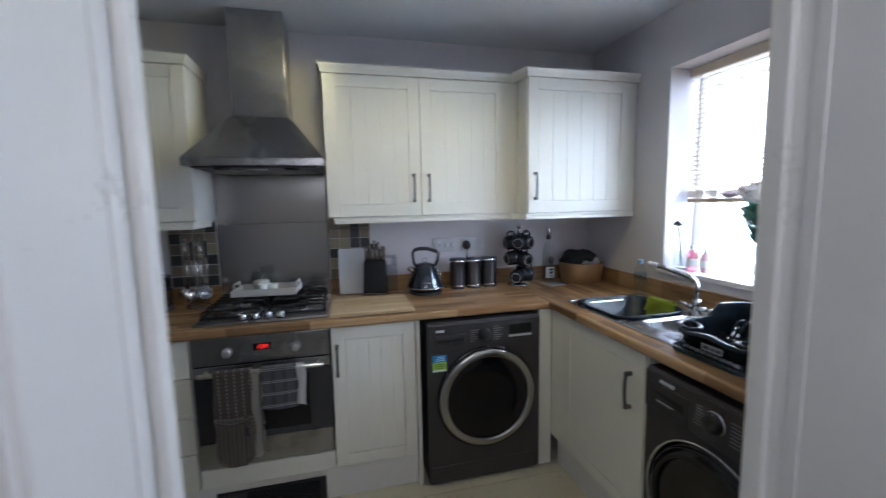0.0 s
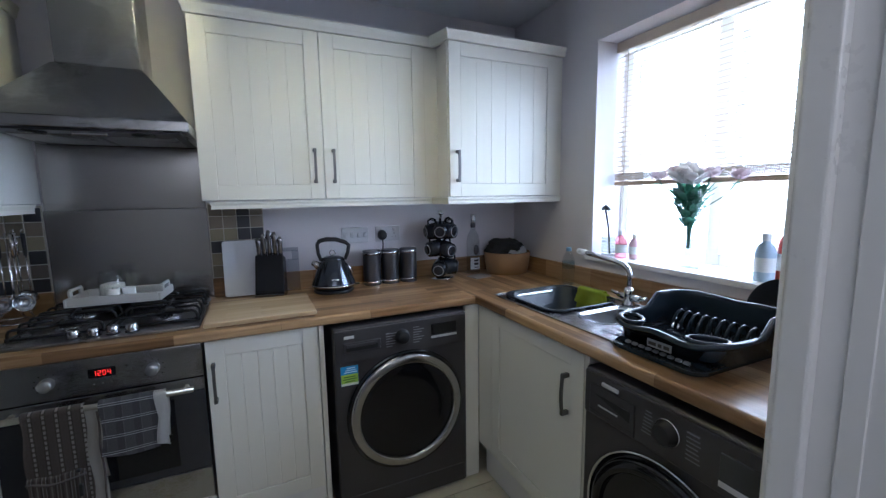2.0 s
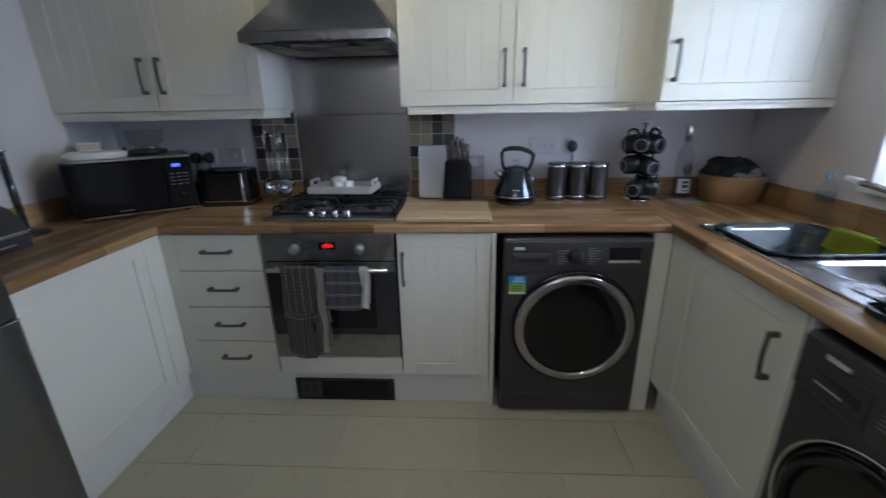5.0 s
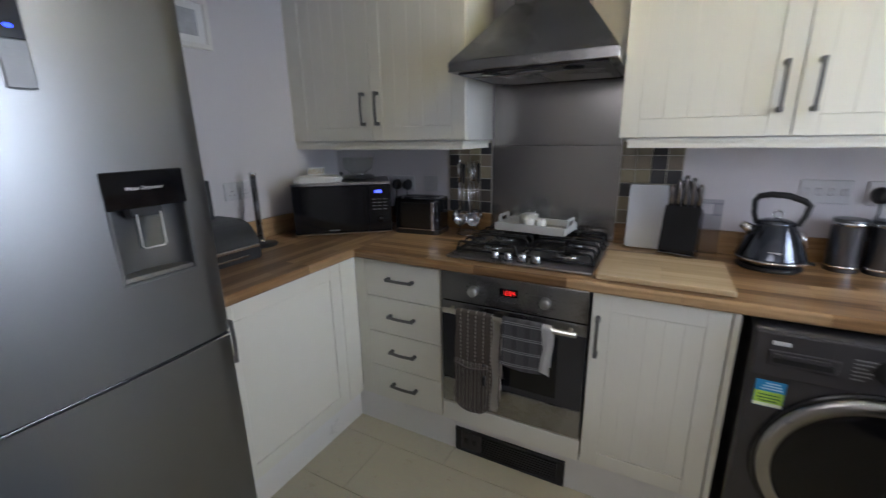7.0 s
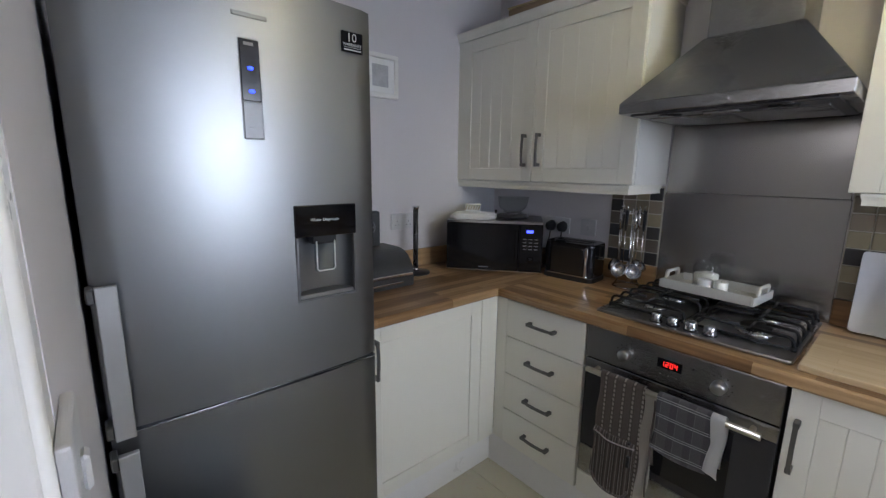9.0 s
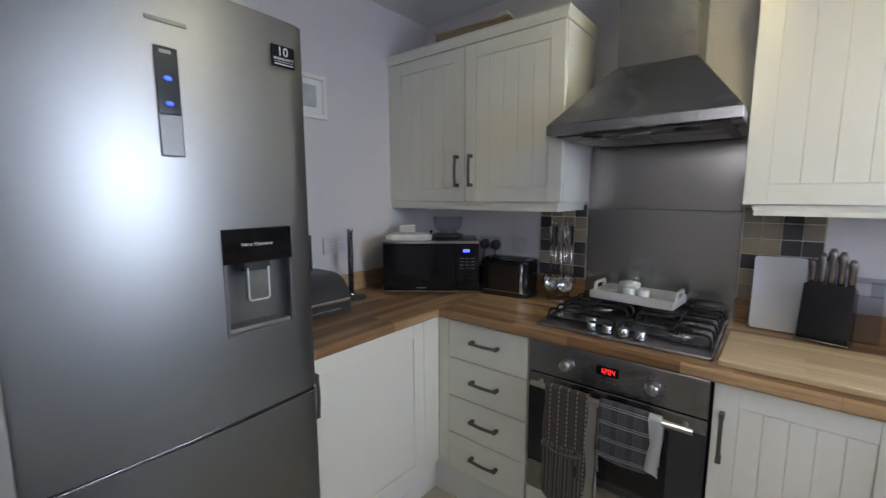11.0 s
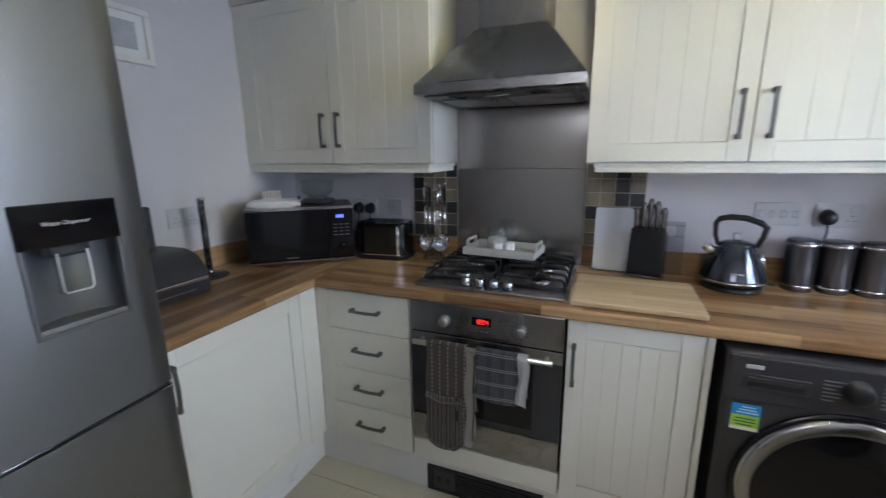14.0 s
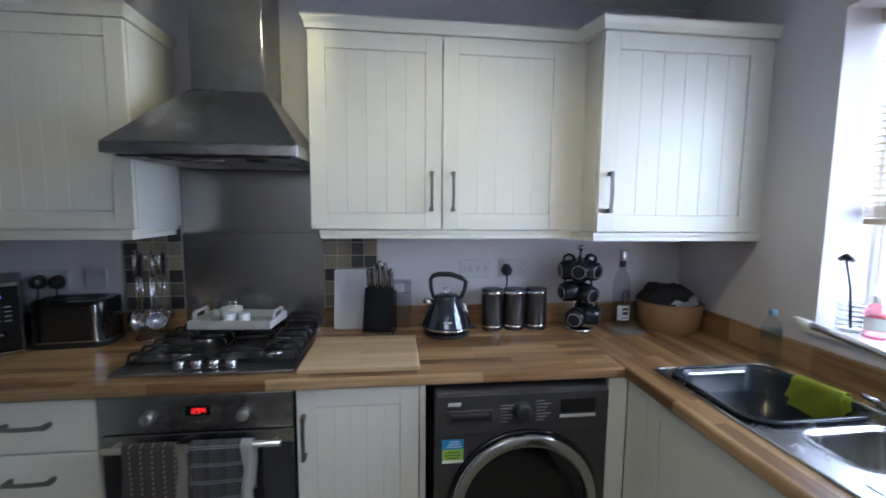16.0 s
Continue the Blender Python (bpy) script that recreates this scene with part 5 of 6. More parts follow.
FOOT = mat("pale_foot_ring", (0.22, 0.22, 0.23), 0.5)


def mug(label, m):
    t = thing("mug", label, "mug", m=m, group="mugs on the tree")
    part("cup", lathe(bmesh.new(), [(0, 0.004), (0.030, 0.004), (0.042, 0.012), (0.048, 0.05), (0.049, 0.096), (0.0465, 0.097), (0.045, 0.05), (0.039, 0.016), (0, 0.009)], (0, 0, 0), 28), MUGDARK, t)
    part("foot_ring", lathe(bmesh.new(), [(0.027, 0.005), (0.027, 0.001), (0.030, 0.001), (0.031, 0.006)], (0, 0, 0), 28), FOOT, t)
    part("handle", tube(bmesh.new(), [(0.045, 0, 0.025), (0.064, 0, 0.028), (0.074, 0, 0.05), (0.064, 0, 0.072), (0.046, 0, 0.076)], 0.0055, 8), MUGDARK, t)
    return t


first = None
for i, (az, z) in enumerate(((-118, 0.285), (-62, 0.285), (2, 0.275), (178, 0.28), (-75, 0.175), (-170, 0.18), (-125, 0.065), (-30, 0.072))):
    a = radians(az)
    c = Vector((1.795 + 0.045 * math.cos(a), -0.125 + 0.045 * math.sin(a), ZT + z))
    # the foot looks outwards and slightly down; the grip hooks over an arm near the pole
    pm = Matrix.Translation(c) @ Matrix.Rotation(a, 4, "Z") @ Matrix.Rotation(radians(-84), 4, "Y") @ Matrix.Translation((0, 0, -0.055))
    if first is None:
        first = mug("glossy dark blue mug hanging on the mug tree", pm)
    else:
        copy_thing(first, pm)
    part("arm", tube(bmesh.new(), [(0, 0, z + 0.045), (0.05 * math.cos(a), 0.05 * math.sin(a), z + 0.06), (0.075 * math.cos(a), 0.075 * math.sin(a), z + 0.075)], 0.003, 8), CHROME, mt)

bt = thing("spirit_bottle", "clear glass spirit bottle with a white label", "bottle", m=pose(2.03, -0.085, ZT) @ Matrix.Diagonal((1.08, 1.08, 1.2, 1)))
part("glass", lathe(bmesh.new(), [(0, 0), (0.034, 0), (0.037, 0.006), (0.037, 0.17), (0.03, 0.2), (0.014, 0.225), (0.013, 0.275), (0, 0.276)], (0, 0, 0), 28), glass("bottle_glass", (0.90, 0.915, 0.92)), bt)
part("cap", lathe(bmesh.new(), [(0.0145, 0.262), (0.0155, 0.265), (0.0155, 0.302), (0.014, 0.305), (0, 0.305)], (0, 0, 0), 20), CHROME, bt)
b = lathe(bmesh.new(), [(0.0374, 0.025), (0.0374, 0.085)], (0, 0, 0), 28)
bmesh.ops.delete(b, geom=[f for f in b.faces if f.calc_center_median().y > -0.024], context="FACES")
lb = part("label", b, PLATE_WHITE, bt, "small white paper label")
for z, h in ((0.066, 0.010), (0.048, 0.012), (0.034, 0.004)):
    part("label_print", one(-0.013, -0.0386, z, 0.013, -0.0366, z + h), GRAPHITE, lb)
part("medallion", lathe(bmesh.new(), [(0, 0.002), (0.016, 0.002), (0.017, 0.0), (0, 0)], (0, -0.0372, 0.125), 24, RX90 @ Matrix.Diagonal((1, 1.5, 1, 1))), GRAPHITE, bt, "dark printed medallion")
part("neck_band", lathe(bmesh.new(), [(0.0142, 0.238), (0.0148, 0.24), (0.0148, 0.258), (0.0142, 0.26)], (0, 0, 0), 20), GRAPHITE, bt)
cs = thing("coaster", "grey square coaster lying on the worktop", "coaster", m=pose(2.0, -0.21, ZT, 0, 0, 12))
part("slab", one(-0.06, -0.045, 0.0005, 0.06, 0.045, 0.009, 0.003, 2), mat("grey_slate", (0.28, 0.28, 0.29), 0.4), cs)
part("felt_pad", one(-0.055, -0.04, 0.0, 0.055, 0.04, 0.001), BLACK, cs)


def crumple(cx, cy, cz, rx, ry, rz, seed, amp=0.35):
    b = bmesh.new()
    bmesh.ops.create_icosphere(b, subdivisions=4, radius=1)
    for v in b.verts:
        n = noise.fractal(v.co * 2.2 + Vector((seed, seed * 2, 0)), 0.8, 2.1, 4)
        q = v.co * (1 + amp * n)
        v.co = Vector((cx + q.x * rx, cy + q.y * ry, cz + max(q.z, -0.6) * rz))
    for f in b.faces:
        f.smooth = True
    return b


bk = thing("wooden_bowl", "round tan wooden bowl holding dark cloth and papers", "bowl", m=pose(2.232, -0.155, ZT) @ Matrix.Diagonal((1.03, 1.0, 1.15, 1)))
part("bowl", lathe(bmesh.new(), [(0, 0.002), (0.115, 0.0), (0.122, 0.004), (0.135, 0.06), (0.140, 0.112), (0.136, 0.116), (0.131, 0.112), (0.126, 0.06), (0.112, 0.012), (0, 0.01)], (0, 0, 0), 44), TAN, bk)
part("dark_cloth", crumple(0.0, 0.02, 0.125, 0.118, 0.10, 0.058, 1.7), mat("charcoal_cloth", (0.03, 0.032, 0.032), 0.95, bump=0.6, grain=200), bk, "crumpled charcoal cloth")
part("papers", crumple(0.03, -0.05, 0.112, 0.06, 0.04, 0.03, 5.1, 0.6), mat("paper_scrap", (0.55, 0.55, 0.56), 0.8), bk, "crumpled pale paper")

wb = thing("water_bottle", "small clear plastic water bottle on the worktop", "bottle", m=pose(2.33, -0.60, ZT))
BLUECLEAR = glass("bluish_plastic", (0.95, 0.98, 1.0), 0.08, 1.35)
part("bottle", lathe(bmesh.new(), [(0, 0), (0.028, 0), (0.032, 0.008), (0.031, 0.05), (0.029, 0.055), (0.032, 0.06), (0.032, 0.12), (0.029, 0.14), (0.013, 0.172), (0.0125, 0.185), (0, 0.186)], (0, 0, 0), 26), BLUECLEAR, wb)
part("cap", lathe(bmesh.new(), [(0.0145, 0.178), (0.0145, 0.196), (0.013, 0.198), (0, 0.198)], (0, 0, 0), 20), mat("blue_cap", (0.25, 0.42, 0.62), 0.4), wb)
part("label", lathe(bmesh.new(), [(0.0325, 0.085), (0.0325, 0.125)], (0, 0, 0), 26), glass("blue_label", (0.80, 0.91, 0.98), 0.2), wb, "pale blue wrapper")

# ---- sink, tap, washing-up bowl, cloth ----
sk = thing("sink", "stainless steel one and a half bowl sink with drainer", "sink", at=(2.06, -1.1, 0.75))


def basin(cx, cy, w, d, depth, r):
    """A pressed bowl: rim, walls and floor in one sheet."""
    b = bmesh.new()
    n = 6
    rings = []
    for inset, z, rr in ((-0.014, ZT + 0.0045, r + 0.014), (0.0, ZT + 0.003, r), (0.004, ZT - 0.01, r), (0.012, ZT - depth + 0.03, r), (0.03, ZT - depth, r)):
        rings.append([b.verts.new((x, y, z)) for x, y in rounded(w - 2 * inset, d - 2 * inset, max(0.01, rr - inset * 0.5), n, cx, cy)])
    for q, p in zip(rings, rings[1:]):
        for i in range(len(q)):
            k = (i + 1) % len(q)
            b.faces.new((q[i], q[k], p[k], p[i])).smooth = True
    b.faces.new(rings[-1])
    return b


B1 = (2.058, -0.845, 0.36, 0.345)
B2 = (2.085, -1.145, 0.27, 0.155)
part("main_bowl", basin(*B1, 0.17, 0.06), SINK, sk)
part("half_bowl", basin(*B2, 0.11, 0.045), SINK, sk)
# flat deck between and around the bowls
b = bmesh.new()
dk = (1.845, -1.545, 2.287, -0.635)
for q in ((dk[0], B1[1] - B1[3] / 2, B1[0] - B1[2] / 2, dk[3]), (B1[0] + B1[2] / 2, B1[1] - B1[3] / 2, dk[2], dk[3]), (B1[0] - B1[2] / 2, B1[1] + B1[3] / 2, B1[0] + B1[2] / 2, dk[3]),
          (dk[0], B2[1] + B2[3] / 2, dk[2], B1[1] - B1[3] / 2), (dk[0], B2[1] - B2[3] / 2, B2[0] - B2[2] / 2, B2[1] + B2[3] / 2), (B2[0] + B2[2] / 2, B2[1] - B2[3] / 2, dk[2], B2[1] + B2[3] / 2), (dk[0], dk[1], dk[2], B2[1] - B2[3] / 2)):
    box(b, q[0], q[1], ZT + 0.001, q[2], q[3], ZT + 0.003)
part("deck", b, SINK, sk)
for (cx, cy, w, d, r) in ((*B1, 0.06), (*B2, 0.045)):
    b = bmesh.new()
    o = rounded(w, d, r, 6, cx, cy)
    for k, (sx, sy) in enumerate(((1, 1), (-1, 1), (-1, -1), (1, -1))):
        c = b.verts.new((cx + sx * w / 2, cy + sy * d / 2, ZT + 0.003))
        a = [b.verts.new((*p, ZT + 0.003)) for p in o[k * 7:k * 7 + 7]]
        for p, q in zip(a, a[1:]):
            b.faces.new((p, q, c))
    part("corner_web", b, SINK, sk)
part("rim", tube(bmesh.new(), [(x, y, ZT + 0.003) for x, y in rounded(dk[2] - dk[0], dk[3] - dk[1], 0.03, 6, (dk[0] + dk[2]) / 2, (dk[1] + dk[3]) / 2)], 0.0045, 8, close=True), SINK, sk)
for i in range(7):
    x = 1.90 + i * 0.052
    part("drainer_rib", tube(bmesh.new(), [(x, -1.26, ZT + 0.002), (x, -1.52, ZT + 0.002)], 0.004, 8), SINK, sk)
part("waste", lathe(bmesh.new(), [(0.0, 0.004), (0.03, 0.004), (0.036, 0.002), (0.038, 0.0)], (B2[0], B2[1], ZT - 0.109), 24), CHROME, sk)

ub = thing("washing_up_bowl", "dark grey plastic washing-up bowl in the sink", "bowl", at=(B1[0], B1[1], ZT - 0.168))
b = bmesh.new()
rings = []
for inset, z in ((0.012, ZT - 0.166), (-0.035, ZT - 0.01), (-0.037, ZT + 0.012), (-0.052, ZT + 0.014), (-0.052, ZT + 0.009), (-0.040, ZT + 0.005), (-0.032, ZT - 0.012), (0.006, ZT - 0.160)):
    i2 = inset + 0.052
    rings.append([b.verts.new((x, y, z)) for x, y in rounded(0.385 - 2 * i2, 0.375 - 2 * i2, 0.075, 7, B1[0], B1[1])])
for q, p in zip(rings, rings[1:]):
    for i in range(len(q)):
        k = (i + 1) % len(q)
        b.faces.new((q[i], q[k], p[k], p[i])).smooth = True
b.faces.new(rings[0][::-1])
b.faces.new(rings[-1])
part("tub", b, NAVY, ub)
part("lip", tube(bmesh.new(), [(x, y, ZT + 0.0125) for x, y in rounded(0.385, 0.375, 0.075, 7, B1[0], B1[1])], 0.005, 8, close=True), NAVY, ub)
dc = thing("dish_cloth", "lime green dish cloth draped on the washing-up bowl", "cloth", at=(2.15, -0.93, ZT))
TURN_ = Matrix.Translation((2.222, -0.80, 0)) @ Matrix.Rotation(radians(-84), 4, "Z")
part("cloth", moved(drape(0.0, 0.165, 0.0, ZT + 0.018, ZT - 0.07, ZT - 0.01, 0.006, 1.2, 0.02, 0.6, rod=0.012), TURN_), LIME, dc)
part("folded_layer", moved(drape(0.012, 0.15, 0.0, ZT + 0.021, ZT - 0.035, ZT + 0.0, 0.006, 1.7, 0.03, 2.2, rod=0.019), TURN_), LIME, dc)

tp = thing("mixer_tap", "chrome swivel mixer tap on the sink rim", "tap", at=(2.262, -0.99, ZT))
TX, TY = 2.25, -1.068
part("tap_body", lathe(bmesh.new(), [(0, 0.003), (0.027, 0.003), (0.028, 0.008), (0.022, 0.014), (0.02, 0.05), (0.022, 0.07), (0.015, 0.08), (0, 0.08)], (TX, TY, ZT), 26), CHROME, tp)
sp_ = [(TX, TY, ZT + 0.07), (TX, TY, ZT + 0.14), (TX, TY + 0.012, ZT + 0.160), (TX + 0.002, TY + 0.04, ZT + 0.176), (TX + 0.005, TY + 0.09, ZT + 0.183), (TX + 0.012, TY + 0.2, ZT + 0.191), (TX + 0.018, TY + 0.275, ZT + 0.196)]
spt = part("spout", tube(bmesh.new(), sp_, 0.0115, 14), CHROME, tp)
part("spray_end", tube(bmesh.new(), [(TX + 0.018, TY + 0.27, ZT + 0.1955), (TX + 0.02, TY + 0.33, ZT + 0.199)], 0.0135, 14), WHITE, spt, "white plastic aerator end")
for s in (-1, 1):
    b = tube(bmesh.new(), [(TX, TY, ZT + 0.035), (TX + 0.004, TY + s * 0.055, ZT + 0.038)], [0.016, 0.013], 14)
    tube(b, [(TX + 0.004, TY + s * 0.05, ZT + 0.038), (TX - 0.006, TY + s * 0.092, ZT + 0.05)], [0.009, 0.0065], 10)
    part("lever", b, CHROME, tp)

# ---- dish rack ----
rk = thing("dish_rack", "black plastic dish drainer rack on the draining board", "dish rack", m=pose(2.030, -1.515, ZT + 0.008))
RA, RB = 0.200, 0.180
NR = 96


def rack_edge(k):
    """Plan point and height of the rim at step k: a squarish oval, bowed at the front, with a raised back."""
    a = 2 * math.pi * k / NR
    c, q = math.cos(a), math.sin(a)
    x = RA * math.copysign(abs(c) ** 0.55, c)
    y = RB * math.copysign(abs(q) ** 0.55, q)
    if x < 0:
        x += 0.012 * math.cos(math.pi * y / (2 * RB)) * -x / RA * (1 if abs(y) < RB else 0) - 0.004
    up = min(1.0, max(0.0, (x + 0.005) / 0.055))
    up = up * up * (3 - 2 * up)
    dip = min(1.0, max(0.0, (x - 0.10) / 0.10))
    z = 0.078 + 0.052 * up - 0.012 * dip * (1 - abs(y) / RB) + 0.005 * math.cos(2 * math.pi * y / RB) * (1 - up)
    return x, y, z


cols, b = [], bmesh.new()
for k in range(NR):
    x, y, z = rack_edge(k)
    l = math.hypot(x, y)
    nx_, ny_ = x / l, y / l
    cols.append([b.verts.new((x * f + nx_ * g, y * f + ny_ * g, h)) for f, g, h in ((0.88, 0, 0.016), (0.945, 0, z - 0.012), (0.95, 0, z - 0.002), (0.955, 0.002, z + 0.001), (1.0, 0.004, z + 0.001), (1.0, 0.010, z - 0.003), (1.0, 0.010, z - 0.014), (1.0, 0.006, z - 0.014), (1.0, 0.004, z - 0.006), (0.965, 0, z - 0.010), (0.90, 0, 0.012))])
for i in range(NR):
    q, p = cols[i], cols[(i + 1) % NR]
    for j in range(11):
        k = (j + 1) % 11
        b.faces.new((q[j], p[j], p[k], q[k])).smooth = True
part("basket_wall", b, NAVY, rk)
for i in range(13):
    x = -0.168 + 0.028 * i
    part("floor_bar", one(x - 0.006, -0.155, 0.013, x + 0.006, 0.155, 0.019), NAVY, rk)
for j in range(12):
    y = -0.150 + 0.0273 * j
    part("floor_bar", one(-0.172, y - 0.005, 0.0135, 0.172, y + 0.005, 0.0185), NAVY, rk)
for j in range(10):
    y = 0.120 - 0.029 * j
    part("plate_prong", tube(bmesh.new(), [(0.045, y, 0.018), (0.058, y, 0.050), (0.074, y, 0.068), (0.092, y, 0.074), (0.108, y, 0.066), (0.116, y, 0.045), (0.118, y, 0.018)], [0.0065, 0.006, 0.0058, 0.0058, 0.0058, 0.006, 0.0065], 8), NAVY, rk)
for cx, cy, turn_ in ((-0.146, 0.118, 55), (-0.140, -0.122, -55)):
    tm_ = Matrix.Translation((cx, cy, 0)) @ Matrix.Rotation(radians(turn_), 4, "Z")
    ring = [tm_ @ Vector((0.050 * math.cos(2 * math.pi * i / 28), 0.031 * math.sin(2 * math.pi * i / 28), 0.0785)) for i in range(28)]
    cup = part("side_cup", moved(lathe(bmesh.new(), [(0, 0.016), (0.034, 0.016), (0.050, 0.078), (0.046, 0.078), (0.031, 0.020), (0, 0.020)], (0, 0, 0), 28, Matrix.Diagonal((1, 0.62, 1, 1))), tm_), NAVY, rk)
    part("cup_rim", tube(bmesh.new(), ring, 0.0065, 8, close=True), NAVY, cup)
    part("foot", one(cx - 0.03, cy - 0.02, -0.0075, cx - 0.01, cy + 0.02, 0.02, 0.004, 2), NAVY, rk)
part("drip_tray", prism(bmesh.new(), rounded(0.385, 0.30, 0.04, 6, -0.022, 0), -0.0045, 0.006, 0.003), NAVY, rk)
part("tray_lip", tube(bmesh.new(), [(x, y, 0.006) for x, y in rounded(0.382, 0.297, 0.04, 6, -0.022, 0)], 0.0035, 8, close=True), NAVY, rk)
lab_ = part("size_label", one(-0.2075, -0.065, 0.034, -0.2045, 0.012, 0.056, 0.0005), mat("grey_sticker", (0.22, 0.23, 0.25), 0.5), rk, "pale paper product label")
for y0_, y1_ in ((-0.06, -0.042), (-0.036, -0.024), (-0.018, 0.006)):
    part("label_print", one(-0.2082, y0_, 0.040, -0.2074, y1_, 0.050), BLACK, lab_)
# pale bars put light shining through the front slots into colour; no openings cut
for j in range(9):
    part("slot_light", one(-0.192, -0.105 + 0.024 * j, 0.012, -0.180, -0.090 + 0.024 * j, 0.019, 0.001), FOOT, rk)
for y, z in ((0.05, 0.05), (0.03, 0.045)):
    ct = thing("fork", "steel fork lying in the dish rack", "cutlery", m=pose(2.135, -1.43 + y, ZT + 0.070, 0, 28, 200), group="cutlery in the rack")
    part("neck", tube(bmesh.new(), [(0, 0, 0.0), (0.05, 0, 0.003), (0.085, 0, 0.0)], [0.004, 0.003, 0.006], 8), CHROME, ct)
    for k in range(3):
        part("tine", tube(bmesh.new(), [(0.083, -0.006 + 0.006 * k, 0.0), (0.125, -0.008 + 0.008 * k, 0.004)], 0.0018, 6), CHROME, ct)
pn = thing("frying_pan", "black round pan leaning in the dish rack", "pan", m=pose(2.318, -1.605, ZT + 0.101, 0, -78, -6) @ Matrix.Diagonal((0.78, 0.78, 0.8, 1)))
part("pan", lathe(bmesh.new(), [(0, 0), (0.105, 0), (0.115, 0.006), (0.128, 0.04), (0.125, 0.041), (0.111, 0.009), (0, 0.005)], (0, 0, 0), 44), BLACK, pn)
part("handle", tube(bmesh.new(), [(0.0, -0.125, 0.034), (0.0, -0.18, 0.045), (0.0, -0.26, 0.05)], [0.008, 0.010, 0.011], 10), BLACK, pn)

# ---- window dressing ----
bl = thing("venetian_blind", "pale wooden venetian blind lowered two thirds", "blind", at=(2.53, -1.2, 2.12))
part("head_rail", one(2.505, WY0 + 0.008, WZ1 - 0.05, 2.56, WY1 - 0.008, WZ1 - 0.003, 0.003), BLINDWOOD, bl)
RZ = 1.428
n = 24
slat = None
tilt = radians(-18)
for i in range(n):
    z = RZ + 0.075 + (WZ1 - 0.07 - RZ - 0.075) * i / (n - 1)
    if slat is None:
        b = one(-0.0125, WY0 + 0.012, -0.0012, 0.0125, WY1 - 0.012, 0.0012)
        slat = finish(b, "slat", BLINDWOOD)
    s = new("slat", slat)
    s.parent = bl
    s.matrix_basis = Matrix.Translation(Vector((2.53, 0, z)) - Vector((2.53, -1.2, 2.12))) @ Matrix.Rotation(tilt, 4, "Y")
for i in range(7):
    z = RZ + 0.026 + i * 0.0055
    part("stacked_slat", one(2.517, WY0 + 0.012, z, 2.543, WY1 - 0.012, z + 0.004, 0.0005), RAILWOOD, bl)
part("bottom_rail", one(2.515, WY0 + 0.012, RZ, 2.545, WY1 - 0.012, RZ + 0.022, 0.003), RAILWOOD, bl)
STRING = mat("blind_cord", (0.45, 0.38, 0.3), 0.9)
for y in (WY1 - 0.12, ym + 0.02, WY0 + 0.12):
    for x in (2.514, 2.546):
        part("ladder_cord", tube(bmesh.new(), [(x, y, RZ + 0.02), (x, y, WZ1 - 0.04)], 0.0011, 6), STRING, bl)
part("pull_cord", tube(bmesh.new(), [(2.50, WY1 - 0.085, 1.24), (2.50, WY1 - 0.085, WZ1 - 0.04)], 0.0016, 6), STRING, bl)
part("pull_cord", tube(bmesh.new(), [(2.50, WY0 + 0.2, 1.18), (2.50, WY0 + 0.2, WZ1 - 0.04)], 0.0014, 6), STRING, bl)

vs = thing("flower_vase", "clear glass trumpet vase on the window sill", "vase", m=pose(2.455, -1.178, WZ0))
part("vase_glass", lathe(bmesh.new(), [(0, 0), (0.045, 0), (0.046, 0.006), (0.014, 0.025), (0.010, 0.09), (0.030, 0.19), (0.066, 0.328), (0.064, 0.329), (0.028, 0.192), (0.007, 0.095), (0, 0.09)], (0, 0, 0), 32), CLEAR, vs)
LEAF = mat("dark_artificial_leaf", (0.02, 0.10, 0.055), 0.45, var=0.3, bump=0.15)
PETALW = mat("white_petal", (0.8, 0.77, 0.79), 0.6, var=0.06, bump=0.1)
PETALP = mat("pink_petal", (0.66, 0.47, 0.54), 0.6, var=0.15, bump=0.1)
for m_, share_ in ((LEAF, 0.3), (PETALW, 0.4), (PETALP, 0.35)):
    see_through(m_, share_, m_ is LEAF)
rnd = random.Random(7)


def blade(b, p, d, length, width, curl):
    """A pointed curved blade from p along d."""
    d = Vector(d).normalized()
    s = d.cross(Vector((0, 0, 1)))
    s = s.normalized() if s.length > 0.05 else Vector((1, 0, 0))
    up = s.cross(d)
    rows = []
    for i in range(7):
        t = i / 6
        c = Vector(p) + d * length * t - up * curl * t * t * length
        w = width * math.sin(math.pi * min(0.97, 0.08 + 0.9 * t)) ** 0.7
        rows.append([b.verts.new(c - s * w - up * 0.15 * w), b.verts.new(c + up * 0.12 * w), b.verts.new(c + s * w - up * 0.15 * w)])
    for q, r in zip(rows, rows[1:]):
        for j in range(2):
            b.faces.new((q[j], q[j + 1], r[j + 1], r[j])).smooth = True


bq = thing("artificial_flowers", "artificial white and pink flowers with dark green leaves", "flowers", m=pose(2.455, -1.178, WZ0))
b = bmesh.new()
for i in range(120):
    a = rnd.uniform(0, 6.28)
    z = 0.17 + 0.15 * rnd.random() ** 0.6
    r = (0.008 + 0.056 * (z - 0.13) / 0.19) * rnd.uniform(0.35, 1.0)
    blade(b, (r * math.cos(a), r * math.sin(a), z), (math.cos(a) * 0.35, math.sin(a) * 0.35, rnd.uniform(0.6, 1.0)), rnd.uniform(0.035, 0.065), rnd.uniform(0.010, 0.018), rnd.uniform(-0.1, 0.5))
for y_, z_ in ((-0.155, 0.345), (0.13, 0.35)):
    blade(b, (0.0, y_, z_), (0, y_, 0.06), 0.05, 0.012, 0.3)
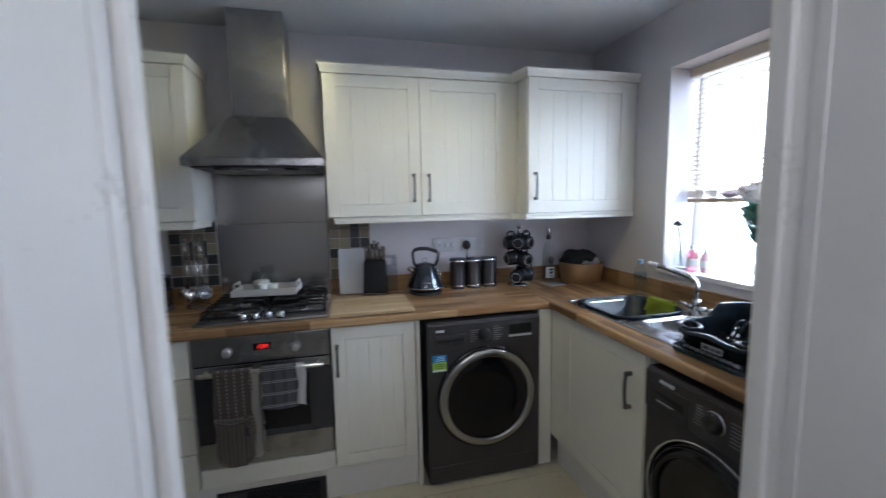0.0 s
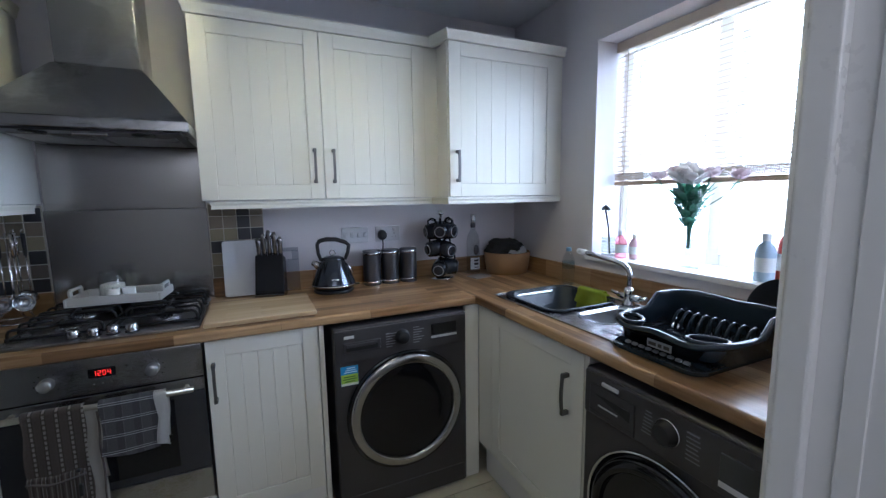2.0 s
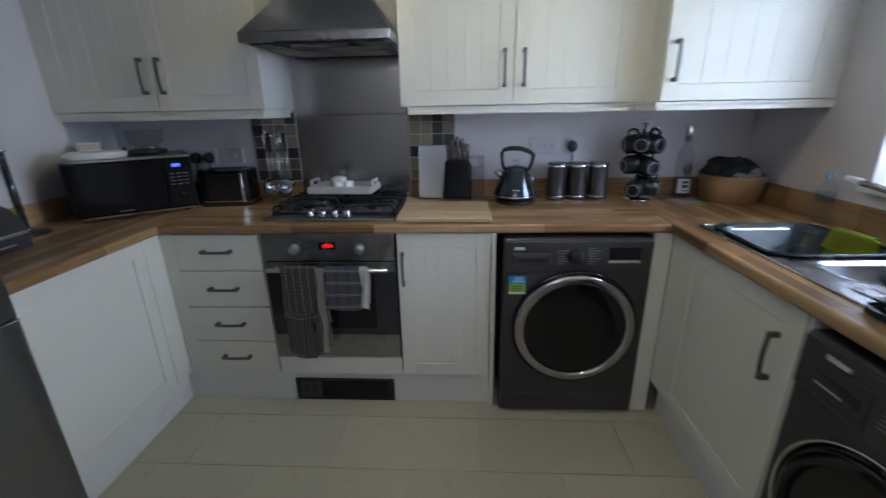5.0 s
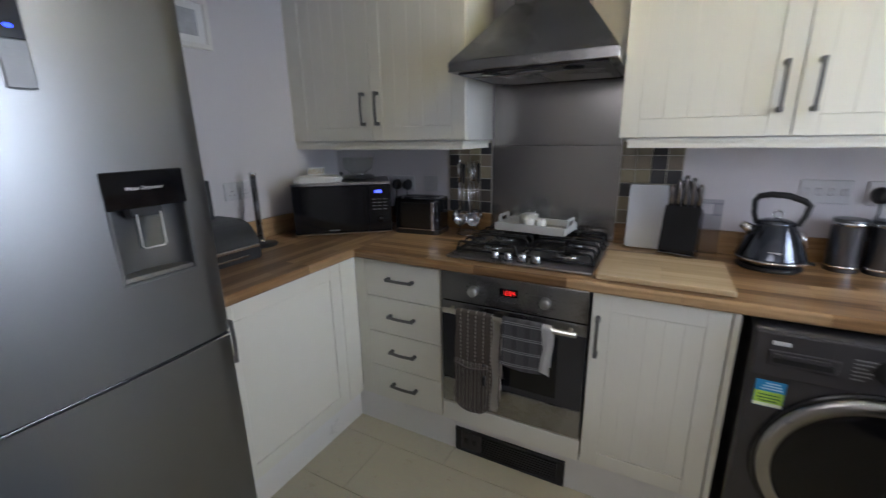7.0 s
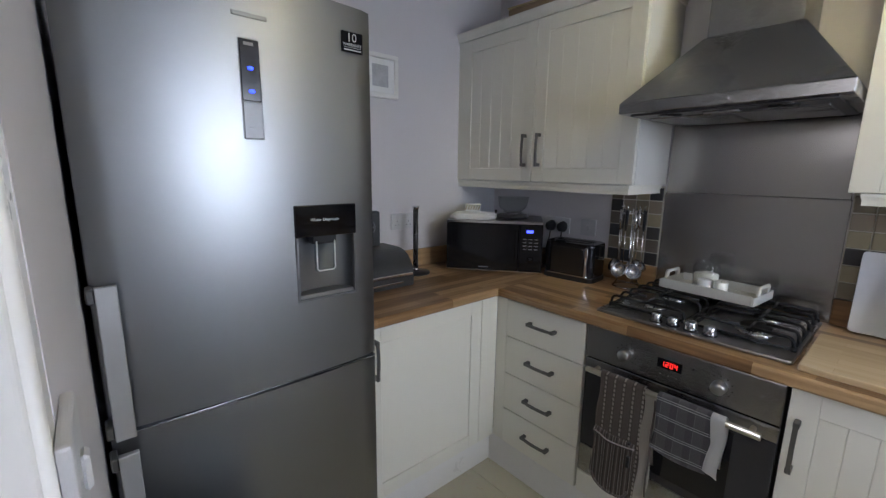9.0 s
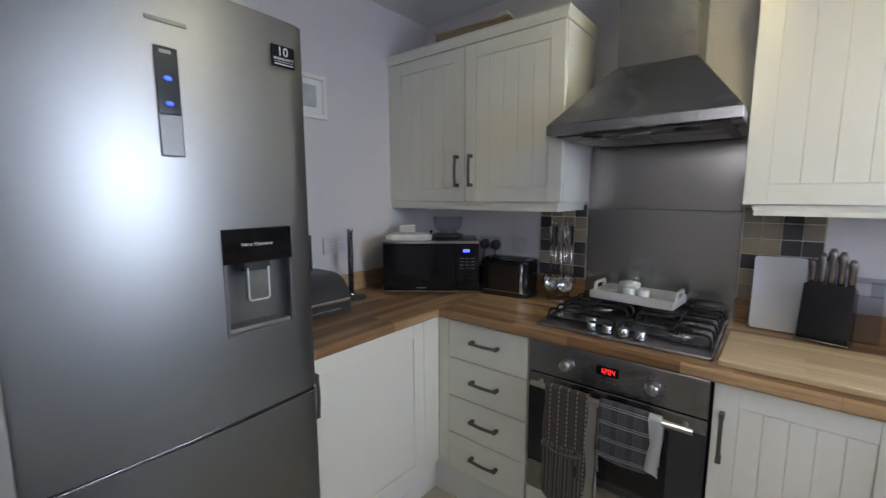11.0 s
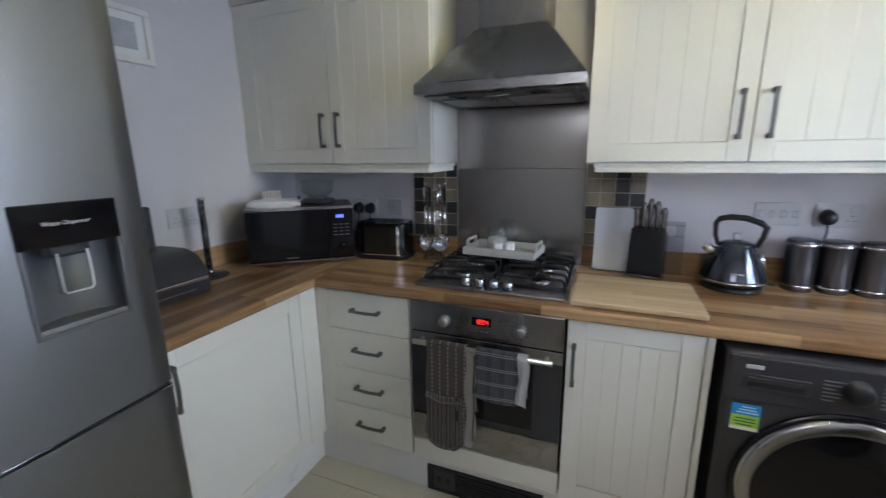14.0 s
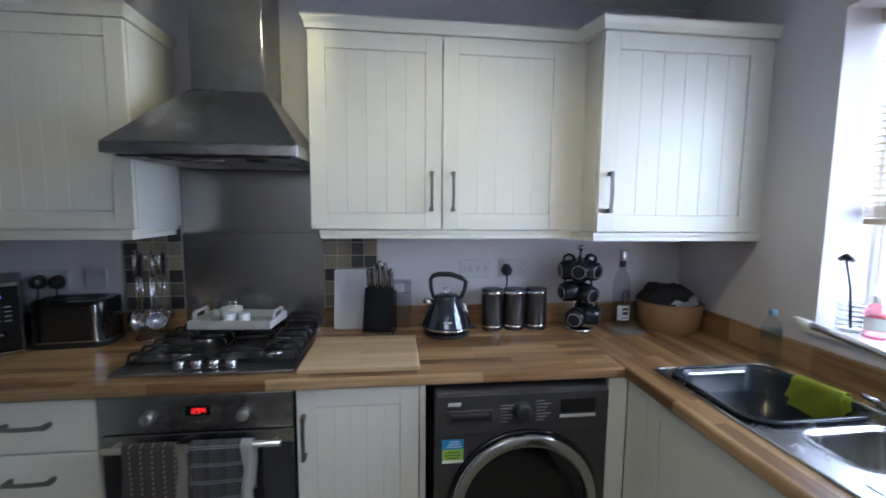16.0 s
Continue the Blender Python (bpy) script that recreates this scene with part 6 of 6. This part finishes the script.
for k in range(5):
    tube(b, [(0.002 * math.cos(k), 0.002 * math.sin(k), 0.10), (0.012 * math.cos(k * 1.3), 0.012 * math.sin(k * 1.3), 0.19), (0.03 * math.cos(k * 1.3), 0.03 * math.sin(k * 1.3), 0.30)], 0.0022, 6)
part("leaves", b, LEAF, bq, "dark green artificial leaves")
heads = ((-0.02, 0.01, 0.365, 0.070, PETALW), (-0.03, -0.025, 0.36, 0.062, PETALW), (0.0, 0.155, 0.385, 0.038, PETALP), (-0.005, 0.06, 0.395, 0.046, PETALP), (0.0, -0.185, 0.375, 0.038, PETALP), (0.0, -0.075, 0.385, 0.042, PETALP), (0.01, 0.03, 0.41, 0.045, PETALW))
for x, y, z, r, m_ in heads:
    st_ = part("stem", tube(bmesh.new(), [(x * 0.05, y * 0.05, 0.08), (x * 0.25, y * 0.2, 0.24), (x * 0.8, y * 0.75, z - 0.07), (x, y, z - 0.01)], 0.0022, 6), LEAF, bq)
    b = bmesh.new()
    for ring_, (cnt, op, ln) in enumerate(((6, 0.85, 1.35), (6, 0.45, 1.25), (5, 0.2, 1.1), (3, 0.05, 0.9))):
        for i in range(cnt):
            a = 2 * math.pi * (i + 0.5 * ring_) / cnt + x * 20
            blade(b, (x, y, z - 0.012), (op * math.cos(a), op * math.sin(a), 1.05 - op * 0.6), r * ln, r * 0.55, 0.35 - 0.5 * op)
    part("bloom", b, m_, st_)

PINK = glass("pink_soap", (0.97, 0.62, 0.70), 0.15)
BLUEGREY = mat("pale_blue_plastic", (0.45, 0.56, 0.66), 0.35)
for x, y, h, r, m_, lab in ((2.44, -0.845, 0.135, 0.026, PINK, "clear bottle of pink washing-up liquid"), (2.47, -0.90, 0.12, 0.024, mat("pink_plastic", (0.75, 0.48, 0.55), 0.3), "pink plastic pump soap bottle"), (2.44, -1.475, 0.17, 0.03, BLUEGREY, "pale blue plastic cleaner bottle"), (2.48, -1.515, 0.2, 0.022, mat("red_plastic", (0.5, 0.05, 0.03), 0.35), "red plastic spray bottle")):
    t = thing("soap_bottle", lab + " on the window sill", "bottle", m=pose(x, y, WZ0), group="bottles on the sill")
    part("bottle", lathe(bmesh.new(), [(0, 0), (r, 0), (r * 1.05, 0.005), (r * 1.05, h * 0.62), (r * 0.8, h * 0.76), (r * 0.4, h * 0.82), (r * 0.4, h * 0.86), (0, h * 0.86)], (0, 0, 0), 22), m_, t)
    part("cap", lathe(bmesh.new(), [(r * 0.5, h * 0.84), (r * 0.5, h * 0.97), (r * 0.4, h), (0, h)], (0, 0, 0), 18), WHITE, t)
    part("label", lathe(bmesh.new(), [(r * 1.06, h * 0.2), (r * 1.06, h * 0.5)], (0, 0, 0), 22), WHITE, t)
bp_ = thing("brush_pot", "ribbed glass pot holding a black washing-up brush", "brush pot", m=pose(2.44, -0.775, WZ0))
part("pot", lathe(bmesh.new(), [(0, 0), (0.036, 0), (0.038, 0.01), (0.040, 0.1), (0.037, 0.1), (0.035, 0.01), (0, 0.006)], (0, 0, 0), 24), CLEAR, bp_)
for i in range(6):
    ring = [(0.0405 * math.cos(t_), 0.0405 * math.sin(t_), 0.012 + 0.016 * i) for t_ in [2 * math.pi * k / 24 for k in range(24)]]
    part("wire_rib", tube(bmesh.new(), ring, 0.0014, 6, close=True), PEWTER, bp_)
br_ = part("brush_stick", tube(bmesh.new(), [(0.0, 0.0, 0.012), (0.0, 0.012, 0.14), (0.0, 0.035, 0.235)], 0.0045, 8), BLACK, bp_)
part("brush_head", tube(bmesh.new(), [(0.0, 0.01, 0.235), (0.0, 0.035, 0.246), (0.0, 0.055, 0.236)], [0.008, 0.013, 0.009], 10), BLACK, br_)

# ---- corner with microwave and toaster ----
mw = thing("microwave", "black and silver microwave set across the corner", "microwave", m=pose(-0.832, -0.585, ZT, 0, 0, 38))
b = one(0, 0.012, 0.012, 0.49, 0.335, 0.275, 0.006, 2)
for u in (0.04, 0.42):
    for v in (0.04, 0.27):
        box(b, u, v, 0, u + 0.03, v + 0.03, 0.014)
bd_ = part("case", b, GRAPHITE, mw)
part("top_trim", one(0, -0.006, 0.262, 0.49, 0.014, 0.278, 0.003), CHROME, mw)
part("bottom_trim", one(0, -0.006, 0.012, 0.49, 0.014, 0.026, 0.003), CHROME, mw)
dd = part("door", one(0.002, -0.008, 0.027, 0.372, 0.012, 0.261, 0.003), GLOSSBLACK, mw, "black glass microwave door")
part("grip", one(0.352, -0.014, 0.06, 0.37, -0.006, 0.23, 0.003), GLOSSBLACK, dd)
part("badge", one(0.17, -0.0095, 0.036, 0.222, -0.0075, 0.041), MARK, dd)
cpn = part("control_panel", one(0.374, -0.008, 0.027, 0.488, 0.012, 0.261, 0.003), GLOSSBLACK, mw)
part("clock_display", one(0.408, -0.0095, 0.222, 0.442, -0.0075, 0.236), glow("blue_digits", (0.06, 0.08, 1.0), 2.5), cpn, "glowing blue clock digits")
for r in range(4):
    for c in range(3):
        part("key", one(0.392 + 0.028 * c, -0.0095, 0.188 - 0.017 * r, 0.410 + 0.028 * c, -0.0075, 0.192 - 0.017 * r), MARK, cpn)
part("dial", lathe(bmesh.new(), [(0, 0.01), (0.014, 0.01), (0.017, 0.0), (0, 0)], (0.432, -0.008, 0.085), 24, RX90), GLOSSBLACK, cpn)
MT = ZT + 0.276
rot = pose(-0.832, -0.585, 0, 0, 0, 38)
fc = thing("folded_cloth", "white folded cloth on the microwave", "cloth", m=rot @ pose(0.125, 0.125, MT) @ Matrix.Diagonal((1.25, 1.1, 0.9, 1)))
b = prism(bmesh.new(), rounded(0.19, 0.16, 0.03, 5), 0.0, 0.022, 0.009, 3)
for v in b.verts:
    v.co.z += 0.004 * math.sin(v.co.x * 40) * math.cos(v.co.y * 35) * (1 if v.co.z > 0.01 else 0)
part("cloth", b, TERRY, fc)
part("fold", prism(bmesh.new(), rounded(0.17, 0.145, 0.03, 5), 0.018, 0.03, 0.005, 3), TERRY, fc)
pb = thing("patterned_box", "small box with gold and white chevron print", "box", m=rot @ pose(0.10, 0.275, MT, 0, 0, 4))
part("carton", one(-0.045, -0.03, 0, 0.045, 0.03, 0.062, 0.002), WHITE, pb)
for i in range(6):
    b = bmesh.new()
    v = [b.verts.new((-0.044 + 0.0145 * i + dx, -0.0312, z)) for dx, z in ((0, 0.03), (0.006, 0.03), (0.016, 0.058), (0.010, 0.058))]
    b.faces.new(v)
    bmesh.ops.solidify(b, geom=list(b.faces), thickness=0.0008)
    part("gold_stripe", b, mat("gold_print", (0.42, 0.30, 0.10), 0.4, 0.5), pb)
sc = thing("kitchen_scales", "black kitchen scales with a clear glass bowl", "scales", m=rot @ pose(0.33, 0.17, MT))
part("base", lathe(bmesh.new(), [(0, 0), (0.075, 0), (0.085, 0.008), (0.08, 0.022), (0.05, 0.028), (0, 0.028)], (0, 0, 0), 36), BLACK, sc)
part("steel_plate", lathe(bmesh.new(), [(0, 0.034), (0.058, 0.034), (0.06, 0.031), (0.05, 0.028), (0, 0.028)], (0, 0, 0), 36), CHROME, sc)
part("glass_bowl", lathe(bmesh.new(), [(0, 0.035), (0.045, 0.035), (0.075, 0.06), (0.082, 0.115), (0.080, 0.116), (0.072, 0.062), (0.043, 0.039), (0, 0.039)], (0, 0, 0), 36), CLEAR, sc)
kn_ = thing("storage_jar_lid", "black knob-topped lid standing on the microwave", "lid", m=rot @ pose(0.235, 0.235, MT))
part("disc", lathe(bmesh.new(), [(0, 0), (0.03, 0), (0.031, 0.006), (0.012, 0.012), (0, 0.012)], (0, 0, 0), 24), BLACK, kn_)
part("knob", lathe(bmesh.new(), [(0.004, 0.012), (0.004, 0.02), (0.009, 0.028), (0.006, 0.036), (0, 0.037)], (0, 0, 0), 16), BLACK, kn_)

to = thing("toaster", "glossy black two-slot toaster", "toaster", m=pose(-0.348, -0.145, ZT, 0, 0, 6))
b = prism(bmesh.new(), rounded(0.255, 0.165, 0.03, 5), 0.018, 0.185, 0.012, 3)
part("shell", b, GLOSSBLACK, to)
part("plinth", prism(bmesh.new(), rounded(0.265, 0.172, 0.032, 5), 0.0, 0.022, 0.004), BLACK, to)
part("steel_panel", one(-0.085, -0.0855, 0.032, 0.085, -0.082, 0.165, 0.002), mat("smoked_steel", (0.07, 0.067, 0.066), 0.2, 0.8), to, "smoked steel side panel")
part("chrome_band", one(0.088, -0.0865, 0.02, 0.104, -0.078, 0.17, 0.003), CHROME, to)
for y in (-0.028, 0.028):
    part("slot", one(-0.09, y - 0.013, 0.1835, 0.09, y + 0.013, 0.1862), IRON, to)
part("lever", one(0.127, -0.012, 0.11, 0.148, 0.012, 0.122, 0.003), BLACK, to)
part("trim", one(-0.11, -0.0868, 0.024, 0.11, -0.084, 0.029), CHROME, to)

us = thing("utensil_stand", "chrome wire stand hung with steel utensils", "utensil stand", m=pose(-0.088, -0.11, ZT))
part("foot_ring", tube(bmesh.new(), [(0.06 * math.cos(2 * math.pi * i / 28), 0.06 * math.sin(2 * math.pi * i / 28), 0.004) for i in range(28)], 0.004, 8, close=True), CHROME, us)
part("post", tube(bmesh.new(), [(0, 0.06, 0.004), (0, 0.02, 0.06), (0, 0, 0.1), (0, 0, 0.365)], 0.004, 10), CHROME, us)
part("top_ring", tube(bmesh.new(), [(0.048 * math.cos(2 * math.pi * i / 28), 0.048 * math.sin(2 * math.pi * i / 28), 0.345) for i in range(28)], 0.003, 8, close=True), CHROME, us)
part("strut", tube(bmesh.new(), [(-0.06, 0, 0.004), (-0.02, 0, 0.08), (0, 0, 0.12)], 0.003, 8), CHROME, us)
part("strut", tube(bmesh.new(), [(0.06, 0, 0.004), (0.02, 0, 0.08), (0, 0, 0.12)], 0.003, 8), CHROME, us)
for i, az in enumerate((-140, -95, -50, 10, 80, 170)):
    a = radians(az)
    x, y = 0.05 * math.cos(a), 0.05 * math.sin(a)
    name_, lab = (("ladle", "steel ladle hanging on the utensil stand"), ("slotted_spoon", "steel serving spoon hanging on the utensil stand"), ("spatula", "steel fish slice hanging on the utensil stand"))[(i + 2) % 3]
    u = thing(name_, lab, name_.replace("_", " "), m=pose(-0.088 + x, -0.11 + y, ZT, 0, 0, az + 90), group="hanging utensils")
    part("grip", tube(bmesh.new(), [(0, 0, 0.36), (0, 0, 0.27)], [0.008, 0.0065], 10), BLACK if i % 2 else CHROME, u)
    part("rod", tube(bmesh.new(), [(0, 0, 0.28), (0, 0, 0.12)], 0.003, 8), CHROME, u)
    part("hook", tube(bmesh.new(), [(0, 0.002, 0.35), (0, 0.004, 0.372), (0, -0.004, 0.376)], 0.002, 6), CHROME, u)
    if name_ == "spatula":
        part("head", one(-0.03, -0.002, 0.04, 0.03, 0.001, 0.125, 0.001), SINK, u)
    else:
        part("head", lathe(bmesh.new(), [(0, -0.03), (0.018, -0.026), (0.031, -0.012), (0.035, 0.004), (0.033, 0.004), (0.028, -0.01), (0.015, -0.022), (0, -0.026)], (0, -0.028, 0.09), 24, Matrix.Rotation(radians(60 if name_ == "ladle" else 80), 4, "X")), SINK, u)

# kitchen roll stand, bread bin and sign beside the fridge
kr = thing("kitchen_roll_holder", "black metal kitchen roll stand, empty", "roll holder", m=pose(-0.90, -0.735, ZT))
part("base", lathe(bmesh.new(), [(0, 0), (0.072, 0), (0.075, 0.004), (0.072, 0.010), (0.012, 0.014), (0, 0.014)], (0, 0, 0), 36), BLACK, kr)
part("pole", tube(bmesh.new(), [(0, 0, 0.012), (0, 0, 0.335)], 0.0135, 16), mat("gunmetal_pole", (0.11, 0.11, 0.115), 0.28, 0.85), kr)
part("collar", lathe(bmesh.new(), [(0.014, 0.012), (0.018, 0.014), (0.018, 0.026), (0.0125, 0.03)], (0, 0, 0), 20), CHROME, kr)
part("finial", lathe(bmesh.new(), [(0.0135, 0.332), (0.018, 0.336), (0.018, 0.346), (0, 0.348)], (0, 0, 0), 20), CHROME, kr)
bb = thing("bread_bin", "dark grey roll-top bread bin beside the fridge", "bread bin", m=pose(-0.985, -0.875, ZT) @ Matrix.Diagonal((0.86, 1, 0.98, 1)))
b = bmesh.new()
pr = [(0.0, 0.0), (0.30, 0.0), (0.30, 0.055)] + [(0.145 + 0.155 * math.cos(radians(a)), 0.055 + 0.11 * math.sin(radians(a))) for a in range(10, 91, 10)] + [(0.0, 0.165)]
lo = [b.verts.new((x, 0, z)) for x, z in pr]
hi = [b.verts.new((x, -0.36, z)) for x, z in pr]
b.faces.new(lo)
b.faces.new(hi[::-1])
for i in range(len(pr)):
    b.faces.new((lo[i], lo[(i + 1) % len(pr)], hi[(i + 1) % len(pr)], hi[i]))
bmesh.ops.bevel(b, geom=list(b.edges), offset=0.003, segments=2, affect="EDGES")
part("shell", b, mat("dark_grey_enamel", (0.055, 0.057, 0.062), 0.35, 0.3), bb)
part("handle_strip", one(0.298, -0.35, 0.052, 0.312, -0.01, 0.066, 0.003), CHROME, bb)
part("front_trim", one(0.299, -0.30, 0.018, 0.304, -0.06, 0.026, 0.001), CHROME, bb)
sg = thing("box_sign", "black upright storage box with a pale ring print", "box", m=pose(-0.965, -0.985, ZT + 0.162, 0, 0, 80))
part("carton", one(-0.07, -0.03, 0.0, 0.06, 0.03, 0.165, 0.003), BLACK, sg)
part("ring_print", tube(bmesh.new(), [(0.0 + 0.035 * math.cos(2 * math.pi * i / 24), -0.031, 0.09 + 0.035 * math.sin(2 * math.pi * i / 24)) for i in range(24)], 0.0015, 6, close=True), MARK, sg)
part("text_bar", one(-0.02, -0.032, 0.085, 0.03, -0.03, 0.095), MARK, sg)


# ---- sockets, switch, picture, box, bin, ceiling light ----
PLATE = mat("satin_white_plate", (0.58, 0.575, 0.59), 0.35, var=0.03)


def plate(name, label, cat, m, w, h, gangs, plug=(), switches=True):
    """A wall plate whose back is at y = 0 and front faces -y."""
    t = thing(name, label, cat, m=m)
    fp = part("face_plate", one(-w / 2, -0.009, -h / 2, w / 2, 0, h / 2, 0.003, 2), PLATE, t)
    for g in range(gangs):
        u = -w / 2 + w * (g + 0.5) / gangs
        if switches:
            part("rocker", one(u - 0.008, -0.013, h * 0.16, u + 0.008, -0.008, h * 0.16 + 0.02, 0.002), PLATE, fp)
        else:
            part("rocker", one(u - 0.009, -0.014, -0.014, u + 0.009, -0.008, 0.014, 0.003), PLATE, fp)
        if switches:
            for dx, dz_, sx, sz in ((0, 0.004, 0.003, 0.006), (-0.011, -0.014, 0.005, 0.003), (0.011, -0.014, 0.005, 0.003)):
                part("pin_hole", one(u + dx - sx / 2, -0.0096, dz_ - sz / 2 - 0.004, u + dx + sx / 2, -0.0088, dz_ + sz / 2 - 0.004), IRON, fp)
        if g in plug:
            q = thing("plug", "black three-pin plug in the wall socket", "plug", m=m @ Matrix.Translation((u, -0.0095, -0.006)))
            part("plug_body", lathe(bmesh.new(), [(0, 0.042), (0.016, 0.042), (0.021, 0.036), (0.026, 0.01), (0.027, 0), (0, 0)], (0, 0, 0), 24, RX90 @ Matrix.Diagonal((0.95, 1.15, 1, 1))), BLACK, q)
            part("cable", tube(bmesh.new(), [(0, -0.016, -0.026), (0.0, -0.02, -0.06), (-0.012, -0.026, -0.12), (-0.02, -0.012, -0.19)], 0.0035, 8), BLACK, q)
    return t


plate("wall_socket", "white double wall socket with two black plugs", "socket", pose(-0.548, 0, 1.145), 0.146, 0.086, 2, (0, 1))
plate("wall_switch", "white fused spur switch on the back wall", "switch", pose(-0.365, 0, 1.15), 0.086, 0.086, 1, switches=False)
plate("wall_switch", "white four-gang appliance switch plate", "switch", pose(1.32, 0, 1.18), 0.15, 0.088, 4, switches=False)
plate("wall_socket", "white double wall socket with one black plug", "socket", pose(1.51, 0, 1.18), 0.146, 0.088, 2, (0,))
plate("wall_socket", "white double wall socket on the side wall", "socket", pose(XL, -0.722, 1.165, 0, 0, 90), 0.146, 0.086, 2)
plate("light_switch", "white single light switch beside the doorway", "switch", pose(0.409, YS, 1.222, 0, 0, 180), 0.086, 0.086, 1, switches=False)

pf = thing("picture_frame", "white picture frame on the side wall", "picture", m=pose(XL, -0.852, 1.878, 0, 0, 90))
for q in ((-0.10, -0.1, 0.10, -0.078), (-0.10, 0.078, 0.10, 0.1), (-0.10, -0.078, -0.078, 0.078), (0.078, -0.078, 0.10, 0.078)):
    part("frame_rail", one(q[0], -0.022, q[1], q[2], 0, q[3], 0.003, 2), GLOSS, pf)
part("mount", one(-0.078, -0.012, -0.078, 0.078, -0.004, 0.078), WHITE, pf)
part("print", one(-0.045, -0.0135, -0.05, 0.045, -0.0115, 0.05), mat("pale_print", (0.45, 0.46, 0.48), 0.6, var=0.3, scale=20), pf)

bx = thing("flat_box", "flat cardboard box lying on top of the wall unit", "box", m=pose(-0.50, -0.2, 2.166, 0, 0, 4))
part("carton", one(-0.22, -0.09, 0, 0.2, 0.1, 0.05, 0.004), mat("brown_card", (0.30, 0.22, 0.13), 0.8, var=0.12, bump=0.2), bx)
part("lid_flap", one(-0.22, -0.1, 0.05, 0.2, 0.1, 0.056, 0.002), mat("yellow_card", (0.45, 0.37, 0.18), 0.7), bx)
part("torn_end", one(0.13, -0.1, 0.056, 0.19, 0.02, 0.075, 0.004), mat("white_card", (0.6, 0.58, 0.54), 0.8), bx)

bn_ = thing("waste_bin", "black round pedal bin standing by the fridge", "bin", m=pose(-0.075, -1.862, 0))
part("drum", lathe(bmesh.new(), [(0, ZF), (0.14, ZF), (0.145, ZF + 0.01), (0.145, 0.57), (0, 0.57)], (0, 0, 0), 44), GRAPHITE, bn_)
part("lid", lathe(bmesh.new(), [(0.147, 0.565), (0.148, 0.59), (0.143, 0.603), (0.095, 0.62), (0, 0.628)], (0, 0, 0), 44), GLOSSBLACK, bn_)
part("pedal", one(0.13, -0.03, ZF + 0.01, 0.175, 0.03, ZF + 0.02, 0.003), BLACK, bn_)

A_, B_ = Vector((0.69, -0.78, 0)), Vector((1.25, -1.05, 0))
cl = thing("ceiling_spotlight", "white ceiling spotlight bar with three warm lamps", "ceiling light", at=((A_ + B_) / 2 + Vector((0, 0, ZC))))
b = tube(bmesh.new(), [A_ + Vector((-0.04, 0.02, ZC - 0.022)), B_ + Vector((0.04, -0.02, ZC - 0.022))], 0.012, 12)
part("bar", b, WHITE, cl)
part("rose", lathe(bmesh.new(), [(0, 0), (0.05, 0), (0.05, -0.012), (0.042, -0.02), (0, -0.02)], (A_ + B_) / 2 + Vector((0, 0, ZC)), 28), WHITE, cl)
BULB = glow("warm_bulb", (1.0, 0.85, 0.5), 14)
for k in range(3):
    c = A_.lerp(B_, k / 2) + Vector((0, 0, ZC))
    shd = part("shade", lathe(bmesh.new(), [(0.0, -0.03), (0.022, -0.032), (0.034, -0.055), (0.037, -0.088), (0.034, -0.088), (0.030, -0.058), (0.018, -0.038), (0, -0.036)], c, 28), WHITE, cl)
    part("bulb", lathe(bmesh.new(), [(0, -0.062), (0.029, -0.064), (0.027, -0.074), (0, -0.080)], c, 24), BULB, shd, "glowing warm bulb")

# ---- tiles: mosaic bands beside the splashback and the floor ----
P, G = 0.0605, 0.004


def tile_mesh(name, w, h, d, bev, material):
    return finish(one(0, -d, 0, w, 0, h, bev), name, material)


tm = tile_mesh("mosaic_tile", P - G, P - G, 0.006, 0.0012, MOSAIC)
for x0, n in ((-0.2455, 4), (0.6115, 4)):
    band = tagged(new("mosaic_band"), "brown and black glazed mosaic tiles with pale grout", "wall tiles", kind="structure")
    part("grout_bed", one(x0 - G, -0.004, 1.006, x0 + n * P, 0, 1.376), GROUT, band)
    for i in range(n):
        for j in range(6):
            t = new("tile", tm)
            t.parent = band
            t.matrix_basis = Matrix.Translation((x0 + i * P, -0.0035, 1.0085 + j * P))
TWX, TWY = 0.62, 0.303
fm = finish(one(0.0015, 0.0015, -0.0055, TWX - 0.0015, TWY - 0.0015, 0.0, 0.001), "floor_tile", FLOORTILE)
fl = bpy.data.objects["floor"]
for r in range(-9, 3):
    y = -0.681 + r * TWY - TWY * 0
    off = 0.345 if r % 2 else 0.045
    for c in range(-3, 4):
        x = off + c * TWX
        if x > XR or x + TWX < XL or y > -0.3 or y < -3.2:
            continue
        t = new("tile", fm)
        t.parent = fl
        t.matrix_basis = Matrix.Translation((x, y, ZF))
